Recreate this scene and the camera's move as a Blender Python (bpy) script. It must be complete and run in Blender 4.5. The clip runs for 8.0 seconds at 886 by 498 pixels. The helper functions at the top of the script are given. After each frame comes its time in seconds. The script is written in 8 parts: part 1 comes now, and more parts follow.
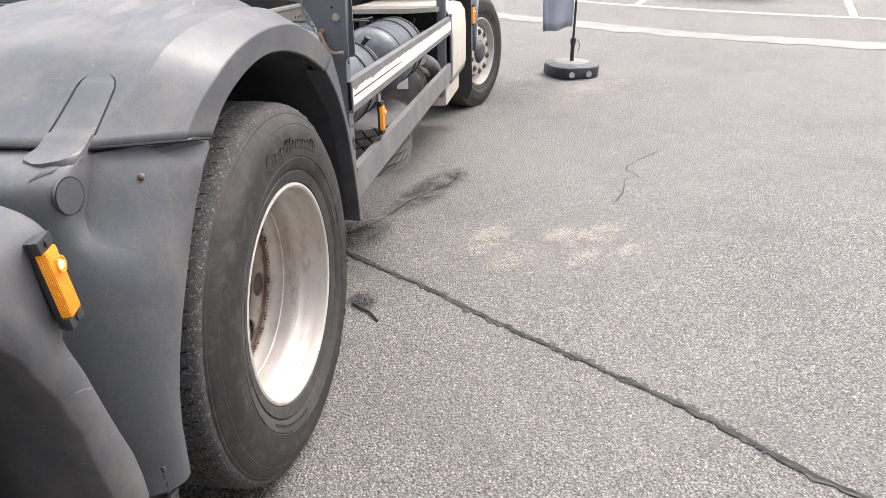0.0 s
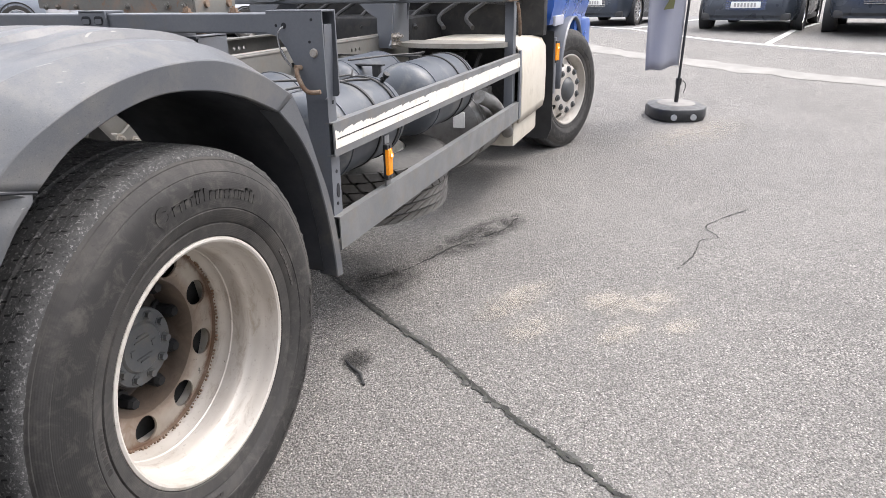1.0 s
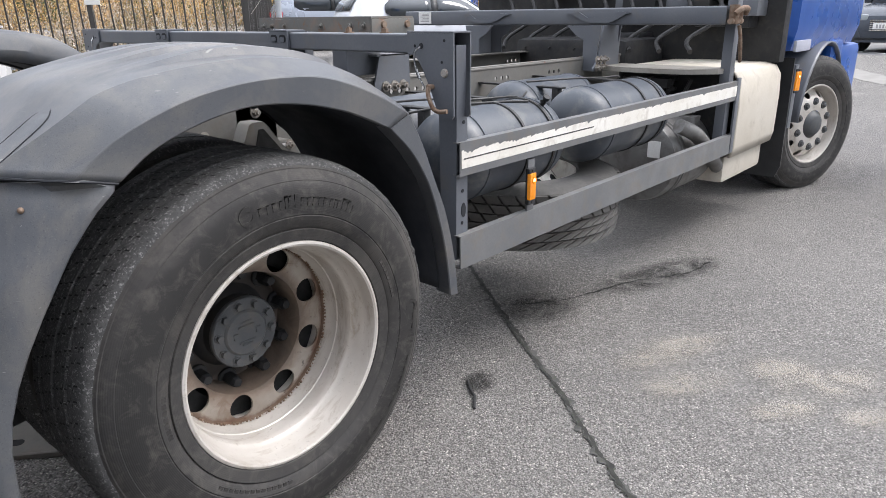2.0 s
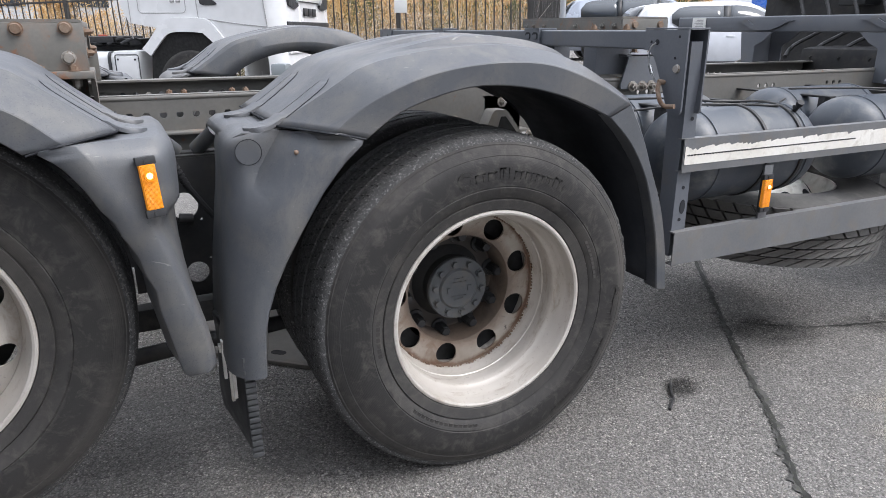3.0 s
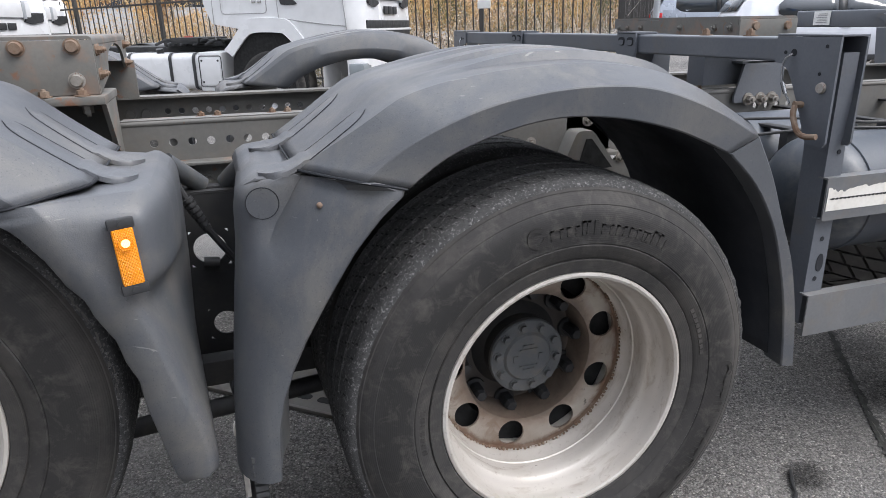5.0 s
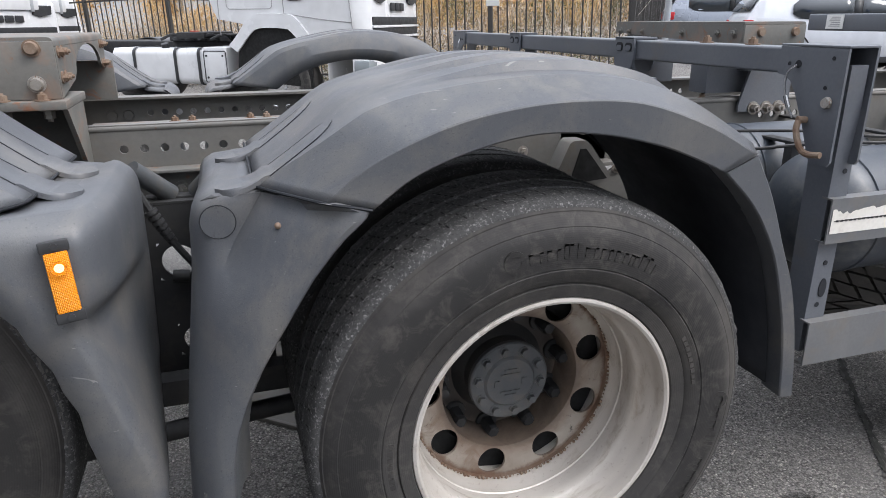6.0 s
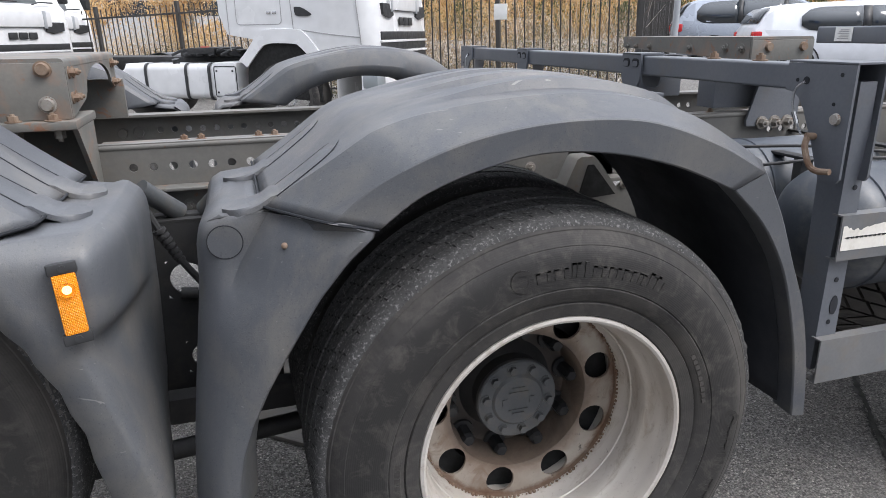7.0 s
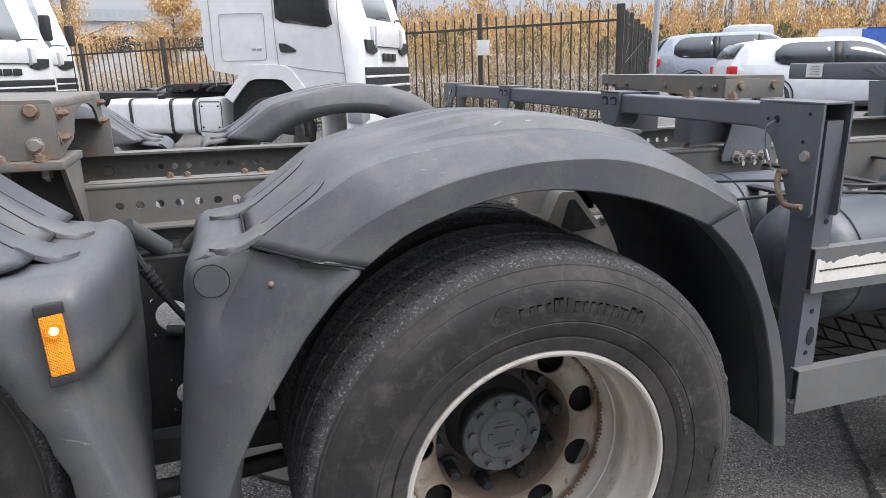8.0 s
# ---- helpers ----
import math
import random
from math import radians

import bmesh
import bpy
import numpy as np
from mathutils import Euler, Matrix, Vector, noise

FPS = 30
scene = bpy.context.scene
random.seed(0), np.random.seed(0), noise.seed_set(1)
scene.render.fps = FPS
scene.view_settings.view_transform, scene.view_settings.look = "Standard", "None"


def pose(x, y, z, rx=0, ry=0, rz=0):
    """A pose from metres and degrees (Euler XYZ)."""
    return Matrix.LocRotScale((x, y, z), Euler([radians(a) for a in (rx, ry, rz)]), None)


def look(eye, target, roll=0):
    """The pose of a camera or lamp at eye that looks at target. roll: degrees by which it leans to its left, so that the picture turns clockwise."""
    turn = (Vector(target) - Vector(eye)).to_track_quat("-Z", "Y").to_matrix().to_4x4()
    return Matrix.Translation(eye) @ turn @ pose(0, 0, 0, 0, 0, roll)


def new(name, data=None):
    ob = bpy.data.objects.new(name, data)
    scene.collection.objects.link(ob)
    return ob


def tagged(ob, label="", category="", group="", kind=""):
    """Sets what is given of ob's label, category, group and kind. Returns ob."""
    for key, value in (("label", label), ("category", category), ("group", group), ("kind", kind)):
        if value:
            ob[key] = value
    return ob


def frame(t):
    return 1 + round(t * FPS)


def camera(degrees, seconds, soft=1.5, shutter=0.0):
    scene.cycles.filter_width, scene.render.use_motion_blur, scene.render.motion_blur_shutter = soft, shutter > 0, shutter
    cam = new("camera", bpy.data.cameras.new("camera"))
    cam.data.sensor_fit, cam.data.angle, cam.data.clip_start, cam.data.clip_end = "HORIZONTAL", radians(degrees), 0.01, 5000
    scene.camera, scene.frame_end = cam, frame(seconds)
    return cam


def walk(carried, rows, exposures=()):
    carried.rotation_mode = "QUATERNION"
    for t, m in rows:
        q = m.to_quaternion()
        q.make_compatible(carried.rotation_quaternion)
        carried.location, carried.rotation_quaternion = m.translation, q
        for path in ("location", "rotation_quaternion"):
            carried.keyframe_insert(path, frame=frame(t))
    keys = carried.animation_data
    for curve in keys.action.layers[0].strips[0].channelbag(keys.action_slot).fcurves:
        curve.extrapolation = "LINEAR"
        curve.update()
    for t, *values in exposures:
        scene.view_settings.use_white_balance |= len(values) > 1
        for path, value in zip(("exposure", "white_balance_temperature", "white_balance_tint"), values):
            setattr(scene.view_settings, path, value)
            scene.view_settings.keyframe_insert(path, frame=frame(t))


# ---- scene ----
from mathutils.bvhtree import BVHTree

cam = camera(66.9, 8.0, soft=0.8)
PATH = [
    (0, (-1.535, -0.813, 1.325), (0.274, -0.53, 0.519), -1.2),
    (0.5, (-1.361, -1.065, 1.341), (0.391, -0.51, 0.553), -1.1),
    (1, (-1.131, -1.158, 1.308), (0.627, -0.529, 0.59), -0.8),
    (1.2, (-1.036, -1.198, 1.31), (0.695, -0.473, 0.618), -0.6),
    (2.3, (-0.888, -1.555, 1.293), (0.378, -0.147, 0.649), -0.6),
    (2.5, (-0.906, -1.607, 1.271), (0.256, -0.108, 0.637), -0.4),
    (3, (-0.889, -1.688, 1.258), (-0.063, 0.024, 0.636), 0.0),
    (3.5, (-0.806, -1.666, 1.263), (-0.132, 0.105, 0.625), -0.5),
    (4, (-0.727, -1.629, 1.259), (-0.077, 0.151, 0.619), -0.6),
    (4.5, (-0.705, -1.482, 1.272), (-0.085, 0.308, 0.631), -0.5),
    (4.7, (-0.706, -1.413, 1.283), (-0.095, 0.383, 0.651), -0.7),
    (5.8, (-0.585, -1.275, 1.319), (-0.011, 0.527, 0.668), -0.8),
    (6, (-0.584, -1.266, 1.317), (-0.01, 0.538, 0.67), -0.3),
    (6.5, (-0.581, -1.258, 1.323), (-0.023, 0.555, 0.688), -0.6),
    (7, (-0.578, -1.261, 1.329), (-0.026, 0.561, 0.716), -0.7),
    (7.5, (-0.584, -1.265, 1.343), (-0.008, 0.557, 0.751), -0.7),
    (8, (-0.582, -1.28, 1.345), (0.021, 0.553, 0.822), -0.8),
]
EXPOSURES = [(0.0, 0.88, 6800, 15), (1.2, 0.76, 6600, 14), (2.3, 0.42, 6350, 13), (3.0, 0.36, 6300, 13), (4.7, 0.24, 6300, 13), (7.0, 0.22, 6350, 13), (8.0, 0.28, 6350, 13)]
walk(cam, [(t, look(eye, target, roll)) for t, eye, target, roll in PATH], EXPOSURES)

# ---- world and light ----
world = bpy.data.worlds.new("overcast_sky")
scene.world = world
world.use_nodes = True
wn, wl = world.node_tree.nodes, world.node_tree.links
sky = wn.new("ShaderNodeTexSky")
sky.sky_type, sky.sun_disc = "NISHITA", False
sky.sun_elevation, sky.sun_rotation = radians(52), radians(126)
sky.air_density, sky.dust_density, sky.ozone_density = 1.0, 4.0, 1.0
grey_sky = wn.new("ShaderNodeHueSaturation")
grey_sky.inputs["Saturation"].default_value = 0.12
wl.new(sky.outputs["Color"], grey_sky.inputs["Color"])
cloud = wn.new("ShaderNodeMix")
cloud.data_type = "RGBA"
cloud.inputs[0].default_value = 0.72
cloud.inputs[7].default_value = (9.0, 9.5, 10.3, 1)
wl.new(grey_sky.outputs["Color"], cloud.inputs[6])
# an overcast sky is brighter overhead than at the horizon
way = wn.new("ShaderNodeTexCoord")
split = wn.new("ShaderNodeSeparateXYZ")
wl.new(way.outputs["Generated"], split.inputs["Vector"])
rise = wn.new("ShaderNodeMapRange")
rise.inputs["To Min"].default_value, rise.inputs["To Max"].default_value = 0.36, 2.2
wl.new(split.outputs["Z"], rise.inputs["Value"])
dome = wn.new("ShaderNodeMix")
dome.data_type, dome.blend_type = "RGBA", "MULTIPLY"
dome.inputs[0].default_value = 1.0
wl.new(cloud.outputs[2], dome.inputs[6])
wl.new(rise.outputs["Result"], dome.inputs[7])
wl.new(dome.outputs[2], wn["Background"].inputs["Color"])
wn["Background"].inputs["Strength"].default_value = 0.135

sun_data = bpy.data.lights.new("sun", "SUN")
sun_data.energy, sun_data.angle, sun_data.color = 1.9, radians(30), (1.0, 0.955, 0.89)
sun = new("sun", sun_data)
sun.matrix_world = look((0, 0, 0), (-0.60, 0.48, -1.0))


# ---- materials ----
class Nodes:
    """A material under construction: a Principled shader and a few helpers."""

    def __init__(self, name, rough=0.5, metal=0.0, spec=0.5):
        self.mat = bpy.data.materials.new(name)
        self.mat.use_nodes = True
        self.t = self.mat.node_tree
        self.bsdf = self.t.nodes["Principled BSDF"]
        self.bsdf.inputs["Roughness"].default_value = rough
        self.bsdf.inputs["Metallic"].default_value = metal
        self.bsdf.inputs["Specular IOR Level"].default_value = spec
        self.coord = self.t.nodes.new("ShaderNodeTexCoord")
        self.space = "Object"

    def node(self, kind, **values):
        n = self.t.nodes.new(kind)
        for key, value in values.items():
            n.inputs[key].default_value = value
        return n

    def noise(self, scale, detail=4.0, rough=0.55, warp=0.0, stretch=None):
        n = self.node("ShaderNodeTexNoise", Scale=scale, Detail=detail, Roughness=rough, Distortion=warp)
        out = self.coord.outputs[self.space]
        if stretch:
            m = self.node("ShaderNodeMapping", Scale=stretch)
            self.t.links.new(out, m.inputs["Vector"])
            out = m.outputs["Vector"]
        self.t.links.new(out, n.inputs["Vector"])
        return n.outputs["Fac"]

    def ramp(self, fac, *stops):
        n = self.t.nodes.new("ShaderNodeValToRGB")
        while len(n.color_ramp.elements) < len(stops):
            n.color_ramp.elements.new(0.5)
        for e, (at, c) in zip(n.color_ramp.elements, stops):
            e.position = at
            e.color = (*c, 1) if isinstance(c, tuple) else (c, c, c, 1)
        self.t.links.new(fac, n.inputs["Fac"])
        return n.outputs["Color"]

    def mix(self, fac, a, b, how="MIX"):
        n = self.t.nodes.new("ShaderNodeMix")
        n.data_type, n.blend_type = "RGBA", how
        for i, v in ((0, fac), (6, a), (7, b)):
            if isinstance(v, bpy.types.NodeSocket):
                self.t.links.new(v, n.inputs[i])
            elif i == 0:
                n.inputs[i].default_value = v
            else:
                n.inputs[i].default_value = (*v, 1)
        return n.outputs[2]

    def colour(self, c):
        if isinstance(c, tuple):
            self.bsdf.inputs["Base Color"].default_value = (*c, 1)
        else:
            self.t.links.new(c, self.bsdf.inputs["Base Color"])
        return self

    def rough(self, fac):
        self.t.links.new(fac, self.bsdf.inputs["Roughness"])
        return self

    def bump(self, height, strength=0.3, distance=0.002):
        n = self.node("ShaderNodeBump", Strength=strength, Distance=distance)
        self.t.links.new(height, n.inputs["Height"])
        if self.bsdf.inputs["Normal"].links:
            self.t.links.new(self.bsdf.inputs["Normal"].links[0].from_socket, n.inputs["Normal"])
        self.t.links.new(n.outputs["Normal"], self.bsdf.inputs["Normal"])
        return self


def paint(name, base, worn, rough=0.5, metal=0.0, blotch=3.0, grain=60.0, bump=0.12, dirt=None, dirt_at=0.58, rust=None, rust_at=0.68):
    """Painted, moulded or cast surface: cloudy variation, fine grain, dirt film and rust spots."""
    m = Nodes(name, rough, metal)
    c = m.mix(m.ramp(m.noise(blotch, 5), (0.35, 0.0), (0.68, 1.0)), base, worn)
    fine = m.noise(grain, 3)
    c = m.mix(m.ramp(fine, (0.35, 0.0), (0.75, 0.22)), c, tuple(0.55 * v for v in base))
    if dirt:
        c = m.mix(m.ramp(m.noise(blotch * 2.3, 7, 0.65, 0.4), (dirt_at - 0.1, 0.0), (dirt_at + 0.12, 0.75)), c, dirt)
    if rust:
        c = m.mix(m.ramp(m.noise(blotch * 4.1, 8, 0.7, 0.6), (rust_at - 0.04, 0.0), (rust_at + 0.04, 0.9)), c, rust)
    m.colour(c)
    m.rough(m.ramp(m.noise(blotch * 1.7, 4), (0.3, rough * 0.8), (0.7, min(1.0, rough * 1.2))))
    m.bump(fine, bump, 0.001)
    return m.mat


def metal_mat(name, base, rough=0.35, worn=None):
    m = Nodes(name, rough, 1.0)
    m.colour(m.mix(m.noise(14, 5), base, worn or tuple(0.6 * v for v in base)))
    m.bump(m.noise(90, 3), 0.1, 0.0006)
    return m.mat


def glass_mat(name, tint=(0.02, 0.025, 0.03), rough=0.04):
    m = Nodes(name, rough, 0.0, 0.8)
    m.colour(m.mix(m.noise(2.5, 3), tint, tuple(1.6 * v for v in tint)))
    return m.mat


M = {}
def fender_mat():
    """Grey moulded plastic: soft sheen, dust film, fine pimpled grain and pale scuffs."""
    m = Nodes("grey_moulded_plastic", 0.5, 0.0, 0.5)
    c = m.mix(m.ramp(m.noise(2.4, 6, 0.6), (0.34, 0.0), (0.68, 1.0)), (0.063, 0.068, 0.078), (0.090, 0.095, 0.103))
    c = m.mix(m.ramp(m.noise(5.5, 8, 0.68, 0.5), (0.46, 0.0), (0.68, 0.55)), c, (0.165, 0.152, 0.131))
    c = m.mix(m.ramp(m.noise(26, 6, 0.7), (0.52, 0.0), (0.78, 0.35)), c, (0.115, 0.117, 0.117))
    specks = m.noise(420, 2)
    c = m.mix(m.ramp(specks, (0.62, 0.0), (0.72, 0.30)), c, (0.19, 0.185, 0.175))
    c = m.mix(m.ramp(m.noise(300, 2), (0.60, 0.0), (0.72, 0.5)), c, (0.028, 0.032, 0.04))
    scuff = m.noise(9, 3, 0.5, 2.5, (1.0, 1.0, 9.0))
    c = m.mix(m.ramp(scuff, (0.725, 0.0), (0.75, 0.45)), c, (0.24, 0.235, 0.22))
    runs = m.noise(14, 5, 0.6, 0.3, (1.0, 1.0, 0.16))
    c = m.mix(m.ramp(runs, (0.56, 0.0), (0.72, 0.30)), c, (0.155, 0.150, 0.140))
    scratch = m.noise(30, 2, 0.5, 3.5, (0.25, 1.0, 1.0))
    c = m.mix(m.ramp(scratch, (0.755, 0.0), (0.765, 0.55)), c, (0.27, 0.265, 0.255))
    m.colour(c)
    m.rough(m.ramp(m.noise(4, 5), (0.3, 0.38), (0.7, 0.56)))
    m.bump(specks, 0.30, 0.0008)
    m.bump(m.noise(38, 4), 0.10, 0.002)
    return m.mat


M["fender"] = fender_mat()
# black of the liner; also painted as shade in holes and grooves
M["fender_dark"] = paint("black_liner_and_hole_shade", (0.008, 0.010, 0.014), (0.013, 0.015, 0.020), 0.8, blotch=5, grain=120)
M["chassis"] = paint("grey_brown_chassis_paint", (0.128, 0.126, 0.117), (0.170, 0.163, 0.148), 0.5, blotch=4, grain=90,
                     dirt=(0.145, 0.125, 0.10), dirt_at=0.60, rust=(0.17, 0.08, 0.04), rust_at=0.69)
M["chassis_rust"] = paint("rusty_chassis_paint", (0.132, 0.132, 0.122), (0.185, 0.175, 0.156), 0.6, blotch=5, grain=120,
                          dirt=(0.25, 0.155, 0.105), dirt_at=0.61, rust=(0.22, 0.105, 0.058), rust_at=0.625)
M["frame"] = paint("blue_grey_frame_paint", (0.098, 0.108, 0.126), (0.130, 0.138, 0.152), 0.40, blotch=3, grain=150,
                   dirt=(0.13, 0.12, 0.105), dirt_at=0.66, rust=(0.15, 0.075, 0.04), rust_at=0.76)
M["rail"] = paint("grey_guard_rail_paint", (0.125, 0.130, 0.136), (0.165, 0.166, 0.166), 0.5, blotch=5, grain=140,
                  dirt=(0.16, 0.14, 0.115), dirt_at=0.6, rust=(0.12, 0.09, 0.065), rust_at=0.72)
M["tank"] = paint("blue_grey_tank_paint", (0.046, 0.056, 0.071), (0.064, 0.073, 0.087), 0.42, blotch=3, grain=160,
                  dirt=(0.17, 0.165, 0.15), dirt_at=0.62)
M["dark"] = paint("black_dirty_steel", (0.012, 0.013, 0.015), (0.024, 0.0235, 0.023), 0.65, blotch=7, grain=80,
                  dirt=(0.045, 0.039, 0.033), dirt_at=0.6)
M["black_plastic"] = paint("black_plastic", (0.02, 0.021, 0.023), (0.032, 0.033, 0.035), 0.5, blotch=8, grain=150)
M["bolt"] = paint("dull_zinc_bolt", (0.38, 0.36, 0.33), (0.26, 0.23, 0.19), 0.5, 0.5, blotch=30, grain=200,
                  rust=(0.17, 0.08, 0.04), rust_at=0.6)
M["rust_bolt"] = paint("rusty_bolt", (0.165, 0.098, 0.062), (0.26, 0.20, 0.15), 0.8, 0.1, blotch=40, grain=300, bump=0.3)
M["nut_cap"] = paint("black_wheel_nut", (0.014, 0.015, 0.017), (0.03, 0.03, 0.03), 0.45, blotch=20, grain=200)
M["hub"] = paint("grey_hub_paint", (0.055, 0.06, 0.066), (0.085, 0.088, 0.09), 0.5, blotch=12, grain=180,
                 dirt=(0.10, 0.09, 0.075), dirt_at=0.6)
M["beige"] = paint("beige_dusty_panel", (0.56, 0.52, 0.45), (0.48, 0.435, 0.36), 0.55, blotch=3, grain=100,
                   dirt=(0.30, 0.26, 0.21), dirt_at=0.66)
M["lid_grey"] = paint("dusty_grey_lid", (0.30, 0.285, 0.255), (0.24, 0.225, 0.20), 0.6, blotch=4, grain=100, dirt=(0.17, 0.15, 0.125), dirt_at=0.6)
M["cast"] = paint("cast_aluminium", (0.22, 0.22, 0.215), (0.15, 0.145, 0.14), 0.55, 0.4, blotch=6, grain=90,
                  dirt=(0.10, 0.09, 0.08), dirt_at=0.56)
# near-black that puts the shade of hollows and cuts into the colour
M["void"] = paint("black_hollow_shade", (0.005, 0.005, 0.005), (0.007, 0.007, 0.007), 0.95, blotch=20, grain=100)
M["flap_rim"] = paint("grey_worn_rubber_edge", (0.035, 0.037, 0.040), (0.065, 0.067, 0.068), 0.6, blotch=20, grain=160)
M["hose"] = paint("black_hose", (0.016, 0.016, 0.017), (0.03, 0.03, 0.03), 0.55, blotch=20, grain=120)
M["white_paint"] = paint("white_cab_paint", (0.68, 0.685, 0.69), (0.64, 0.645, 0.65), 0.25, blotch=1.2, grain=6, bump=0.0)
M["white_tape"] = paint("worn_white_reflective_tape", (0.78, 0.76, 0.71), (0.70, 0.67, 0.60), 0.4, blotch=6, grain=120,
                        dirt=(0.34, 0.29, 0.23), dirt_at=0.62)
M["silver_car"] = paint("silver_grey_car_paint", (0.30, 0.33, 0.38), (0.34, 0.37, 0.42), 0.28, 0.4, blotch=0.8, grain=30, bump=0.01)
M["white_car"] = paint("white_car_paint", (0.58, 0.60, 0.63), (0.61, 0.625, 0.655), 0.22, blotch=0.8, grain=6, bump=0.0)
M["blue_car"] = paint("dark_blue_grey_car_paint", (0.038, 0.046, 0.060), (0.050, 0.059, 0.075), 0.25, 0.3, blotch=0.8, grain=30, bump=0.01)
M["blue_cab"] = paint("blue_cab_paint", (0.012, 0.075, 0.33), (0.018, 0.10, 0.40), 0.28, blotch=2, grain=30, bump=0.01)
M["glass"] = glass_mat("dark_window_glass")
M["light_glass"] = glass_mat("grey_windscreen_glass", (0.18, 0.20, 0.21), 0.08)
M["chrome"] = metal_mat("brushed_aluminium", (0.75, 0.75, 0.75), 0.25)
M["red_lens"] = paint("red_lamp_lens", (0.42, 0.015, 0.02), (0.55, 0.03, 0.03), 0.15, blotch=5, grain=80)
M["fence"] = paint("dark_steel_fence_paint", (0.035, 0.034, 0.033), (0.055, 0.05, 0.045), 0.6, blotch=2, grain=40,
                   rust=(0.12, 0.055, 0.03), rust_at=0.7)
M["pole"] = paint("galvanised_pole", (0.42, 0.44, 0.46), (0.36, 0.38, 0.40), 0.5, 0.3, blotch=3, grain=60)
M["line"] = paint("worn_white_road_paint", (0.68, 0.68, 0.66), (0.5, 0.5, 0.48), 0.8, blotch=4, grain=150)
M["concrete"] = paint("pale_concrete", (0.225, 0.215, 0.20), (0.175, 0.168, 0.155), 0.9, blotch=3, grain=80, bump=0.3)
M["flag"] = paint("grey_flag_cloth", (0.33, 0.34, 0.40), (0.38, 0.39, 0.45), 0.85, blotch=2, grain=300)
M["paper"] = paint("white_paper", (0.75, 0.75, 0.73), (0.68, 0.68, 0.66), 0.8, blotch=8, grain=100)
M["print"] = paint("grey_print", (0.30, 0.30, 0.30), (0.36, 0.36, 0.36), 0.8, blotch=8, grain=100)
M["red_plastic"] = paint("red_plastic", (0.55, 0.08, 0.05), (0.5, 0.1, 0.07), 0.5)
M["bitumen"] = paint("black_bitumen_joint", (0.018, 0.018, 0.017), (0.035, 0.035, 0.03), 0.85, blotch=20, grain=200, bump=0.5,
                     dirt=(0.045, 0.055, 0.03), dirt_at=0.62)
M["sheet_metal"] = paint("dirty_brown_sheet", (0.105, 0.098, 0.088), (0.135, 0.125, 0.11), 0.6, blotch=5, grain=90, dirt=(0.12, 0.10, 0.08), dirt_at=0.58)
M["crack_edge"] = paint("dark_crumbled_asphalt_edge", (0.050, 0.050, 0.047), (0.085, 0.083, 0.078), 0.9, blotch=30, grain=240, bump=0.5,
                        dirt=(0.06, 0.075, 0.03), dirt_at=0.64)
# dark surface of the added wall that blocks sky light from the rear
M["blocker_dark"] = paint("dark_sky_blocker", (0.07, 0.075, 0.085), (0.09, 0.095, 0.105), 0.7, blotch=0.4, grain=6)
M["building"] = paint("pale_grey_cladding", (0.45, 0.46, 0.47), (0.50, 0.51, 0.52), 0.7, blotch=0.3, grain=4)


def radius_of(m):
    """Distance from the wheel's axis."""
    n = m.node("ShaderNodeVectorMath")
    n.operation = "MULTIPLY"
    n.inputs[1].default_value = (1, 0, 1)
    m.t.links.new(m.coord.outputs["Object"], n.inputs[0])
    d = m.node("ShaderNodeVectorMath")
    d.operation = "LENGTH"
    m.t.links.new(n.outputs["Vector"], d.inputs[0])
    return d.outputs["Value"]


def rubber(name, wall, worn, dust):
    m = Nodes(name, 0.72, 0.0, 0.35)
    c = m.mix(m.ramp(m.noise(6, 6, 0.6), (0.35, 0.0), (0.7, 1.0)), wall, worn)
    c = m.mix(m.ramp(m.noise(3.2, 7, 0.65, 0.5), (0.44, 0.0), (0.68, 0.75)), c, dust)
    # a cleaner, ragged-edged ring where the wall rubbed along kerbs, dust below and above it
    edge = m.t.nodes.new("ShaderNodeMath")
    edge.operation = "MULTIPLY_ADD"
    edge.inputs[1].default_value = 0.075
    m.t.links.new(m.noise(7, 6, 0.62, 0.8), edge.inputs[0])
    m.t.links.new(radius_of(m), edge.inputs[2])
    edge = edge.outputs["Value"]
    c = m.mix(m.ramp(edge, (0.405, 0.0), (0.409, 0.80), (0.468, 0.70), (0.488, 0.0)), c, tuple(0.60 * v for v in wall))
    c = m.mix(m.ramp(m.noise(22, 7, 0.72, 0.6), (0.50, 0.0), (0.68, 0.60)), c, dust)
    c = m.mix(m.ramp(m.noise(60, 5, 0.7, 1.2), (0.60, 0.0), (0.70, 0.40)), c, tuple(0.5 * v for v in wall))
    m.colour(c)
    m.bump(m.noise(160, 3), 0.25, 0.0010)
    rings = m.t.nodes.new("ShaderNodeMath")
    rings.operation = "SINE"
    turns = m.t.nodes.new("ShaderNodeMath")
    turns.operation = "MULTIPLY"
    turns.inputs[1].default_value = 1600.0
    m.t.links.new(radius_of(m), turns.inputs[0])
    m.t.links.new(turns.outputs["Value"], rings.inputs[0])
    m.bump(rings.outputs["Value"], 0.10, 0.0006)
    m.bump(m.noise(14, 6, 0.7), 0.25, 0.004)
    return m.mat


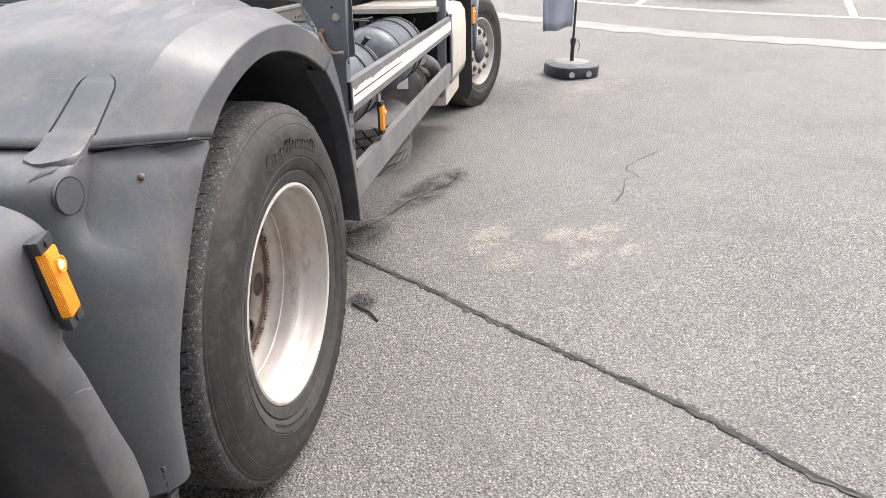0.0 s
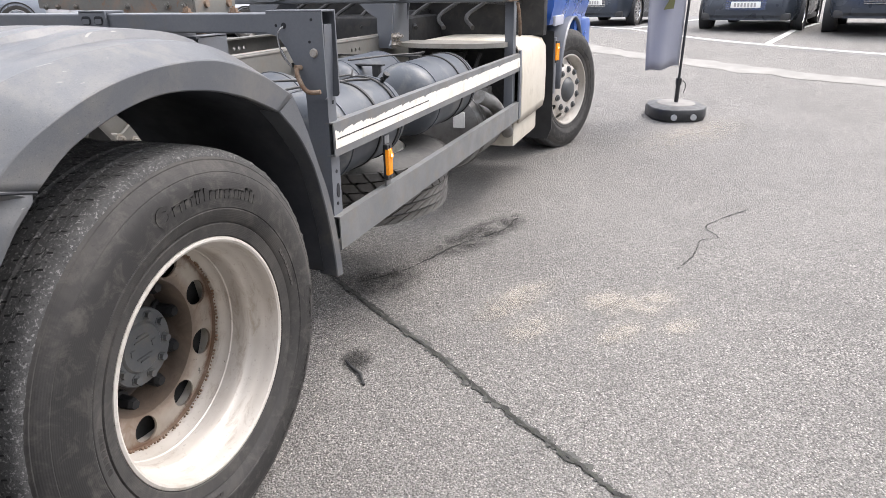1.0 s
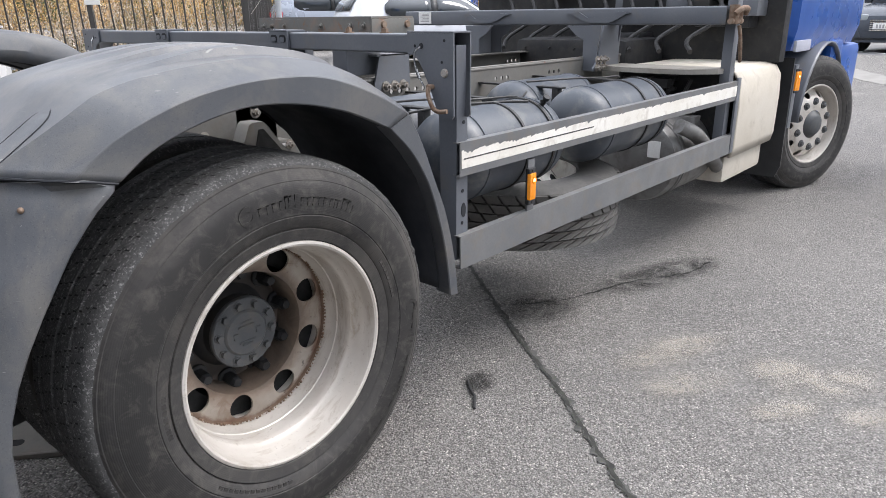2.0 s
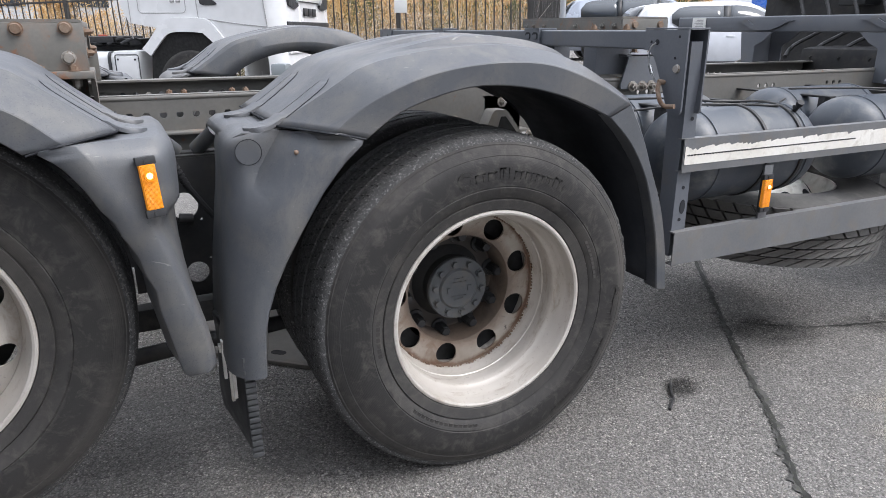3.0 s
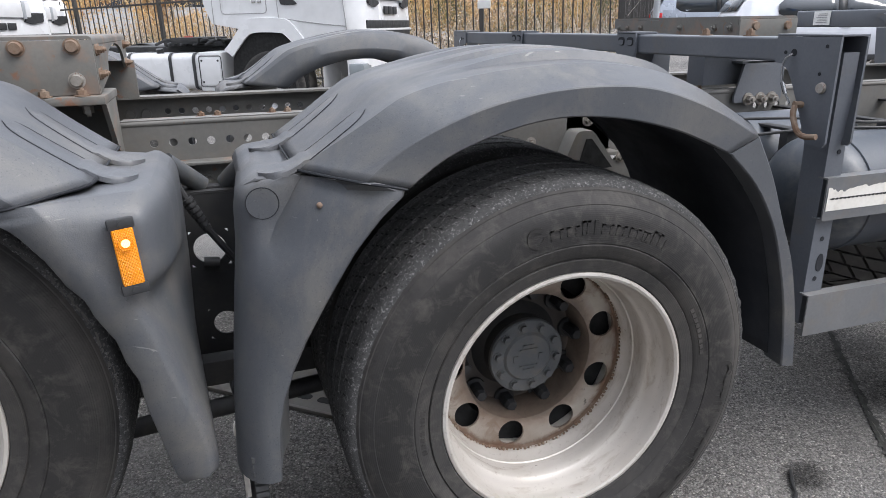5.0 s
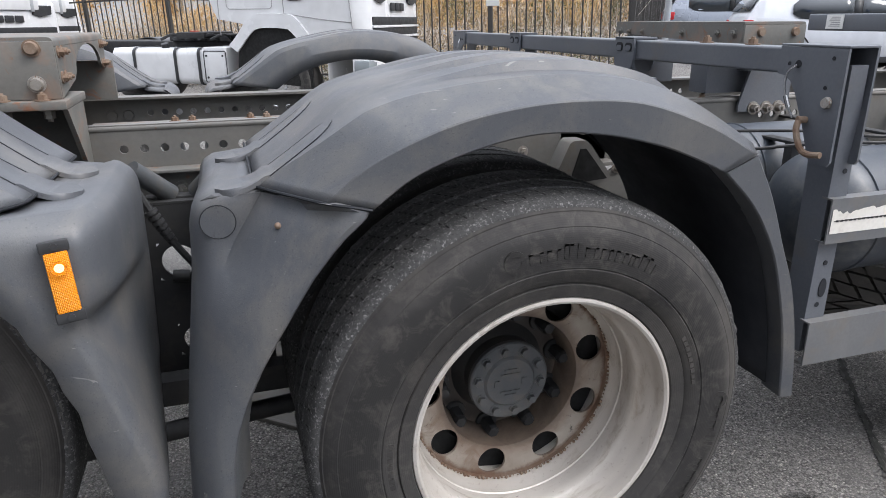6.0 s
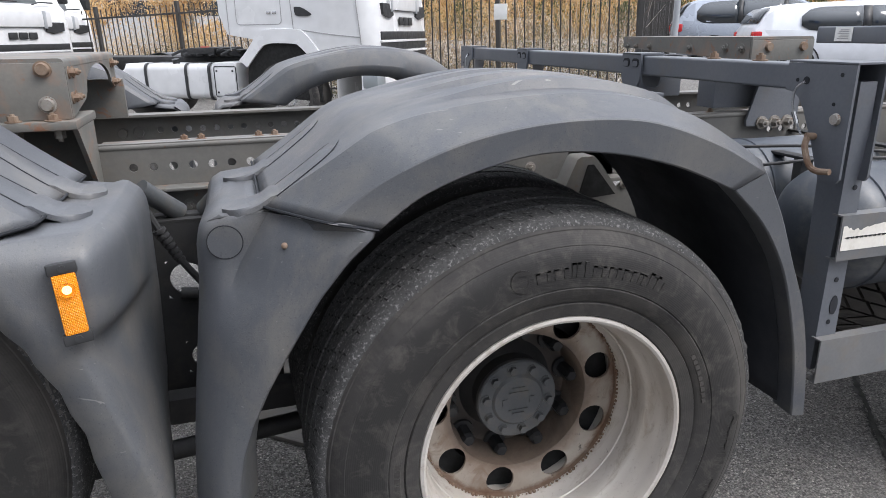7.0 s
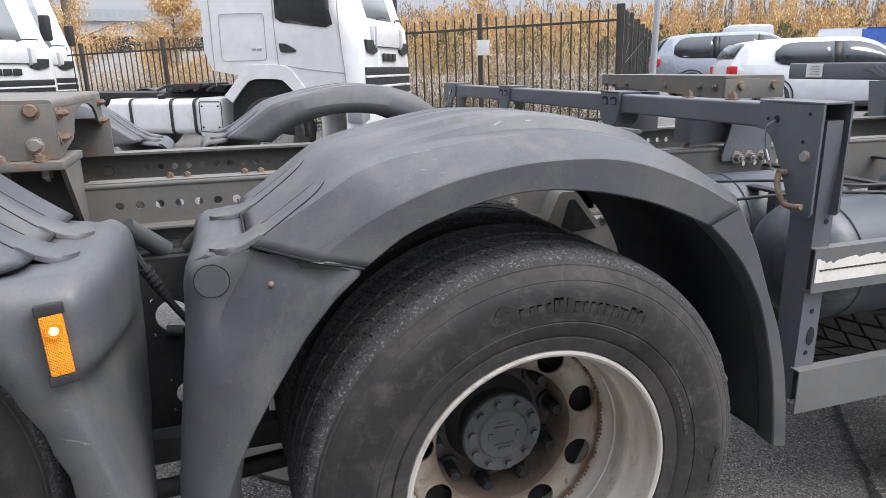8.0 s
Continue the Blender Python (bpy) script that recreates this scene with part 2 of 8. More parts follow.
M["sidewall"] = rubber("dusty_tyre_sidewall", (0.032, 0.031, 0.0305), (0.047, 0.0445, 0.042), (0.088, 0.081, 0.073))
# lighter copy of the sidewall rubber: sunlight on the spare put into its colour
M["spare_rubber"] = rubber("sunlit_dusty_spare_tyre", (0.070, 0.068, 0.066), (0.10, 0.097, 0.092), (0.15, 0.142, 0.13))
M["letters"] = rubber("moulded_rubber_marks", (0.031, 0.030, 0.0292), (0.045, 0.0425, 0.040), (0.084, 0.077, 0.069))


def tread_mat():
    """Worn truck tread: zig-zag sipes cut along rows, stone-scuffed crown."""
    m = Nodes("worn_tyre_tread", 0.8, 0.0, 0.3)
    base = m.mix(m.ramp(m.noise(30, 8, 0.7), (0.36, 0.0), (0.66, 1.0)), (0.052, 0.052, 0.0525), (0.080, 0.079, 0.078))
    scuff = m.noise(150, 5, 0.75)
    base = m.mix(m.ramp(scuff, (0.55, 0.0), (0.61, 0.9)), base, (0.22, 0.218, 0.212))
    base = m.mix(m.ramp(m.noise(230, 3, 0.7), (0.57, 0.0), (0.66, 0.7)), base, (0.016, 0.016, 0.016))
    m.colour(base)
    m.bump(scuff, 0.6, 0.002)
    return m.mat


M["tread"] = tread_mat()


def rim_mat():
    m = Nodes("dirty_silver_wheel_paint", 0.42, 0.2)
    c = m.mix(m.ramp(m.noise(5, 5), (0.35, 0.0), (0.7, 1.0)), (0.57, 0.54, 0.50), (0.45, 0.415, 0.37))
    c = m.mix(m.ramp(m.noise(9, 8, 0.7, 0.6, (1, 3, 1)), (0.52, 0.0), (0.70, 0.7)), c, (0.26, 0.205, 0.15))
    c = m.mix(m.ramp(m.noise(34, 6, 0.7, 0.3), (0.665, 0.0), (0.71, 0.9)), c, (0.055, 0.042, 0.034))
    c = m.mix(m.ramp(m.noise(90, 4, 0.6), (0.60, 0.0), (0.72, 0.35)), c, (0.20, 0.16, 0.125))
    m.colour(c)
    m.bump(m.noise(70, 4), 0.08, 0.0008)
    return m.mat


def disc_mat():
    """Beige-silver disc: black grease, rust and painted barrel shade round the nuts, rust creeping from the weld, grimy
    runs.
    """
    m = Nodes("rust_stained_wheel_disc", 0.55, 0.12)
    c = m.mix(m.ramp(m.noise(7, 6), (0.35, 0.0), (0.7, 1.0)), (0.40, 0.36, 0.31), (0.22, 0.18, 0.145))
    c = m.mix(m.ramp(m.noise(15, 8, 0.7, 0.8), (0.52, 0.0), (0.68, 0.8)), c, (0.16, 0.10, 0.065))
    c = m.mix(m.ramp(m.noise(26, 7, 0.7, 0.5), (0.60, 0.0), (0.68, 0.8)), c, (0.035, 0.028, 0.024))
    r = m.t.nodes.new("ShaderNodeMath")
    r.operation = "MULTIPLY_ADD"
    r.inputs[1].default_value = 0.055
    m.t.links.new(m.noise(11, 7, 0.7, 0.6), r.inputs[0])
    m.t.links.new(radius_of(m), r.inputs[2])
    r = r.outputs["Value"]
    # towards the hub: grime and rust, deepened to carry the barrel's shade
    c = m.mix(m.ramp(r, (0.212, 0.75), (0.242, 0.0)), c, (0.17, 0.12, 0.088))
    c = m.mix(m.ramp(r, (0.178, 0.95), (0.218, 0.0)), c, (0.030, 0.025, 0.022))
    c = m.mix(m.ramp(r, (0.266, 0.0), (0.276, 0.8)), c, (0.14, 0.075, 0.045))
    m.colour(c)
    m.bump(m.noise(60, 4), 0.2, 0.001)
    return m.mat


M["rim"], M["disc"] = rim_mat(), disc_mat()


def amber_mat(name, glow):
    m = Nodes(name, 0.2)
    m.colour(m.mix(m.noise(160, 2), (0.74, 0.20, 0.004), (0.88, 0.30, 0.010)))
    m.bsdf.inputs["Emission Color"].default_value = (1.0, 0.40, 0.03, 1)
    m.bsdf.inputs["Emission Strength"].default_value = glow
    v = m.node("ShaderNodeTexVoronoi", Scale=420.0, Randomness=0.15)
    m.t.links.new(m.coord.outputs["Object"], v.inputs["Vector"])
    m.bump(v.outputs["Distance"], 1.0, 0.003)
    return m.mat


M["amber"], M["bulb"] = amber_mat("amber_reflector_lens", 0.16), amber_mat("lit_amber_bulb", 3.2)
M["bulb"].node_tree.nodes["Principled BSDF"].inputs["Emission Color"].default_value = (1.0, 0.60, 0.20, 1)


def asphalt_mat():
    """Worn asphalt: pale and dark stones of two sizes in a dark binder, worn lanes, damp and dusty patches."""
    m = Nodes("coarse_worn_asphalt", 0.9, 0.0, 0.3)
    layers = []
    for scale, stops in ((175.0, ((0.0, (0.077, 0.074, 0.070)), (0.3, (0.194, 0.186, 0.176)), (0.75, (0.297, 0.284, 0.266)), (0.92, (0.387, 0.369, 0.342)), (1.0, (0.684, 0.639, 0.576)))),
                         (92.0, ((0.0, (0.099, 0.095, 0.090)), (0.5, (0.230, 0.221, 0.208)), (0.9, (0.324, 0.310, 0.290)), (1.0, (0.612, 0.572, 0.522))))):
        v = m.node("ShaderNodeTexVoronoi", Scale=scale, Randomness=1.0)
        m.t.links.new(m.coord.outputs["Object"], v.inputs["Vector"])
        stones = m.t.nodes.new("ShaderNodeSeparateColor")
        m.t.links.new(v.outputs["Color"], stones.inputs["Color"])
        gaps = m.ramp(v.outputs["Distance"], (0.0, 1.0), (0.45, 0.92), (0.8, 0.25))
        layers.append((m.mix(1.0, m.ramp(stones.outputs["Red"], *stops), gaps, "MULTIPLY"), v))
    c = m.mix(m.ramp(m.noise(40, 3), (0.42, 0.08), (0.62, 0.45)), layers[0][0], layers[1][0])
    c = m.mix(m.ramp(m.noise(0.45, 6, 0.6), (0.35, 0.0), (0.7, 0.40)), c, (0.225, 0.216, 0.203))
    c = m.mix(m.ramp(m.noise(1.3, 7, 0.65, 0.6), (0.50, 0.0), (0.72, 0.42)), c, (0.122, 0.117, 0.112))
    c = m.mix(m.ramp(m.noise(5, 7, 0.7, 0.3), (0.52, 0.0), (0.74, 0.30)), c, (0.140, 0.134, 0.127))
    c = m.mix(m.ramp(m.noise(2.2, 6, 0.7), (0.60, 0.0), (0.78, 0.36)), c, (0.333, 0.317, 0.295))
    m.colour(c)
    m.bump(m.ramp(layers[1][1].outputs["Distance"], (0.0, 1.0), (0.8, 0.0)), 0.5, 0.010)
    m.bump(m.ramp(layers[0][1].outputs["Distance"], (0.0, 1.0), (0.8, 0.0)), 0.8, 0.006)
    return m.mat


M["asphalt"] = asphalt_mat()
M["asphalt_dark"] = paint("fine_dark_asphalt", (0.115, 0.114, 0.113), (0.15, 0.148, 0.145), 0.9, blotch=1.5, grain=120, bump=0.3)


def leaf_mat(name, a, b, c):
    m = Nodes(name, 0.8, 0.0, 0.2)
    g = m.t.nodes.new("ShaderNodeNewGeometry")
    m.colour(m.ramp(g.outputs["Random Per Island"], (0.0, a), (0.5, b), (1.0, c)))
    return m.mat


M["leaf_yellow"] = leaf_mat("autumn_yellow_leaves", (0.34, 0.19, 0.06), (0.55, 0.36, 0.13), (0.60, 0.48, 0.27))
# orange birch leaves, paled so the colour carries the far woods' haze
M["leaf_birch"] = leaf_mat("haze_paled_orange_birch_leaves", (0.46, 0.26, 0.10), (0.62, 0.42, 0.20), (0.68, 0.53, 0.33))
M["leaf_brown"] = leaf_mat("dry_brown_leaves", (0.16, 0.115, 0.075), (0.34, 0.265, 0.19), (0.68, 0.63, 0.55))
M["leaf_green"] = leaf_mat("dull_green_leaves", (0.055, 0.065, 0.03), (0.12, 0.125, 0.06), (0.24, 0.22, 0.12))
M["bark"] = paint("grey_bark", (0.16, 0.13, 0.10), (0.22, 0.19, 0.15), 0.9, blotch=6, grain=30, bump=0.4)


# ---- building helpers ----
def finish(bm, name, material, smooth=35.0):
    bmesh.ops.recalc_face_normals(bm, faces=bm.faces)
    me = bpy.data.meshes.new(name)
    bm.to_mesh(me)
    bm.free()
    if smooth:
        me.shade_smooth()
        me.set_sharp_from_angle(angle=radians(smooth))
    me.materials.append(M[material] if isinstance(material, str) else material)
    return me


def part(name, bm, material, parent, label="", smooth=35.0, solid=0.0):
    """Links a bmesh as ONE mesh object under a thing or a part."""
    ob = new(name, finish(bm, name, material, smooth))
    ob.parent = parent
    if solid:
        s = ob.modifiers.new("thickness", "SOLIDIFY")
        s.thickness, s.offset = solid, -1
    if label:
        ob["label"] = label
    return ob


def thing(name, label, category, at=None, group="", kind=""):
    ob = new(name)
    ob.empty_display_size = 0.05
    if at is not None:
        ob.matrix_world = at if isinstance(at, Matrix) else Matrix.Translation(at)
    return tagged(ob, label, category, group, kind)


def solo(name, bm, material, label, category, at=None, group="", kind="", smooth=35.0):
    ob = part(name, bm, material, None, "", smooth)
    if at is not None:
        ob.matrix_world = at if isinstance(at, Matrix) else Matrix.Translation(at)
    return tagged(ob, label, category, group, kind)


def box(bm, x0, x1, y0, y1, z0, z1, bevel=0.0, turn=None):
    vs = [bm.verts.new((x, y, z)) for x in (x0, x1) for y in (y0, y1) for z in (z0, z1)]
    fs = [bm.faces.new([vs[i] for i in q]) for q in ((0, 1, 3, 2), (4, 6, 7, 5), (0, 4, 5, 1), (2, 3, 7, 6), (0, 2, 6, 4), (1, 5, 7, 3))]
    if turn is not None:
        bmesh.ops.transform(bm, matrix=turn, verts=vs)
    if bevel:
        es = {e for f in fs for e in f.edges}
        bmesh.ops.bevel(bm, geom=list(es), offset=bevel, segments=2, affect="EDGES", profile=0.6)
    return bm


def boxed(*a, **k):
    return box(bmesh.new(), *a, **k)


def ring(bm, centre, axis_m, r, n):
    return [bm.verts.new(centre + axis_m @ Vector((r * math.cos(2 * math.pi * i / n), r * math.sin(2 * math.pi * i / n), 0))) for i in range(n)]


def bridge(bm, a, b):
    n = len(a)
    for i in range(n):
        bm.faces.new((a[i], a[(i + 1) % n], b[(i + 1) % n], b[i]))


def rod(bm, p, q, r, n=12, r2=None, caps=True):
    """A straight round bar from p to q."""
    p, q = Vector(p), Vector(q)
    turn = (q - p).to_track_quat("Z", "Y").to_matrix()
    a, b = ring(bm, p, turn, r, n), ring(bm, q, turn, r if r2 is None else r2, n)
    bridge(bm, a, b)
    if caps:
        bm.faces.new(a[::-1]), bm.faces.new(b)
    return bm


def spline(points, steps=8):
    """Catmull-Rom through points of any dimension."""
    p = [Vector(v) for v in points]
    p = [p[0] * 2 - p[1]] + p + [p[-1] * 2 - p[-2]]
    out = []
    for i in range(1, len(p) - 2):
        for k in range(steps):
            t = k / steps
            out.append(0.5 * (2 * p[i] + (p[i + 1] - p[i - 1]) * t + (2 * p[i - 1] - 5 * p[i] + 4 * p[i + 1] - p[i + 2]) * t * t
                              + (3 * p[i] - p[i - 1] - 3 * p[i + 1] + p[i + 2]) * t ** 3))
    return out + [p[-2]]


def tube(bm, points, r, n=8, steps=6):
    """A bent round bar or hose through points."""
    path = spline(points, steps)
    last, side = None, Vector((0.123, 0.456, 0.881))
    for i, p in enumerate(path):
        d = (path[min(i + 1, len(path) - 1)] - path[max(i - 1, 0)]).normalized()
        u = (side - d * side.dot(d)).normalized()
        side = u
        w = d.cross(u)
        cur = [bm.verts.new(p + r * (u * math.cos(2 * math.pi * k / n) + w * math.sin(2 * math.pi * k / n))) for k in range(n)]
        if last:
            bridge(bm, last, cur)
        else:
            bm.faces.new(cur[::-1])
        last = cur
    bm.faces.new(last)
    return bm


def lathe(bm, profile, n=72, axis="y", closed=False, uv=None):
    """Turns a profile of (radius, place along the axis) round the axis."""
    rings = []
    for r, a in profile:
        row = []
        for i in range(n):
            c, s = math.cos(2 * math.pi * i / n), math.sin(2 * math.pi * i / n)
            row.append(bm.verts.new({"y": (r * c, a, r * s), "z": (r * c, r * s, a), "x": (a, r * c, r * s)}[axis]))
        rings.append(row)
    pairs = list(zip(rings, rings[1:])) + ([(rings[-1], rings[0])] if closed else [])
    lay = bm.loops.layers.uv.verify() if uv else None
    for k, (a, b) in enumerate(pairs):
        for i in range(n):
            j = (i + 1) % n
            f = bm.faces.new((a[i], a[j], b[j], b[i]))
            if lay:
                for loop, (u, v) in zip(f.loops, ((i, k), (i + 1, k), (i + 1, k + 1), (i, k + 1))):
                    loop[lay].uv = (u * uv / n, profile[v % len(profile)][1])
    return bm


def extrude_outline(bm, outline, y0, y1, plane="xz"):
    """A flat plate from an outline in a plane, between two places on the third axis."""
    def at(p, d):
        return {"xz": (p[0], d, p[1]), "yz": (d, p[0], p[1]), "xy": (p[0], p[1], d)}[plane]
    a, b = [bm.verts.new(at(p, y0)) for p in outline], [bm.verts.new(at(p, y1)) for p in outline]
    bridge(bm, a, b)
    bm.faces.new(a[::-1]), bm.faces.new(b)
    return bm


def rounded(x0, x1, z0, z1, r, n=5):
    out = []
    for cx, cz, a in ((x1 - r, z1 - r, 0), (x0 + r, z1 - r, 90), (x0 + r, z0 + r, 180), (x1 - r, z0 + r, 270)):
        out += [(cx + r * math.cos(radians(a + 90 * i / n)), cz + r * math.sin(radians(a + 90 * i / n))) for i in range(n + 1)]
    return out


def hexagon(bm, centre, normal, r, h, washer=True):
    """A hexagon bolt head or nut with a washer under it."""
    c, d = Vector(centre), Vector(normal).normalized()
    if washer:
        rod(bm, c, c + d * h * 0.2, r * 1.5, 14)
    rod(bm, c + d * h * 0.2, c + d * h, r, 6, r * 0.96)
    rod(bm, c + d * h, c + d * h * 1.35, r * 0.5, 10, r * 0.42)
    return bm


def loft(bm, rows, cap_ends=False, cyclic=False):
    """Skins rows of points of equal length."""
    vs = [[bm.verts.new(p) for p in row] for row in rows]
    for a, b in zip(vs, vs[1:]):
        m = len(a)
        for i in range(m if cyclic else m - 1):
            j = (i + 1) % m
            bm.faces.new((a[i], a[j], b[j], b[i]))
    if cap_ends:
        bm.faces.new(vs[0][::-1]), bm.faces.new(vs[-1])
    return vs


def loft_part(rows):
    bm = bmesh.new()
    loft(bm, rows)
    return bm


def holed_strip(bm, x0, x1, z0, z1, y0, y1, holes, r, n=16):
    """A plate in the xz plane with round holes; holes: x places of holes on the strip's middle height."""
    zc, half = (z0 + z1) / 2, (z1 - z0) / 2
    at = x0
    cells = []
    for h in sorted(holes):
        if h - half > at + 1e-6:
            cells.append((at, h - half, None))
        cells.append((h - half, h + half, h))
        at = h + half
    if at < x1 - 1e-6:
        cells.append((at, x1, None))
    for a, b, h in cells:
        for y in (y0, y1):
            if h is None:
                bm.faces.new([bm.verts.new(p) for p in ((a, y, z0), (b, y, z0), (b, y, z1), (a, y, z1))])
                continue
            inner, outer = [], []
            for i in range(n):
                c, s = math.cos(2 * math.pi * i / n), math.sin(2 * math.pi * i / n)
                k = half / max(abs(c), abs(s))
                inner.append(bm.verts.new((h + r * c, y, zc + r * s)))
                outer.append(bm.verts.new((h + k * c, y, zc + k * s)))
            bridge(bm, outer, inner)
            if y == y0:
                front = inner
            else:
                bridge(bm, front, inner)
    return bm


def bolts(name, places, normal, r, h, material, parent):
    """One part for each bolt."""
    for p in places:
        part(name, hexagon(bmesh.new(), p, normal, r, h), material, parent)


# ---- ground ----
def ease(v):
    v = min(1.0, max(0.0, v))
    return v * v * (3 - 2 * v)


def ground_z(x, y):
    """The yard is level under the truck, rises gently ahead of it and towards the fence corner."""
    ahead = 0.0609 * min(8.5, max(0.0, x - 5.2))
    aside = 0.042 * min(11.0, max(-2.5, x + 2))
    k = ease((y - 3.2) / 4.5)
    return ahead * (1 - k) + aside * k


def axis_steps(near, fine, far):
    out, v, s = [0.0], 0.0, fine
    while v < far:
        if v > near:
            s *= 1.22
        v += s
        out.append(min(v, far))
    return sorted({-a for a in out} | set(out))


def build_ground():
    bm = bmesh.new()
    xs, ys = axis_steps(12, 0.5, 1500), axis_steps(12, 0.5, 1500)
    grid = [[bm.verts.new((x, y, ground_z(x, y))) for x in xs] for y in ys]
    for a, b in zip(grid, grid[1:]):
        for i in range(len(xs) - 1):
            bm.faces.new((a[i], a[i + 1], b[i + 1], b[i]))
    solo("ground", bm, "asphalt", "coarse grey worn asphalt yard with cracks and stains", "ground", kind="structure", smooth=60)


build_ground()

CY = 1.06  # middle of the truck


def flip(bm, on):
    if on:
        bmesh.ops.transform(bm, matrix=Matrix(((1, 0, 0, 0), (0, -1, 0, 2 * CY), (0, 0, 1, 0), (0, 0, 0, 1))), verts=bm.verts)
        bmesh.ops.reverse_faces(bm, faces=bm.faces)
    return bm


truck = thing("truck", "grey three-axle swap-body truck chassis with a blue cab, parked on asphalt", "truck")


# ---- wheels ----
TYRE_R = 0.507


def settle(bm, z):
    """Flattens what would sink below the ground under a hub at height z."""
    for v in bm.verts:
        if v.co.z < -z:
            v.co.z = -z + (v.co.z + z) * 0.02


def tyre_bm(outer=-0.172, width=0.325):
    """Casing: beads, bulged sidewalls with moulded rings, rounded shoulders. The outer wall lies at -y."""
    o, i = outer, outer + width
    wall = [(0.297, 0.016), (0.303, 0.006), (0.318, 0.002), (0.330, -0.001), (0.333, 0.003), (0.338, -0.003), (0.365, -0.011), (0.3675, -0.0095), (0.370, -0.0118),
            (0.40, -0.0140), (0.43, -0.0105), (0.448, -0.0045), (0.450, -0.0030), (0.452, -0.0032), (0.463, 0.003), (0.474, 0.0105), (0.4765, 0.0135), (0.479, 0.0135), (0.484, 0.0185), (0.4875, 0.0225)]
    prof = [(r, o + d) for r, d in wall] + [(r, i - d) for r, d in reversed(wall)]
    return lathe(bmesh.new(), prof, 120)


def tread_bm(outer=-0.172, width=0.325, grooves=True):
    o, i = outer + 0.018, outer + width - 0.018
    w = i - o
    prof = [(0.482, o), (0.4885, o + 0.002), (0.4955, o + 0.007), (0.501, o + 0.016), (0.5045, o + 0.030)]
    for f in (0.26, 0.5, 0.74):
        a = o + w * f
        prof += [(TYRE_R, a - 0.008), (0.503 if not grooves else 0.4985, a - 0.0035), (0.503 if not grooves else 0.4985, a + 0.0035), (TYRE_R, a + 0.008)]
    prof += [(0.5045, i - 0.030), (0.501, i - 0.016), (0.4955, i - 0.007), (0.4885, i - 0.002), (0.482, i)]
    bm = lathe(bmesh.new(), prof, 240, uv=2 * math.pi * 0.5)
    # chipped, wavy shoulder edges
    for v in bm.verts:
        r = math.hypot(v.co.x, v.co.z)
        if r < 0.4985:
            a = math.atan2(v.co.z, v.co.x)
            k = 1 + (0.0035 * max(0.0, math.sin(a * 46)) ** 3 + 0.0016 * math.sin(a * 131 + 2 * math.sin(a * 17))) / r * (1.0 if r > 0.483 else 0.8)
            v.co.x, v.co.z = v.co.x * k, v.co.z * k
    return bm


def sipe_bm(outer=-0.172, width=0.325, rows=6, count=78, depth=0.0016):
    """Short zig-zag cuts across the ribs of the tread: raised strips, black for the shade inside a cut."""
    bm = bmesh.new()
    a_, b_ = outer + 0.034, outer + width - 0.034
    step = (b_ - a_) / rows
    for r in range(rows):
        for k in range(count):
            a0 = math.tau * (k + 0.5 * (r % 2) + 0.10 * math.sin(r * 7 + k * 3)) / count
            y0, w = a_ + step * (r + 0.12), step * (0.70 + 0.20 * (math.sin(k * 5.3 + r) * 0.5 + 0.5))
            up, dn = [], []
            for f, s in ((0, -0.004), (0.34, -0.002), (0.45, 0.011), (0.55, -0.010), (0.66, 0.003), (1.0, 0.005)):
                y = y0 + f * w
                edge = min(y - outer, outer + width - y) - 0.018
                rr = depth + (TYRE_R if edge > 0.045 else 0.501 + 0.006 * ((edge - 0.014) / 0.031) ** 0.6 if edge > 0.016 else 0.501)
                for lst, d in ((up, 0.0019), (dn, -0.0019)):
                    ang = a0 + (s + d) / TYRE_R
                    lst.append(bm.verts.new((rr * math.cos(ang), y, rr * math.sin(ang))))
            for j in range(5):
                bm.faces.new((up[j], up[j + 1], dn[j + 1], dn[j]))
    return bm


def arc_marks(bm, r, y, start, widths, height, gap, depth=0.0007):
    """Raised plain bars in place of a moulded word, along an arc; start in degrees, read clockwise; a minus width is a gap."""
    a = radians(start)
    for w in widths:
        if w < 0:
            a -= -w / r
            continue
        steps = max(2, int(w / 0.008))
        low, top = [], []
        for k in range(steps + 1):
            ang = a - w / r * k / steps
            for rr in (r - height / 2, r + height / 2):
                low.append(Vector((rr * math.cos(ang), y + 0.002, rr * math.sin(ang))))
                top.append(bm.verts.new(Vector((rr * math.cos(ang), y - depth, rr * math.sin(ang)))))
        low = [bm.verts.new(v) for v in low]
        for k in range(steps):
            bm.faces.new((top[2 * k], top[2 * k + 1], top[2 * k + 3], top[2 * k + 2]))
            for e in (0, 1):
                bm.faces.new((low[2 * k + e], low[2 * k + 2 + e], top[2 * k + 2 + e], top[2 * k + e]))
        for e in (0, 2 * steps):
            bm.faces.new((low[e], low[e + 1], top[e + 1], top[e]))
        a -= (w + gap) / r
    return bm


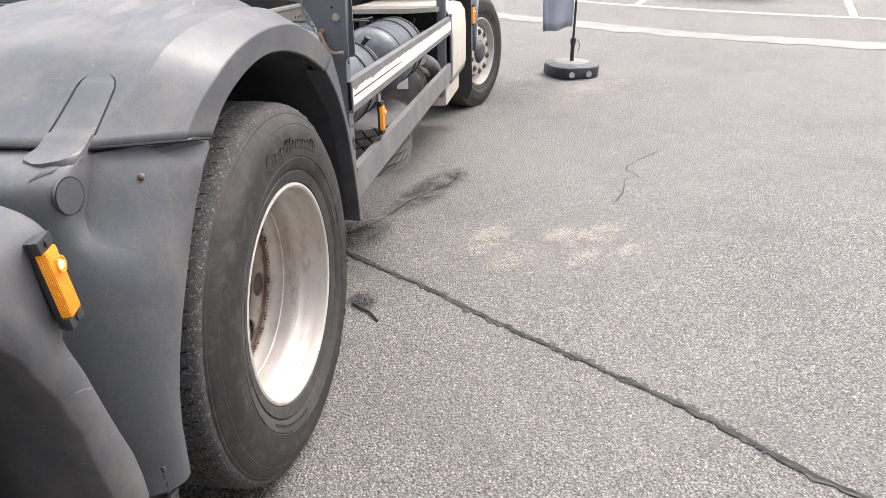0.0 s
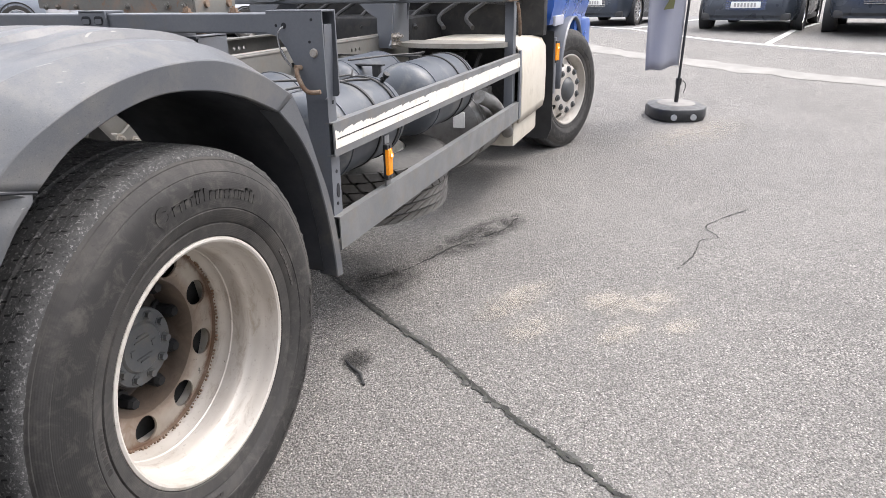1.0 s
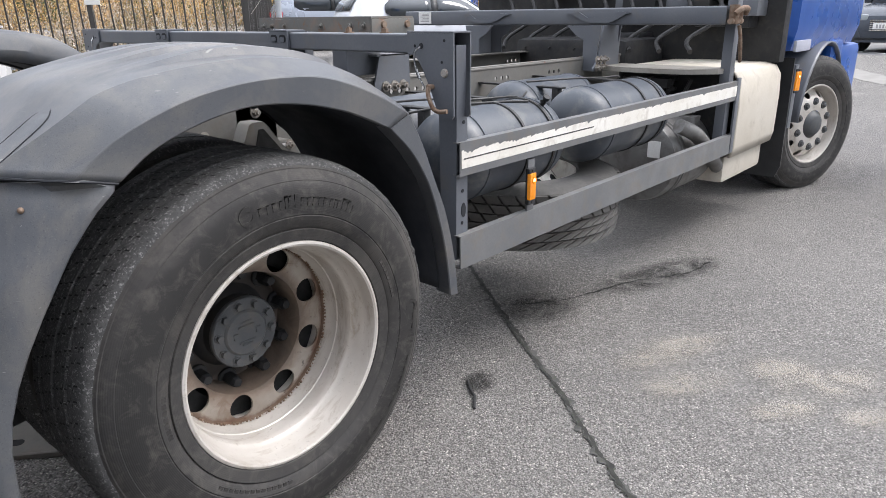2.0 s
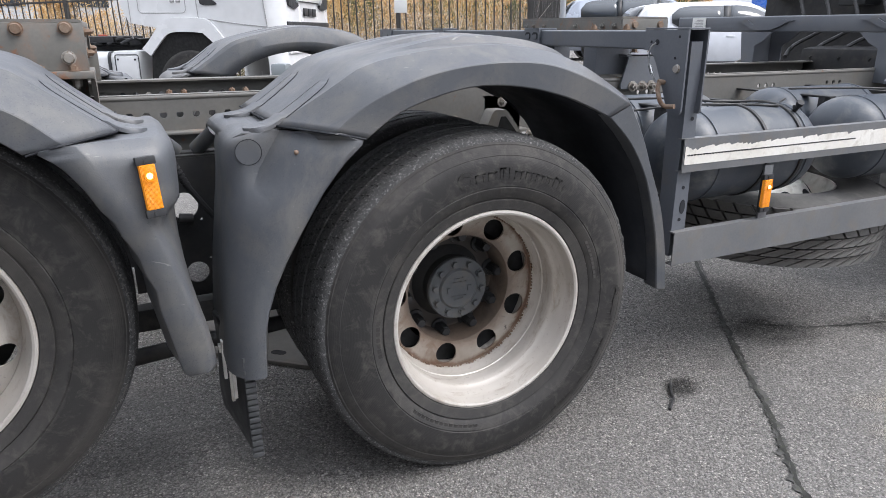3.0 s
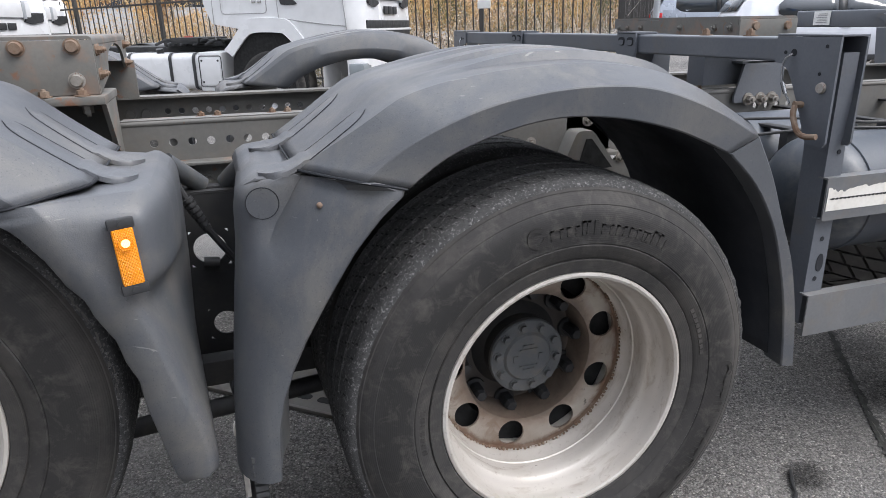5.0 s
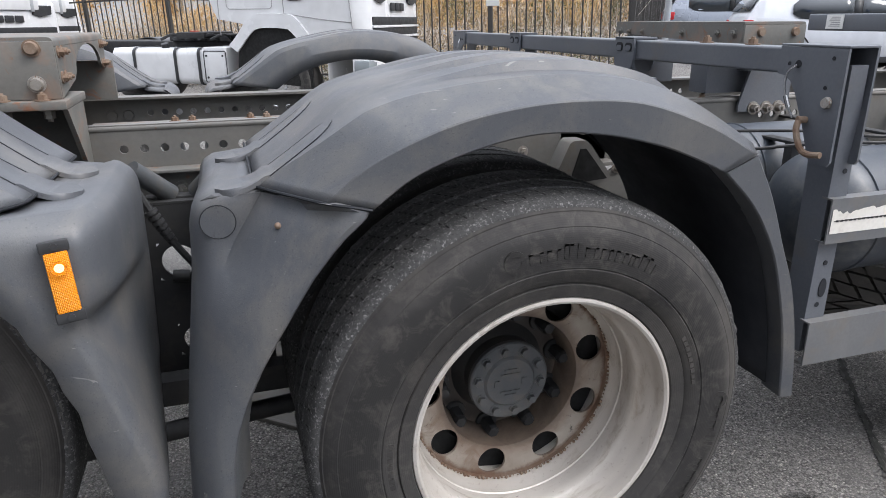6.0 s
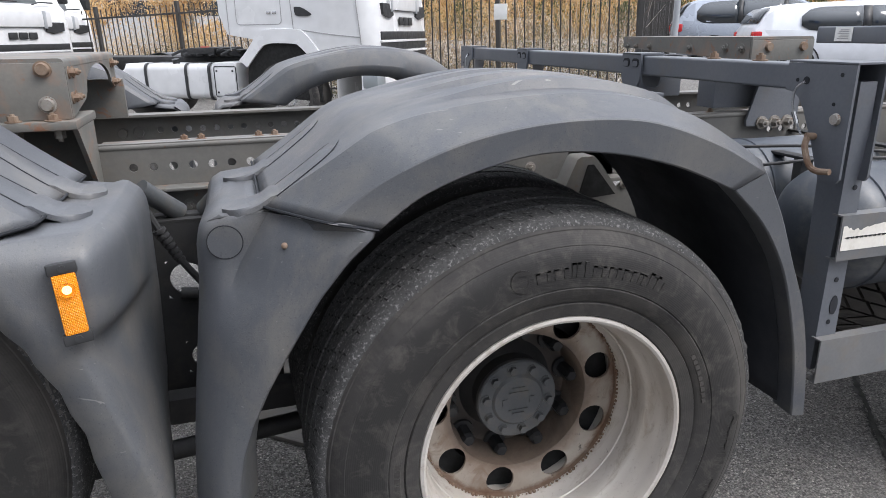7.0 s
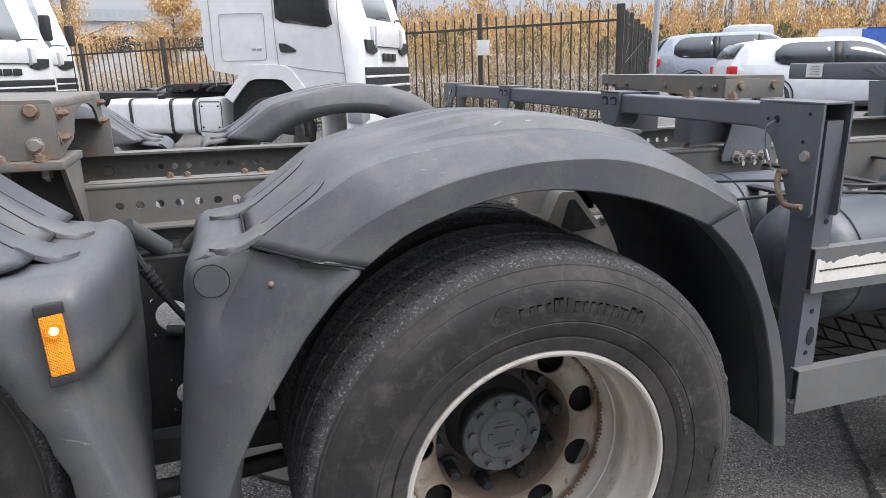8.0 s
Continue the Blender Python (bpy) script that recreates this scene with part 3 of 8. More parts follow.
def drive_rim_bm():
    """Deep outward-open barrel of the outer twin wheel; flange edge at y = -0.16."""
    prof = [(0.290, -0.150), (0.2965, -0.156), (0.300, -0.160), (0.2985, -0.1645), (0.292, -0.166), (0.2865, -0.163), (0.284, -0.154), (0.2825, -0.138), (0.2800, -0.120),
            (0.2780, -0.1165), (0.2760, -0.098), (0.2685, -0.0835), (0.2660, -0.0800), (0.2645, -0.060), (0.2630, -0.030), (0.2605, -0.0270), (0.2595, -0.006), (0.2535, 0.004), (0.2515, 0.016), (0.2515, 0.11), (0.262, 0.11),
            (0.272, 0.0), (0.286, -0.1)]
    return lathe(bmesh.new(), prof, 120, closed=True)


def disc_bm(rows, vents, vent_r, first, hole, dish, n_per=28):
    """Wheel disc between radii with round vent holes; rows: (radius, y) either side of the vent ring; dish: y as a function of radius."""
    bm = bmesh.new()
    n = vents * n_per
    r_in, r_out = vent_r - hole * 1.06, vent_r + hole * 1.06
    prof_in = [p for p in rows if p[0] < r_in - 1e-4] + [(r_in, dish(r_in))]
    prof_out = [(r_out, dish(r_out))] + [p for p in rows if p[0] > r_out + 1e-4]

    def at(r, a, y):
        return (r * math.cos(a), y, r * math.sin(a))
    base = radians(first) - math.pi / vents
    rings = {}
    for tag, prof in (("i", prof_in), ("o", prof_out)):
        last = None
        for r, y in prof:
            cur = [bm.verts.new(at(r, base + 2 * math.pi * k / n, y)) for k in range(n)]
            if last:
                bridge(bm, last, cur)
            rings[tag + ("0" if last is None else "1")] = rings.get(tag + "0", cur) if last is None else cur
            last = cur
        rings[tag] = last if tag == "i" else rings["o0"]
    inner, outer = rings["i"], rings["o0"]
    half = math.pi / vents
    for v in range(vents):
        mid = radians(first) + 2 * math.pi * v / vents
        idx = [(v * n_per + k) % n for k in range(n_per + 1)]
        edge = [inner[i] for i in idx] + [outer[i] for i in reversed(idx)]
        m = len(edge)
        hole_ring, deep = [], []
        for e in edge:
            a, r = math.atan2(e.co.z, e.co.x), math.hypot(e.co.x, e.co.z)
            da = (a - mid + math.pi) % (2 * math.pi) - math.pi
            g = math.atan2(r - vent_r, da * vent_r)
            hr, ha = vent_r + hole * 0.92 * math.sin(g), mid + hole * math.cos(g) / vent_r
            hole_ring.append(bm.verts.new(at(hr, ha, dish(hr))))
            deep.append(bm.verts.new(at(hr, ha, dish(hr) + 0.007)))
        # round the hole off between the two corners at each radial side
        sides = {}
        for i in range(m):
            if i in (n_per, m - 1):
                g0, g1 = (math.atan2(math.hypot(edge[q].co.x, edge[q].co.z) - vent_r, ((math.atan2(edge[q].co.z, edge[q].co.x) - mid + math.pi) % math.tau - math.pi) * vent_r) for q in (i, (i + 1) % m))
                turn = (g1 - g0 + math.pi) % math.tau - math.pi
                sides[i] = []
                for q in range(1, 6):
                    g = g0 + turn * q / 6
                    hr, ha = vent_r + hole * 0.92 * math.sin(g), mid + hole * math.cos(g) / vent_r
                    sides[i].append((bm.verts.new(at(hr, ha, dish(hr))), bm.verts.new(at(hr, ha, dish(hr) + 0.007))))
        for i in range(m):
            j = (i + 1) % m
            top = [hole_ring[i]] + [p for p, q in sides.get(i, [])] + [hole_ring[j]]
            low = [deep[i]] + [q for p, q in sides.get(i, [])] + [deep[j]]
            bm.faces.new([edge[j], edge[i]] + top)
            for q in range(len(top) - 1):
                bm.faces.new((top[q + 1], top[q], low[q], low[q + 1]))
    return bm


def nut_bm(at, normal=(0, -1, 0), r=0.0165, h=0.034):
    bm = bmesh.new()
    c, d = Vector(at), Vector(normal)
    rod(bm, c, c + d * 0.006, r * 1.55, 18, r * 1.45)
    rod(bm, c + d * 0.006, c + d * h * 0.8, r, 6, r * 0.98)
    rod(bm, c + d * h * 0.8, c + d * h, r * 0.98, 6, r * 0.7)
    return bm


def drive_wheel(x, mirrored=False, inner=True):
    wheel = thing("wheel", "", "", (x, 0, 0.492))
    wheel.parent = truck
    wheel["label"] = "twin drive wheel with worn tyre and rusty silver rim"

    def add(name, bm, mat, parent=wheel, label="", smooth=35.0, flat=True):
        if flat:
            settle(bm, 0.492)
        return part(name, flip(bm, mirrored), mat, parent, label, smooth)
    tyre = add("tyre", tyre_bm(), "sidewall", label="dusty black truck tyre with worn tread")
    add("tread", tread_bm(), "tread")
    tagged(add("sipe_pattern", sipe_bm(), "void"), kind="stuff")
    for r0, y0, start, gap, tall, widths in ((0.406, -0.1865, 107, 0.008, 0.030, (0.042, 0.03, 0.028, 0.018, 0.012, 0.028, 0.026, 0.028, 0.018, 0.026, 0.012)),
                                             (0.416, -0.1855, 2, 0.007, 0.030, (0.026, 0.026, 0.026, 0.014, 0.010, -0.03, 0.026, 0.024, 0.024, 0.022, 0.01, 0.024, -0.025, 0.026, 0.026, 0.02))):
        for k, w in enumerate(widths):
            if w > 0:
                high = tall * (1.15 if k == 0 else 1.0 if k in (3, 4, 9) else 0.72)
                stems = bmesh.new()
                if k == 0:
                    # the first sign is a broad open ring
                    ra = radians(start) - w / 2 / r0
                    mid = Vector((r0 * math.cos(ra), 0, r0 * math.sin(ra)))
                    loops = []
                    for i in range(23):
                        g = radians(35 + 320 * i / 22) + ra - math.pi / 2
                        e = Vector((math.cos(g), 0, math.sin(g)))
                        loops.append([(*(mid + e * q).xz, yy) for q, yy in ((0.0125, y0 + 0.002), (0.0125, y0 - 0.0002), (0.0230, y0 - 0.0002), (0.0230, y0 + 0.002))])
                    loft(stems, [[(px, yy, pz) for px, pz, yy in row] for row in loops])
                    add("moulded_ring", stems, "letters", tyre, smooth=20)
                    start -= math.degrees((w + gap) / r0)
                    continue
                for f in ((0.0, 1.0) if w > 0.016 else (0.5,)):
                    arc_marks(stems, r0 - (tall - high) / 2, y0, start - math.degrees(f * (w - 0.0080) / r0), [0.0080], high, gap, 0.0002)
                if w > 0.016:
                    arc_marks(stems, r0 - (tall - high) / 2 + high * 0.42, y0, start, [w], high * 0.16, gap, 0.0002)
                add("moulded_bar", stems, "letters", tyre, smooth=0)
            start -= math.degrees((abs(w) + (gap if w > 0 else 0)) / r0)
    marks = arc_marks(bmesh.new(), 0.352, -0.1795, 30, [0.01] * 9, 0.012, 0.005, 0.0006)
    arc_marks(marks, 0.352, -0.1795, 262, [0.012] * 14, 0.013, 0.005, 0.0006)
    arc_marks(marks, 0.350, -0.1795, 190, [0.011] * 7, 0.012, 0.005, 0.0006)
    tagged(add("moulded_lettering", marks, "letters", tyre, smooth=0), kind="stuff")
    rim = add("rim", drive_rim_bm(), "rim", label="silver painted steel rim with scratches")

    def dish(r):
        return 0.030 + 0.08 * max(0.0, 0.245 - max(r, 0.173)) + 0.094 * ease((0.1735 - r) / 0.0105)
    rows = [(r, dish(r)) for r in (0.10, 0.13, 0.15, 0.158, 0.1635, 0.1655, 0.1675, 0.1695, 0.1715)] + [(0.2485, 0.029), (0.2510, 0.022), (0.2525, 0.014)]
    add("disc", disc_bm(rows, 9, 0.2118, -22.8, 0.036, dish), "disc", label="rust-stained wheel disc with round vent holes")
    bead = bmesh.new()
    for k in range(150):
        a = 2 * math.pi * k / 150
        s = 0.0035 + 0.0016 * math.sin(k * 5.1) + 0.001 * math.sin(k * 1.7)
        bmesh.ops.create_icosphere(bead, subdivisions=1, radius=s, matrix=Matrix.Translation((0.2495 * math.cos(a), 0.014 + 0.0016 * math.sin(k * 2.3), 0.2495 * math.sin(a))))
    add("weld_bead", bead, "rust_bolt", smooth=60)
    for k in range(10):
        a = radians(8 + 36 * k)
        add("wheel_nut", nut_bm((0.158 * math.cos(a), 0.127, 0.158 * math.sin(a)), r=0.019, h=0.056), "nut_cap", flat=False)
    hub = bmesh.new()
    lathe(hub, [(0.0, 0.040), (0.060, 0.040), (0.063, 0.0425), (0.066, 0.046), (0.098, 0.046), (0.101, 0.050), (0.101, 0.062), (0.096, 0.066)], 60)
    add("hub_barrel", lathe(bmesh.new(), [(0.0955, 0.064), (0.097, 0.10), (0.112, 0.118), (0.122, 0.132)], 60), "dark", flat=False)
    for bx, bz, w, h in ((0, 0.022, 0.05, 0.004), (0, -0.024, 0.05, 0.004), (-0.035, 0, 0.012, 0.016), (0.035, 0, 0.012, 0.016), (0, 0.034, 0.03, 0.003), (0, -0.033, 0.03, 0.003)):
        add("hub_mark", boxed(bx - w / 2, bx + w / 2, 0.0375, 0.041, bz - h / 2, bz + h / 2), "hub", flat=False)
    add("hub_cap", hub, "hub", label="dark grey hub cap ringed with bolts", flat=False)
    for k in range(10):
        a = radians(-8 + 36 * k)
        bolt = bmesh.new()
        c = Vector((0.0815 * math.cos(a), 0.046, 0.0815 * math.sin(a)))
        rod(bolt, c, c + Vector((0, -0.002, 0)), 0.0135, 16), rod(bolt, c + Vector((0, -0.002, 0)), c + Vector((0, -0.012, 0)), 0.0105, 6, 0.0100)
        add("hub_bolt", bolt, "hub", flat=False)
    # drum set forward as a black backing: painted shade behind the vent holes
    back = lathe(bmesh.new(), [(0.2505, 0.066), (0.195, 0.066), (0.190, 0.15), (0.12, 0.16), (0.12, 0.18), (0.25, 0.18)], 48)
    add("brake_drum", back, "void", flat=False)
    if inner:
        add("inner_tyre", tyre_bm(0.195, 0.325), "sidewall", label="inner twin tyre")
        add("inner_tread", tread_bm(0.195, 0.325), "tread")
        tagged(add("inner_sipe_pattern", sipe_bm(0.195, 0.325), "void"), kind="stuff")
        add("inner_rim", lathe(bmesh.new(), [(0.30, 0.21), (0.28, 0.22), (0.26, 0.3), (0.26, 0.5), (0.30, 0.51)], 60), "dark", flat=False)
    return wheel


def single_wheel(x, y, name_label, turn=0.0, mirrored=False, first=10.0, raised=0.0):
    """Single wheel with the disc bulging outwards and ten round vents."""
    wheel = thing("wheel", "", "", pose(x, y, 0.492 + ground_z(x, y) + raised, 0, 0, turn))
    wheel.parent = truck
    wheel["label"] = name_label

    def add(name, bm, mat, label="", flat=True, smooth=35.0):
        if flat and not raised:
            settle(bm, 0.492)
        if mirrored:
            bmesh.ops.transform(bm, matrix=Matrix.Diagonal((1, -1, 1, 1)), verts=bm.verts)
            bmesh.ops.reverse_faces(bm, faces=bm.faces)
        return part(name, bm, mat, wheel, label, smooth)
    add("tyre", tyre_bm(), "sidewall", "dusty black truck tyre")
    add("tread", tread_bm(), "tread")
    if raised:
        flakes, rnd = bmesh.new(), random.Random(9)
        for k in range(420):
            a = math.tau * (k + rnd.random()) / 420
            if math.sin(a * 5) + math.sin(a * 11 + 1) < -0.7:
                continue
            w, h = rnd.uniform(0.002, 0.009), rnd.uniform(0.0008, 0.0028)
            r0 = 0.4905 + rnd.uniform(-0.003, 0.003)
            q = []
            for da, dr in ((-w, -h), (w, -h * 0.4), (w * 0.7, h), (-w * 0.8, h * 0.7)):
                r1, a1 = r0 + dr, a + da / 0.49
                q.append(flakes.verts.new((r1 * math.cos(a1), -0.1545 + 0.7 * (r1 - 0.4885), r1 * math.sin(a1))))
            flakes.faces.new(q)
        tagged(add("worn_edge", flakes, "spare_rubber", "pale scuffed edge of the tyre", smooth=0), kind="stuff")
    prof = [(0.290, -0.150), (0.2965, -0.156), (0.300, -0.160), (0.2985, -0.1645), (0.292, -0.166), (0.2865, -0.163), (0.283, -0.152), (0.276, -0.125), (0.268, -0.105), (0.262, -0.09), (0.262, 0.08), (0.28, 0.08), (0.286, -0.1)]
    add("rim", lathe(bmesh.new(), prof, 100, closed=True), "rim", "silver painted steel rim")

    def dish(r):
        return -0.150 + 2.2 * max(0.0, r - 0.185) ** 1.35
    rows = [(r, dish(r)) for r in (0.105, 0.115, 0.15, 0.18)] + [(r, dish(r)) for r in (0.2605, 0.2635)]
    add("disc", disc_bm(rows, 10, 0.2295, first, 0.0275, dish), "rim", "silver wheel disc with round vent holes")
    for k in range(10):
        a = radians(first + 18 + 36 * k)
        c = Vector((0.172 * math.cos(a), 0, 0.172 * math.sin(a)))
        # black disc on the flat face, painted shade of the nut's recess
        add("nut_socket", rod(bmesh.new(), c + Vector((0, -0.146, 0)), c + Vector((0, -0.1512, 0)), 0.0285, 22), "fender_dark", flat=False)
        add("wheel_nut", nut_bm((c.x, -0.150, c.z), r=0.0185, h=0.020), "hub", flat=False)
    hub = lathe(bmesh.new(), [(0.0, -0.185), (0.055, -0.185), (0.075, -0.178), (0.09, -0.16), (0.10, -0.15), (0.106, -0.14), (0.106, 0.0)], 50)
    add("hub_cap", hub, "hub", flat=False)
    add("brake_drum", lathe(bmesh.new(), [(0.25, 0.06), (0.12, 0.06), (0.12, 0.15), (0.25, 0.16)], 40), "dark", flat=False)
    return wheel


TAG_X, FRONT_X = -1.41, 4.90
drive_wheel(0.0)
drive_wheel(0.0, mirrored=True)
single_wheel(TAG_X, 0.09, "trailing axle wheel with a silver steel rim, lifted off the ground", first=-17, raised=0.133)
single_wheel(TAG_X, 2 * CY - 0.09, "trailing axle wheel with a silver steel rim, lifted off the ground", mirrored=True, raised=0.133)
single_wheel(FRONT_X, -0.05, "steered front wheel with a silver steel rim", turn=-20, first=0)
single_wheel(FRONT_X, 2 * CY + 0.06, "steered front wheel with a silver steel rim", turn=-15, mirrored=True)

# axle tubes and differential
ax = bmesh.new()
rod(ax, (0, 0.10, 0.492), (0, 2 * CY - 0.10, 0.492), 0.075, 20)
bmesh.ops.create_uvsphere(ax, u_segments=20, v_segments=12, radius=0.22, matrix=Matrix.Translation((0, CY, 0.50)))
part("drive_axle", ax, "dark", truck)
part("tag_axle", rod(bmesh.new(), (TAG_X, 0.10, 0.61), (TAG_X, 2 * CY - 0.10, 0.61), 0.07, 20), "dark", truck)
part("front_axle", rod(bmesh.new(), (FRONT_X, 0.15, 0.42), (FRONT_X, 2 * CY - 0.15, 0.42), 0.06, 20), "dark", truck)


# ---- fenders ----
def resample(points, n):
    pts = spline(points, 10)
    length = [0.0]
    for a, b in zip(pts, pts[1:]):
        length.append(length[-1] + (b - a).length)
    out, k = [], 0
    for i in range(n):
        s = length[-1] * i / (n - 1)
        while k < len(pts) - 2 and length[k + 1] < s:
            k += 1
        f = (s - length[k]) / max(1e-9, length[k + 1] - length[k])
        out.append(pts[k].lerp(pts[k + 1], min(1, max(0, f))))
    return out


# outlines in x and z: wheel opening, side crease, top edge
OPEN_CAP = [(0.350, 1.025), (0.268, 1.061), (0.190, 1.089), (0.075, 1.115), (-0.050, 1.124), (-0.165, 1.107), (-0.282, 1.067), (-0.362, 1.014)]
MID_CAP = [(0.419, 1.059), (0.300, 1.120), (0.153, 1.169), (0.014, 1.180), (-0.120, 1.170), (-0.240, 1.143), (-0.358, 1.093), (-0.44, 1.030)]
TOP_CAP = [(0.475, 1.066), (0.400, 1.112), (0.300, 1.165), (0.180, 1.204), (0.030, 1.220), (-0.120, 1.214), (-0.260, 1.195), (-0.345, 1.172), (-0.385, 1.150), (-0.46, 1.098), (-0.548, 1.040)]
OPEN_FRONT = [(0.586, 0.474), (0.573, 0.58), (0.553, 0.68), (0.508, 0.82), (0.462, 0.905), (0.416, 0.964), (0.350, 1.025)]
TOP_FRONT = [(0.630, 0.466), (0.617, 0.57), (0.599, 0.661), (0.570, 0.76), (0.530, 0.85), (0.480, 0.965), (0.427, 1.058)]


TAG_OPEN = [(0.492, -0.826), (0.60, -0.846), (0.66, -0.858), (0.71, -0.862), (0.75, -0.878), (0.79, -0.886), (0.84, -0.912), (0.868, -0.920), (0.90, -0.944), (0.94, -0.963), (0.995, -1.001), (1.024, -1.040), (1.029, -1.036), (1.036, -0.990)]
TAG_CREASE = [(0.492, -0.764), (0.58, -0.770), (0.69, -0.803), (0.80, -0.832), (0.87, -0.858), (0.924, -0.893), (0.989, -0.936), (1.046, -0.973)]
TAG_FACE = [(0.492, -0.800), (0.60, -0.786), (0.78, -0.778), (0.97, -0.775), (1.02, -0.777), (1.046, -0.790)]


def table(tab, z):
    if z <= tab[0][0]:
        return tab[0][1]
    for (a, u), (b, v) in zip(tab, tab[1:]):
        if z <= b:
            return u + (v - u) * (z - a) / (b - a)
    return tab[-1][1]


def tag_lower(lift):
    """Lower piece of the trailing wheel's cover: a flat flange along the opening, a boxed shoulder for the lamp, and a face that slants inboard below it."""
    rows = []
    for z in (0.492, 0.497, 0.51, 0.55, 0.60, 0.66, 0.71, 0.75, 0.79, 0.82, 0.84, 0.855, 0.87, 0.885, 0.90, 0.92, 0.945, 0.965, 0.985, 1.000, 1.012, 1.021, 1.028, 1.033, 1.036):
        xo, xc, xf = table(TAG_OPEN, z), table(TAG_CREASE, z), table(TAG_FACE, z)
        tip = 0.010 * (1 - ease((z - 0.485) / 0.02))
        b = ease((z - 0.835) / 0.065)
        roof = max(0.0, (z - 0.985) / 0.051) ** 2.2
        xo, xc = xo + tip, xc - tip
        xp, yp = xc + 0.014 + (-0.826 - xc - 0.014) * b, -0.172 - 0.018 * b + 0.055 * roof
        xf = (max(xf, xp + 0.004) if b > 0.5 else xf) - 0.022 * roof
        yf = 0.24 - 0.22 * b
        p0, p2 = Vector((xp, yp)), Vector((xf, yf))
        mid = p0.lerp(p2, 0.4) + Vector((0.012, -0.004)) * (1 - b)
        ctl = mid.lerp(Vector((xf + 0.002, yp)), 0.85 * b)
        bend = [p0 * (1 - t) ** 2 + ctl * (2 * t * (1 - t)) + p2 * t * t for t in (0, 0.14, 0.28, 0.42, 0.56, 0.7, 0.85, 1)]
        row = [(xo - 0.012, -0.10), (xo - 0.003, -0.150), (xo, -0.186), (xo + 0.004, -0.1925), (xc - 0.005, -0.1935 + 0.004 * roof), (xc + 0.002, -0.190 + 0.006 * roof)]
        row += [(p.x, p.y) for p in bend] + [(xf, 0.262), (xf - 0.012, 0.275), (xf - 0.020, 0.262), (xo - 0.02, -0.05)]
        rows.append([(x, y, z + lift) for x, y in row])
    bm = bmesh.new()
    loft(bm, rows, cap_ends=True, cyclic=True)
    return bm


def drive_lower(INNER_Y):
    """Lower rear piece of the drive wheel's cover, with its boxed shoulder."""
    heights = [0.452, 0.46, 0.50, 0.56, 0.62, 0.68, 0.74, 0.80, 0.86, 0.90, 0.94, 0.965, 0.985, 1.0, 1.012, 1.022, 1.030]
    open_x = [(0.452, -0.640), (0.56, -0.634), (0.638, -0.618), (0.72, -0.582), (0.816, -0.525), (0.90, -0.470), (0.96, -0.420), (1.005, -0.368), (1.012, -0.370), (1.022, -0.392), (1.030, -0.425)]
    back_x = [(0.452, -0.722), (0.55, -0.716), (0.64, -0.708), (0.79, -0.688), (0.889, -0.674), (0.97, -0.670), (1.0, -0.662), (1.018, -0.645), (1.030, -0.62)]
    rows = []
    for z in heights:
        xo, xr = table(open_x, z), table(back_x, z)
        s = ease((z - 0.99) / 0.055)
        sweep = ease((z - 0.50) / 0.38)
        b = ease((z - 0.872) / 0.04)
        side = -0.191 + 0.006 * s
        xc, yc = xr + 0.036, -0.160 + 0.095 * sweep
        first, last = Vector((xo - 0.018, side - 0.002)), Vector((xr, yc + 0.065))
        grip = 0.50
        h1, h2 = first + Vector(((last.x - first.x) * grip, 0)), last + Vector((0, (first.y - last.y) * grip))
        px = -0.534 - 0.095 * min(1.0, max(0.0, (1.039 - z) / 0.149))
        sharp = [(first.x, first.y), (first.x + (px - first.x) * 0.5, side + 0.030 + 0.032 * s), (px + 0.010, yc - 0.024 + 0.012 * s), (px, yc - 0.003), (xc + 0.008, yc - 0.003), (xc - 0.008, yc + 0.004), (xr + 0.012, yc + 0.018), (last.x, last.y)]
        bend = []
        for i, q in enumerate(sharp):
            t = i / 7
            c = first * (1 - t) ** 3 + h1 * (3 * t * (1 - t) ** 2) + h2 * (3 * t * t * (1 - t)) + last * t ** 3
            bend.append((*c.lerp(Vector(q), b), z))
        rows.append([(xo + 0.012, -0.10, z), (xo + 0.003, -0.150, z), (xo, -0.186 + 0.004 * s, z), (xo - 0.004, side, z)] + bend
                    + [(xr + 0.012, 0.22, z), (xr + 0.040, INNER_Y - 0.03, z), (xr + 0.055, INNER_Y - 0.02, z), (xr + 0.060, INNER_Y - 0.04, z), (xo + 0.03, -0.05, z)])
    bm = bmesh.new()
    loft(bm, rows, cap_ends=True, cyclic=True)
    return bm


def sit_on(shell, p, way, high):
    """Moves a point on to a shell along a direction, and a little above it."""
    hit = shell.ray_cast(Vector(p) + way * 0.06, -way, 0.09)[0]
    return tuple(hit + way * high) if hit else tuple(p)


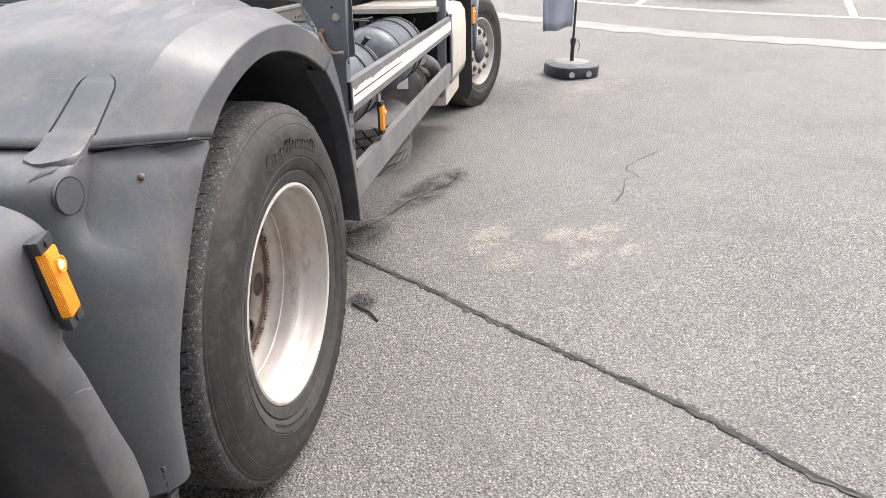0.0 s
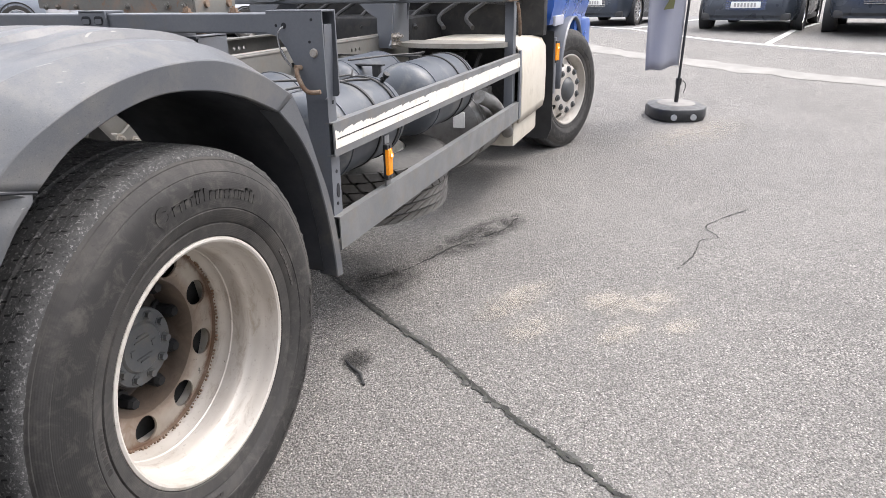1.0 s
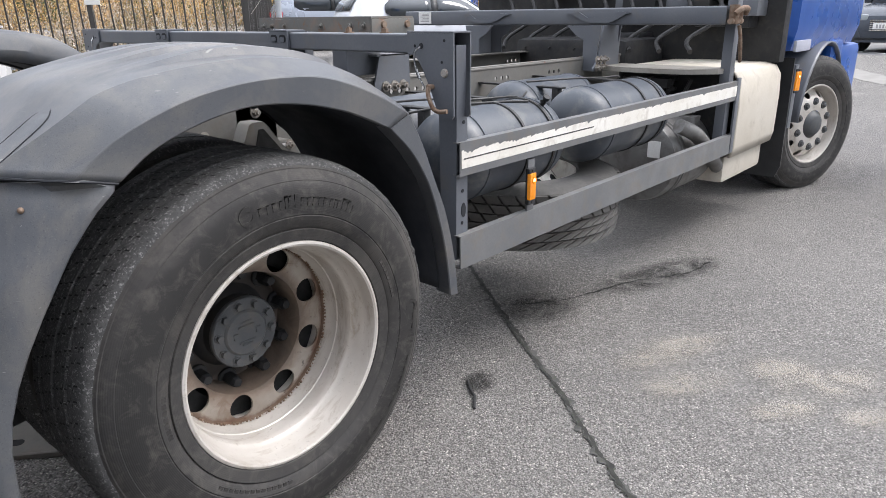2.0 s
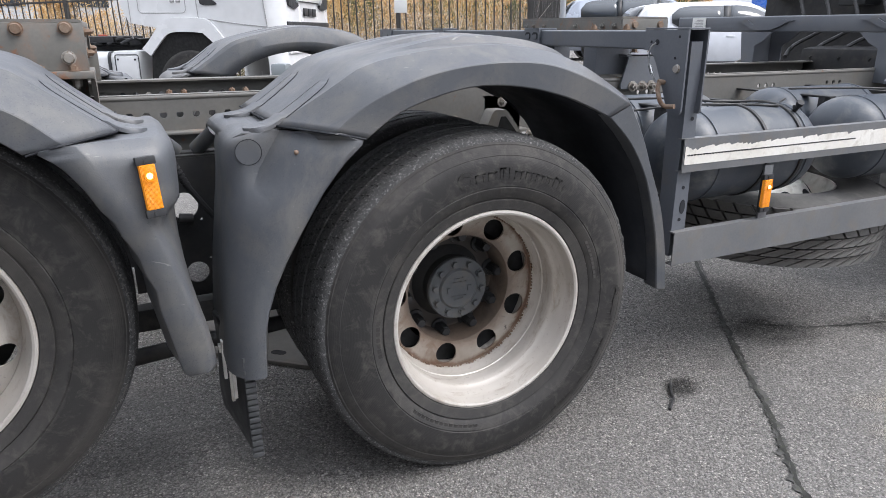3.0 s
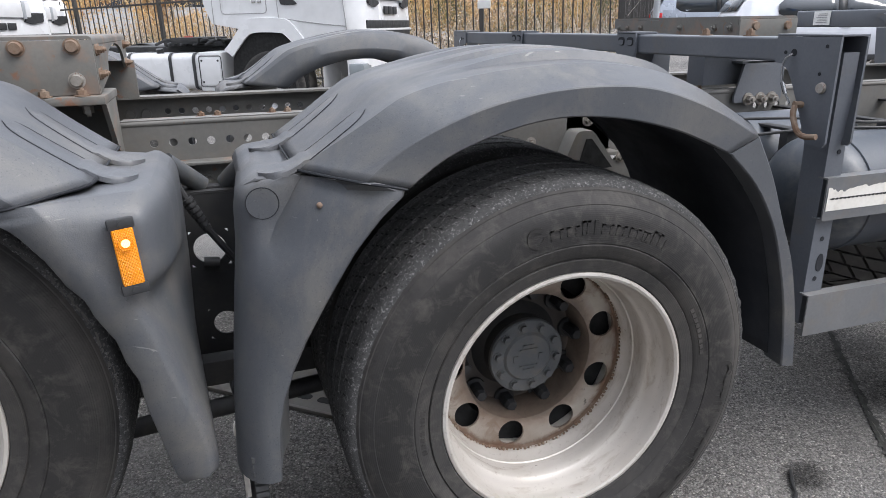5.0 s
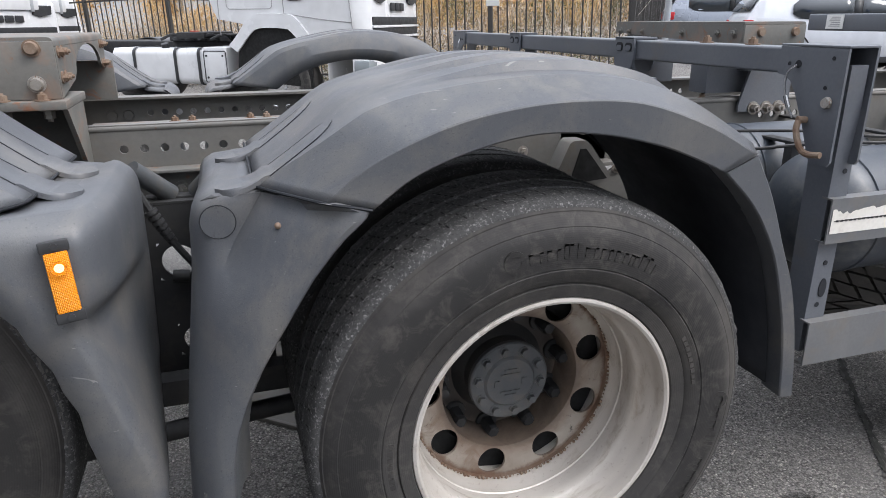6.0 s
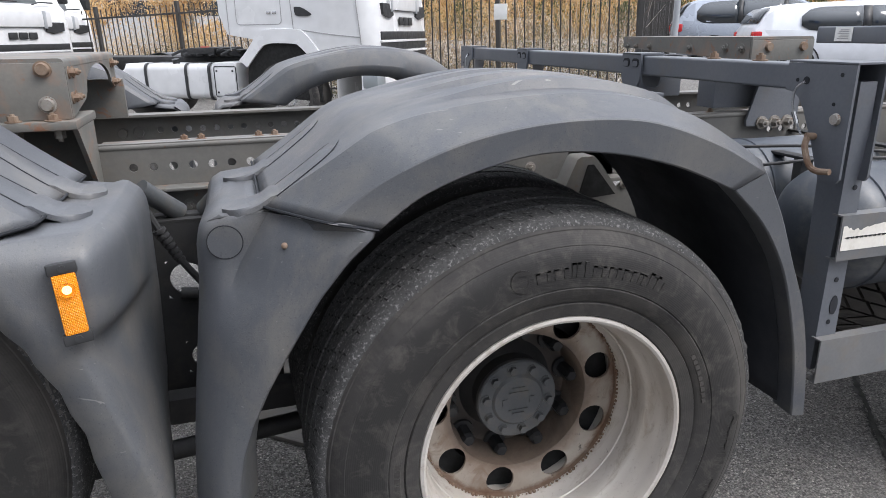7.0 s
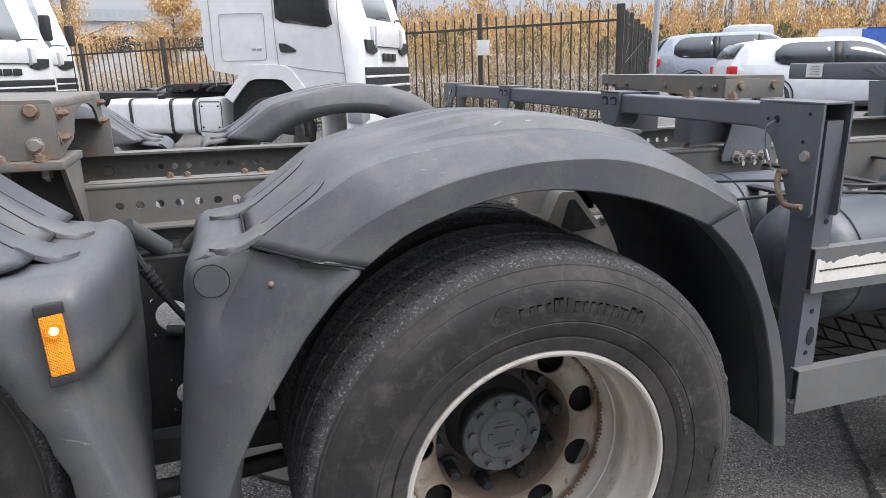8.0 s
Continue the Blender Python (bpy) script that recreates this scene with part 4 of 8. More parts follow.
def fender(mirrored=False, place=(0.0, 1.0), lamp=False, lift=0.0, INNER_Y=0.42):
    """Three-piece wheel cover. place: x shift and scale, where a minus scale turns it round lengthwise."""
    cx, k = place

    def put(bm):
        if (cx, k) != (0.0, 1.0):
            for v in bm.verts:
                v.co.x = cx + k * v.co.x
            if k < 0:
                bmesh.ops.reverse_faces(bm, faces=bm.faces)
        bmesh.ops.translate(bm, vec=(0, 0, lift), verts=bm.verts)
        return flip(bm, mirrored)
    n = 44
    o, m, t = resample(OPEN_CAP, n), resample(MID_CAP, n), resample(TOP_CAP, n)
    rows = []
    for i in range(n):
        f = i / (n - 1)
        lift_f = ease((f - 0.115) * 8) * ease((1 - f) * 3.6 - 0.9)
        nrm = Vector((t[i].x * 0.9, t[i].y - 0.49)).normalized()
        taper = 0.0 if lamp else ease((f - 0.80) / 0.20)
        ym, yt = -0.190 + 0.010 * taper, -0.112 + 0.050 * taper
        row = [(o[i].x, -0.155, o[i].y + 0.004), (o[i].x, -0.187, o[i].y), (o[i].x + nrm.x * 0.003, -0.1905, o[i].y + nrm.y * 0.003),
               (m[i].x - nrm.x * 0.0015, ym - 0.0005, m[i].y - nrm.y * 0.0015), (m[i].x + nrm.x * 0.0015, ym + 0.0012, m[i].y + nrm.y * 0.0015)]
        row += [(t[i].x - nrm.x * 0.0012, yt - 0.0022, t[i].y - nrm.y * 0.0012), (t[i].x, yt, t[i].y)]
        for j in range(1, 41):
            y = yt + (INNER_Y - yt) * j / 40
            crown = 0.012 * math.sin(math.pi * min(1.0, (y + 0.112) / 0.6)) * ease((1 - f) * 3.5)
            rib = 0.0
            for c in (-0.005, 0.125, 0.255, 0.385):
                rib = max(rib, ease((0.040 - abs(y - c)) / 0.012))
            h = crown + 0.018 * rib * lift_f
            row.append((t[i].x + nrm.x * h, y, t[i].y + nrm.y * h))
        d = o[i] - t[i]
        row += [(t[i].x + d.x * 0.10, INNER_Y + 0.012, t[i].y + d.y * 0.10), (t[i].x + d.x * 0.50, INNER_Y + 0.026, t[i].y + d.y * 0.50), (t[i].x + d.x * 0.95, INNER_Y + 0.026, t[i].y + d.y * 0.95)]
        rows.append(row)
    bm = bmesh.new()
    loft(bm, rows)
    shell = BVHTree.FromBMesh(bm)
    cap = part("fender", put(bm), "fender", truck, "dark grey moulded plastic wheel cover with long ribs", smooth=18, solid=0.006)
    # front lower piece
    n = 24
    o, t = resample(OPEN_FRONT, n), resample(TOP_FRONT, n)
    rows = []
    for i in range(n):
        d = (t[i] - o[i]).normalized()
        rows.append([(o[i].x + d.x * 0.008, -0.125, o[i].y + d.y * 0.008), (o[i].x + 0.004 * d.x, -0.158, o[i].y + 0.004 * d.y), (o[i].x, -0.188, o[i].y), (o[i].x + d.x * 0.003, -0.1915, o[i].y + d.y * 0.003),
                     (t[i].x - d.x * 0.006, -0.190, t[i].y - d.y * 0.006), (t[i].x, -0.184, t[i].y), (t[i].x + d.x * 0.004, -0.16, t[i].y + d.y * 0.004), (t[i].x, -0.115, t[i].y)])
    bm = bmesh.new()
    loft(bm, rows, cap_ends=True, cyclic=True)
    part("fender_front", put(bm), "fender", truck, "dark grey front flap of the wheel cover", smooth=30)
    # rear lower piece
    if lamp:
        low = part("fender_rear", flip(tag_lower(lift * 0.4), mirrored), "fender", truck, "dark grey lower piece of the wheel cover", smooth=70)
    else:
        low = part("fender_rear", put(drive_lower(INNER_Y)), "fender", truck, "dark grey lower piece of the wheel cover", smooth=42)
    # top shelf that joins the shoulder to the cap
    bm = bmesh.new()
    rows = [[(x, y, z + (0.0 if y < INNER_Y - 0.025 else -0.010)) for y in (max(edge, -0.045) if lamp else edge, 0.02, 0.05, 0.1, 0.2, INNER_Y - 0.03, INNER_Y - 0.02)] for x, z, edge in ((-0.655, 0.996, 0.0), (-0.645, 1.012, -0.025), (-0.625, 1.024, -0.050), (-0.57, 1.0305, -0.0655), (-0.53, 1.036, -0.0655))]
    loft(bm, rows)
    part("shoulder_top", put(bm), "fender", low, smooth=40, solid=0.004)
    # closing straps over the seam
    for y in (-0.022, INNER_Y - 0.15):
        bm = bmesh.new()
        path = resample([(-0.402, 1.1428), (-0.450, 1.1105), (-0.500, 1.0778), (-0.540, 1.0485), (-0.570, 1.0355), (-0.618, 1.0272)], 20)
        rows = []
        for i, p in enumerate(path):
            f = i / 19
            e = min(1.0, math.sqrt(max(0.0, 1 - max(0.0, 1 - f * 19 / 3.0) ** 2)), math.sqrt(max(0.0, 1 - max(0.0, 1 - (1 - f) * 19 / 3.0) ** 2)))
            hi = 0.0022 + 0.0045 * ease((f - 0.55) / 0.3)
            w = (0.034 + 0.014 * f) * max(0.2, e)
            q = Vector((-0.5 * (1 - ease((f - 0.35) / 0.35)), 1.0)).normalized()
            rows.append([(p.x, y - w, p.y - 0.006), (p.x + q.x * 0.003, y - w + 0.0015, p.y + q.y * 0.003), (p.x + q.x * hi, y - w * 0.88, p.y + q.y * hi), (p.x + q.x * hi, y + w * 0.88, p.y + q.y * hi + 0.003 * (1 - ease((f - 0.5) / 0.3))),
                         (p.x + q.x * 0.003, y + w - 0.0015, p.y + q.y * 0.003 + 0.003 * (1 - ease((f - 0.5) / 0.3))), (p.x, y + w, p.y - 0.006)])
        out = Vector((-0.5, 0.0, 0.866))
        for i in range(12):
            rows[i] = [sit_on(shell, p, out, h) for p, h in zip(rows[i], (-0.004, 0.0002, 0.0018, 0.0018, 0.0002, -0.004))]
        loft(bm, rows, cap_ends=True, cyclic=True)
        part("strap", put(bm), "fender", cap, smooth=40)
        # thin black tube, the shade of the groove round the strap
        groove = bmesh.new()
        edge = [(r[0][0], r[0][1] - 0.001, r[0][2]) for r in rows[11::-1]] + [(r[5][0], r[5][1] + 0.001, r[5][2]) for r in rows[:12]]
        tube(groove, [Vector(sit_on(shell, p, out, 0.0002)) for p in edge], 0.0017, 6, 2)
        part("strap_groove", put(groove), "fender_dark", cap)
    # dark joint along the seam
    bm = bmesh.new()
    tube(bm, [(-0.366, -0.189, 1.0125), (-0.40, -0.188, 1.021), (-0.44, -0.182 if not lamp else -0.19, 1.0285), (-0.50, -0.122 if not lamp else -0.15, 1.035), (-0.546, -0.064 if not lamp else -0.112, 1.0395), (-0.551, -0.03, 1.0405), (-0.552, 0.0, 1.041), (-0.552, INNER_Y - 0.02, 1.041)], 0.0028, 6)
    part("seam", put(bm), "fender_dark", cap)
    if not lamp:
        plug = bmesh.new()
        c = Vector((-0.618, -0.0672, 0.982))
        nn = Vector((-0.06, -1.0, 0)).normalized()
        rod(plug, c - nn * 0.006, c + nn * 0.0012, 0.030, 36, 0.0295)
        part("plug", put(plug), "fender", low)
        u = nn.cross(Vector((0, 0, 1)))
        # black ring drawn as the shaded groove round the plug
        groove = tube(bmesh.new(), [c + nn * 0.0004 + 0.0305 * (u * math.cos(math.tau * k / 24) + Vector((0, 0, 1)) * math.sin(math.tau * k / 24)) for k in range(25)], 0.0012, 5, 1)
        part("plug_groove", put(groove), "fender_dark", low)
        rivet = bmesh.new()
        bmesh.ops.create_uvsphere(rivet, u_segments=10, v_segments=6, radius=0.006, matrix=Matrix.Translation((-0.520, -0.133, 0.985)))
        part("rivet", put(rivet), "rust_bolt", low)
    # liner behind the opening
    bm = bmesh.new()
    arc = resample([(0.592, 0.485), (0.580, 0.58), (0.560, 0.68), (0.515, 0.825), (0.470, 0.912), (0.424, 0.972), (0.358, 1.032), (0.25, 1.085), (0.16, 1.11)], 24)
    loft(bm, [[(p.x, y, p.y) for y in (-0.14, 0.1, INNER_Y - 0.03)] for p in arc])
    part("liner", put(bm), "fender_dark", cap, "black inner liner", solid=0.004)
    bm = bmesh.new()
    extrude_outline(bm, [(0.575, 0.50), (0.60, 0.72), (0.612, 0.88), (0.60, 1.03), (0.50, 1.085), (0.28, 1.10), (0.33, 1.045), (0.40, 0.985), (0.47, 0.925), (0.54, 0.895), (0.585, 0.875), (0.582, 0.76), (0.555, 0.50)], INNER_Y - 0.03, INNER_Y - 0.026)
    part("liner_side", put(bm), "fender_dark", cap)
    if not lamp:
        part("liner_screw", put(hexagon(bmesh.new(), (0.585, INNER_Y - 0.03, 0.985), (0, -1, 0), 0.008, 0.012)), "bolt", cap)
    return cap


near_fender = fender()
far_fender = fender(mirrored=True, lift=0.03)
tag_fender = fender(place=(-1.385, -0.9), lamp=True, lift=0.014, INNER_Y=0.29)
far_tag_fender = fender(mirrored=True, place=(-1.385, -0.9), lamp=True, lift=0.02, INNER_Y=0.29)


def marker_lamp(parent, at, height=0.125, width=0.034, lean=0.0):
    """Amber side marker: black base and caps, ribbed amber lens and a lit bulb."""
    m = at
    base = part("side_marker", boxed(-width / 2 + 0.001, width / 2 - 0.001, 0.0, 0.010, -height / 2 - 0.014, height / 2 + 0.014, 0.003), "black_plastic", parent, "amber side marker lamp in a black holder, lit")
    base.matrix_world = m
    for s in (-1, 1):
        cap = boxed(-width / 2 - 0.004, width / 2 + 0.004, -0.010, 0.002, s * height / 2 - 0.009 + s * 0.006, s * height / 2 + 0.009 + s * 0.006, 0.003)
        rod(cap, (0, -0.010, s * height / 2 + s * 0.006), (0, -0.0125, s * height / 2 + s * 0.006), 0.0055, 12)
        part("end_cap", cap, "black_plastic", base)
    lens = boxed(-width / 2, width / 2, -0.013, 0.002, -height / 2 + 0.002, height / 2 - 0.002, 0.004)
    part("lens", lens, "amber", base, "ribbed amber lens")
    glow = bmesh.new()
    lathe(glow, [(0.0, -0.0205), (0.004, -0.0200), (0.006, -0.018), (0.0068, -0.0155)], 20)
    bmesh.ops.translate(glow, vec=(0, 0, height * 0.24), verts=glow.verts)
    part("bulb", glow, "bulb", base)
    rim_ring = lathe(bmesh.new(), [(0.0095, -0.0152), (0.0098, -0.0190), (0.0118, -0.0190), (0.0122, -0.0152)], 24)
    bmesh.ops.translate(rim_ring, vec=(0, 0, height * 0.24), verts=rim_ring.verts)
    part("bulb_rim", rim_ring, "amber", base)
    return base

marker_lamp(truck, pose(-0.845, -0.198, 0.948, -6, -2.5, 16), 0.098, 0.033)

# ---- mudflap behind the drive wheel ----
flap = bmesh.new()
rows = []
for i in range(9):
    z = 0.52 - 0.295 * i / 8
    rows.append([(-0.686 + 0.004 * math.sin(i * 0.8) + 0.004 * i / 8 - 0.13 * (y + 0.165), y + 0.006 * math.sin(i * 0.9 + y * 9), z) for y in (-0.165, -0.12, -0.06, 0.0, 0.06, 0.12)])
loft(flap, rows)
mudflap = part("mudflap", flap, "black_plastic", truck, "black rubber mudflap with worn white marks", solid=0.010)
ribs = bmesh.new()
for i in range(17):
    z = 0.50 - 0.268 * i / 16
    box(ribs, -0.694 + 0.004 * i / 16, -0.668 + 0.004 * i / 16, -0.176 + 0.002 * (i % 2), -0.163, z - 0.0062, z + 0.0062, 0.002)
part("flap_edge", ribs, "flap_rim", mudflap, "ribbed grey edge of the flap")
for y, w, z, h in ((-0.055, 0.016, 0.405, 0.14), (-0.085, 0.014, 0.395, 0.075), (-0.07, 0.034, 0.425, 0.012), (0.0, 0.016, 0.43, 0.11), (0.03, 0.03, 0.45, 0.014)):
    x = -0.696 - 0.13 * (y + 0.165)
    part("flap_mark", boxed(x - 0.004, x + 0.004, y - w / 2, y + w / 2, z - h / 2, z + h / 2), "white_tape", mudflap)

# ---- chassis rails ----
RAIL_TOP, RAIL_LOW = 1.062, 0.866


def chassis_rail(mirrored):
    bm = bmesh.new()
    low_z = 0.928 if mirrored else RAIL_LOW
    y0, y1 = 0.66, 0.668
    lower, upper = 0.973, 1.023
    box(bm, -2.7, 5.6, y0, y1, low_z + 0.008, lower)
    xs = [-0.85 + 0.05 * k for k in range(-30, 120)]
    holes = [x for x in xs if (-0.87 < x < -0.44) or (-0.4 < x < 0.42 and int(round(x * 20)) % 3) or (1.2 < x < 1.5) or (1.93 < x < 2.10) or (2.4 < x < 2.6) or (3.1 < x < 4.2) or (-2.2 < x < -1.3)]
    holed_strip(bm, -2.7, 5.6, lower, upper, y0, y1, holes, 0.0112)
    box(bm, -2.7, 5.6, y0, y1, upper, RAIL_TOP - 0.008)
    box(bm, -2.7, 5.6, y0, y0 + (0.078 if mirrored else 0.026), RAIL_TOP - 0.008, RAIL_TOP)
    box(bm, -2.7, 5.6, y0, y0 + 0.078, low_z, low_z + 0.008)
    return part("chassis_rail", flip(bm, mirrored), "chassis", truck, "grey-brown steel chassis rail with a row of holes", smooth=20)


rail_near, rail_far = chassis_rail(False), chassis_rail(True)
# rounded outer edge of the near rail and the inner channel's flange with its bolts
edge = bmesh.new()
rod(edge, (-2.7, 0.666, RAIL_TOP - 0.010), (5.6, 0.666, RAIL_TOP - 0.010), 0.0095, 12)
part("rail_edge", edge, "chassis", rail_near)
part("inner_flange", boxed(-0.93, 5.5, 0.696, 0.765, RAIL_TOP - 0.014, RAIL_TOP - 0.006, 0.002), "chassis_rust", truck, "rust-flecked flange of the inner channel")
bolts("flange_bolt", [(x, 0.728, RAIL_TOP - 0.006) for x in (-0.72, -0.675, -0.52, -0.475, -0.40, 0.78, 0.84, 1.0)], (0, 0, 1), 0.010, 0.012, "rust_bolt", truck)
for x in (-1.0, -0.945):
    part("rail_bolt", rod(bmesh.new(), (x + 0.02, 1.452, 0.992), (x + 0.02, 1.444, 0.992), 0.019, 18, 0.017), "chassis", rail_far)

# mounting plates, brackets and bolts along the near rail
plates = bmesh.new()
box(plates, -0.865, -0.44, 0.648, 0.659, 0.868, 0.946, 0.004)
box(plates, -0.862, -0.45, 0.600, 0.66, 0.940, 0.948, 0.002)
part("rusty_plate", plates, "chassis_rust", truck, "rusty bracket plate under the rail")
bolts("plate_bolt", [(-0.79, 0.648, 0.925), (-0.56, 0.648, 0.91), (-0.72, 0.648, 0.888)], (0, -1, 0), 0.013, 0.014, "chassis_rust", truck)
for p, q in (((-0.815, 0.46, 0.982), (-0.738, 0.52, 0.902)), ((-0.622, 0.46, 0.968), (-0.676, 0.52, 0.905))):
    part("fender_stay", rod(bmesh.new(), p, q, 0.024, 18), "hub", truck, "round steel stay that carries the wheel cover")
stay_bar = boxed(-0.80, -0.60, 0.50, 0.54, 0.893, 0.901, 0.002)
part("stay_bar", stay_bar, "dark", truck)
bolts("stay_bolt", [(-0.655, 0.50, 0.886), (-0.745, 0.50, 0.882)], (0, -1, 0), 0.011, 0.014, "dark", truck)
hang = bmesh.new()
tube(hang, [(-0.79, 0.33, 0.955), (-0.768, 0.33, 0.905), (-0.734, 0.33, 0.838), (-0.684, 0.33, 0.760), (-0.655, 0.33, 0.72), (-0.63, 0.34, 0.69)], 0.0085)
for k in range(7):
    a = Vector((-0.772, 0.33, 0.912)).lerp(Vector((-0.735, 0.33, 0.840)), k / 6)
    rod(hang, a, a + Vector((0.004, 0, -0.008)), 0.0155 - 0.0007 * k, 14)
part("cable", hang, "hose", truck, "black corrugated cable")
# dark hanger plate between the wheels, with round holes
for x0, x1, z0, z1, hx, hr in ((-0.95, -0.45, 0.690, 0.790, -0.736, 0.042), (-0.90, -0.47, 0.476, 0.566, -0.717, 0.034)):
    part("hanger_plate", holed_strip(bmesh.new(), x0, x1, z0, z1, 0.470, 0.478, [hx], hr, 28), "dark", truck, "black suspension hanger plate with a round hole", smooth=0)
for x0, x1, z0, z1 in ((-0.95, -0.45, 0.790, 0.888), (-0.93, -0.45, 0.566, 0.690), (-0.86, -0.52, 0.40, 0.476)):
    part("hanger_plate", boxed(x0, x1, 0.470, 0.478, z0, z1), "dark", truck, smooth=0)
part("hanger_flange", boxed(-0.95, -0.45, 0.470, 0.52, 0.889, 0.895), "dark", truck)
part("hanger_lug", rod(bmesh.new(), (-0.755, 0.46, 0.705), (-0.715, 0.46, 0.70), 0.016, 12), "dark", truck)
for yy in (0.74, 2 * CY - 0.74):
    for z, l in ((0.60, 0.62), (0.625, 0.55), (0.65, 0.45)):
        part("spring_leaf", boxed(-l, l, yy - 0.045, yy + 0.045, z - 0.011, z + 0.011, 0.003), "dark", truck)
    for x, z0, z1, r in ((-0.12, 0.66, 0.86, 0.10), (-1.25, 0.62, 0.84, 0.11)):
        part("air_spring", rod(bmesh.new(), (x, yy - 0.12, z0), (x, yy - 0.12, z1), r, 20), "dark", truck)
tierod = bmesh.new()
rod(tierod, (-1.1, 0.30, 0.33), (0.1, 0.42, 0.36), 0.025, 14)
box(tierod, -1.2, -0.2, 0.34, 0.40, 0.40, 0.47, 0.006)
part("torque_rod", tierod, "dark", truck)
shock = bmesh.new()
extrude_outline(shock, [(0.345, 0.862), (0.390, 0.962), (0.402, 0.970), (0.445, 0.970), (0.458, 0.960), (0.552, 0.838), (0.42, 0.826)], 0.530, 0.60)
box(shock, 0.34, 0.60, 0.60, 0.66, 0.87, 0.882, 0.002)
shock_bracket = part("shock_bracket", shock, "chassis", truck, "grey pressed shock absorber bracket, hollow")
# black sheet on the solid bracket, standing in for its shaded inside
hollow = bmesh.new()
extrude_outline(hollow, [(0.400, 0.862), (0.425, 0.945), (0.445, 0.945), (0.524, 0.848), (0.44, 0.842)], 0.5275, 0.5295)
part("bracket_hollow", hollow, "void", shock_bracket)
lower = bmesh.new()
extrude_outline(lower, [(0.44, 0.83), (0.56, 0.845), (0.66, 0.90), (0.76, 0.90), (0.80, 0.84), (0.80, 0.60), (0.52, 0.60)], 0.600, 0.612)
part("spring_bracket", lower, "chassis", truck, "grey spring hanger plate with bolts")
bolts("shock_bolt", [(0.50, 0.600, 0.80), (0.60, 0.600, 0.862), (0.665, 0.600, 0.842), (0.735, 0.600, 0.80), (0.56, 0.600, 0.74), (0.29, 0.652, 0.925)], (0, -1, 0), 0.012, 0.018, "bolt", truck)
pl = bmesh.new()
extrude_outline(pl, [(-0.35, 1.060), (0.36, 1.060), (0.42, 1.0), (0.42, 0.88), (0.36, 0.80), (-0.35, 0.80)], 0.650, 0.656)
part("web_plate", pl, "chassis", truck, "grey plate on the rail with a row of bolts")
bolts("web_bolt", [(x, 0.650, 1.035) for x in (0.02, 0.07, 0.12, 0.17, 0.22)], (0, -1, 0), 0.010, 0.012, "bolt", truck)
# added dark body that hides the bright ground behind the wheel arch
gap_body = lathe(bmesh.new(), [(0.0, 0.80), (0.10, 0.80), (0.115, 0.79), (0.125, 0.78), (0.135, 0.77), (0.125, 0.74), (0.10, 0.70), (0.10, 0.55)], 36, axis="z")
bmesh.ops.translate(gap_body, vec=(0.33, 0.54, 0), verts=gap_body.verts)
part("dark_gap_filler", gap_body, "dark", truck, "dark filler shaped like an air spring, added to close a bright gap")
part("cross_member", boxed(-0.15, 0.60, 0.66, 1.46, 0.86, 1.02, 0.01), "dark", truck)

# ---- transverse box carrier over the rear axles ----
def swap_carrier(name, x0, x1, y0, y1, z0, z1, label, arch):
    """Pressed steel cross carrier: an end plate facing out, a long face with a round cut-out, a folded top with rounded edges."""
    bm = bmesh.new()
    r = 0.010
    top = [(x0, z1 - 0.02), (x0, z1)] + [(x1 - r + r * math.sin(radians(a)), z1 - r + r * math.cos(radians(a))) for a in (0, 30, 60, 90)] + [(x1, z1 - 0.02), (x1 - 0.008, z1 - 0.02), (x1 - 0.008, z1 - 0.008), (x0, z1 - 0.008)]
    extrude_outline(bm, top[1:], y0, y1)
    box(bm, x0, x1 - 0.0005, y0 - 0.003, y0 + 0.006, z0, z1 - 0.009, 0.002)
    mid, half = (y0 + y1) / 2 + 0.06, 0.20
    side = [(y0 + 0.007, z1 - 0.021), (y1, z1 - 0.021), (y1, z0 + 0.03)]
    if arch:
        side += [(mid + half + 0.03, z0 + 0.03)] + [(mid + half * math.cos(radians(a)), z0 + 0.035 + 0.075 * math.sin(radians(a)) ** 0.8) for a in range(6, 175, 12)] + [(mid - half - 0.03, z0 + 0.03), (y0 + 0.007, z0)]
    else:
        side += [(y0 + 0.007, z0)]
    extrude_outline(bm, side, x1 - 0.008, x1, "yz")
    extrude_outline(bm, [(y, z1 - 0.0085) if z > z1 - 0.03 else (y, z) for y, z in side], x0, x0 + 0.008, "yz")
    return part(name, bm, "chassis_rust", truck, label, smooth=30)


top_carrier = swap_carrier("swap_body_carrier", -1.32, -0.937, 0.490, 1.20, 1.150, 1.285, "rust-streaked grey cross carrier bolted on the rails", True)
foot = bmesh.new()
box(foot, -1.34, -0.925, 0.455, 0.70, 1.128, 1.149, 0.005)
extrude_outline(foot, [(0.465, 1.128), (0.66, 1.128), (0.66, 0.95), (0.61, 0.96)], -0.937, -0.926, "yz")
box(foot, -1.32, -0.95, 0.64, 0.66, 0.98, 1.128)
part("carrier_foot", foot, "chassis_rust", truck, "rusty folded foot plate of the carrier")
part("far_carrier_foot", boxed(-1.30, -0.918, 1.20, 1.215, 1.075, 1.20, 0.003), "chassis_rust", truck)
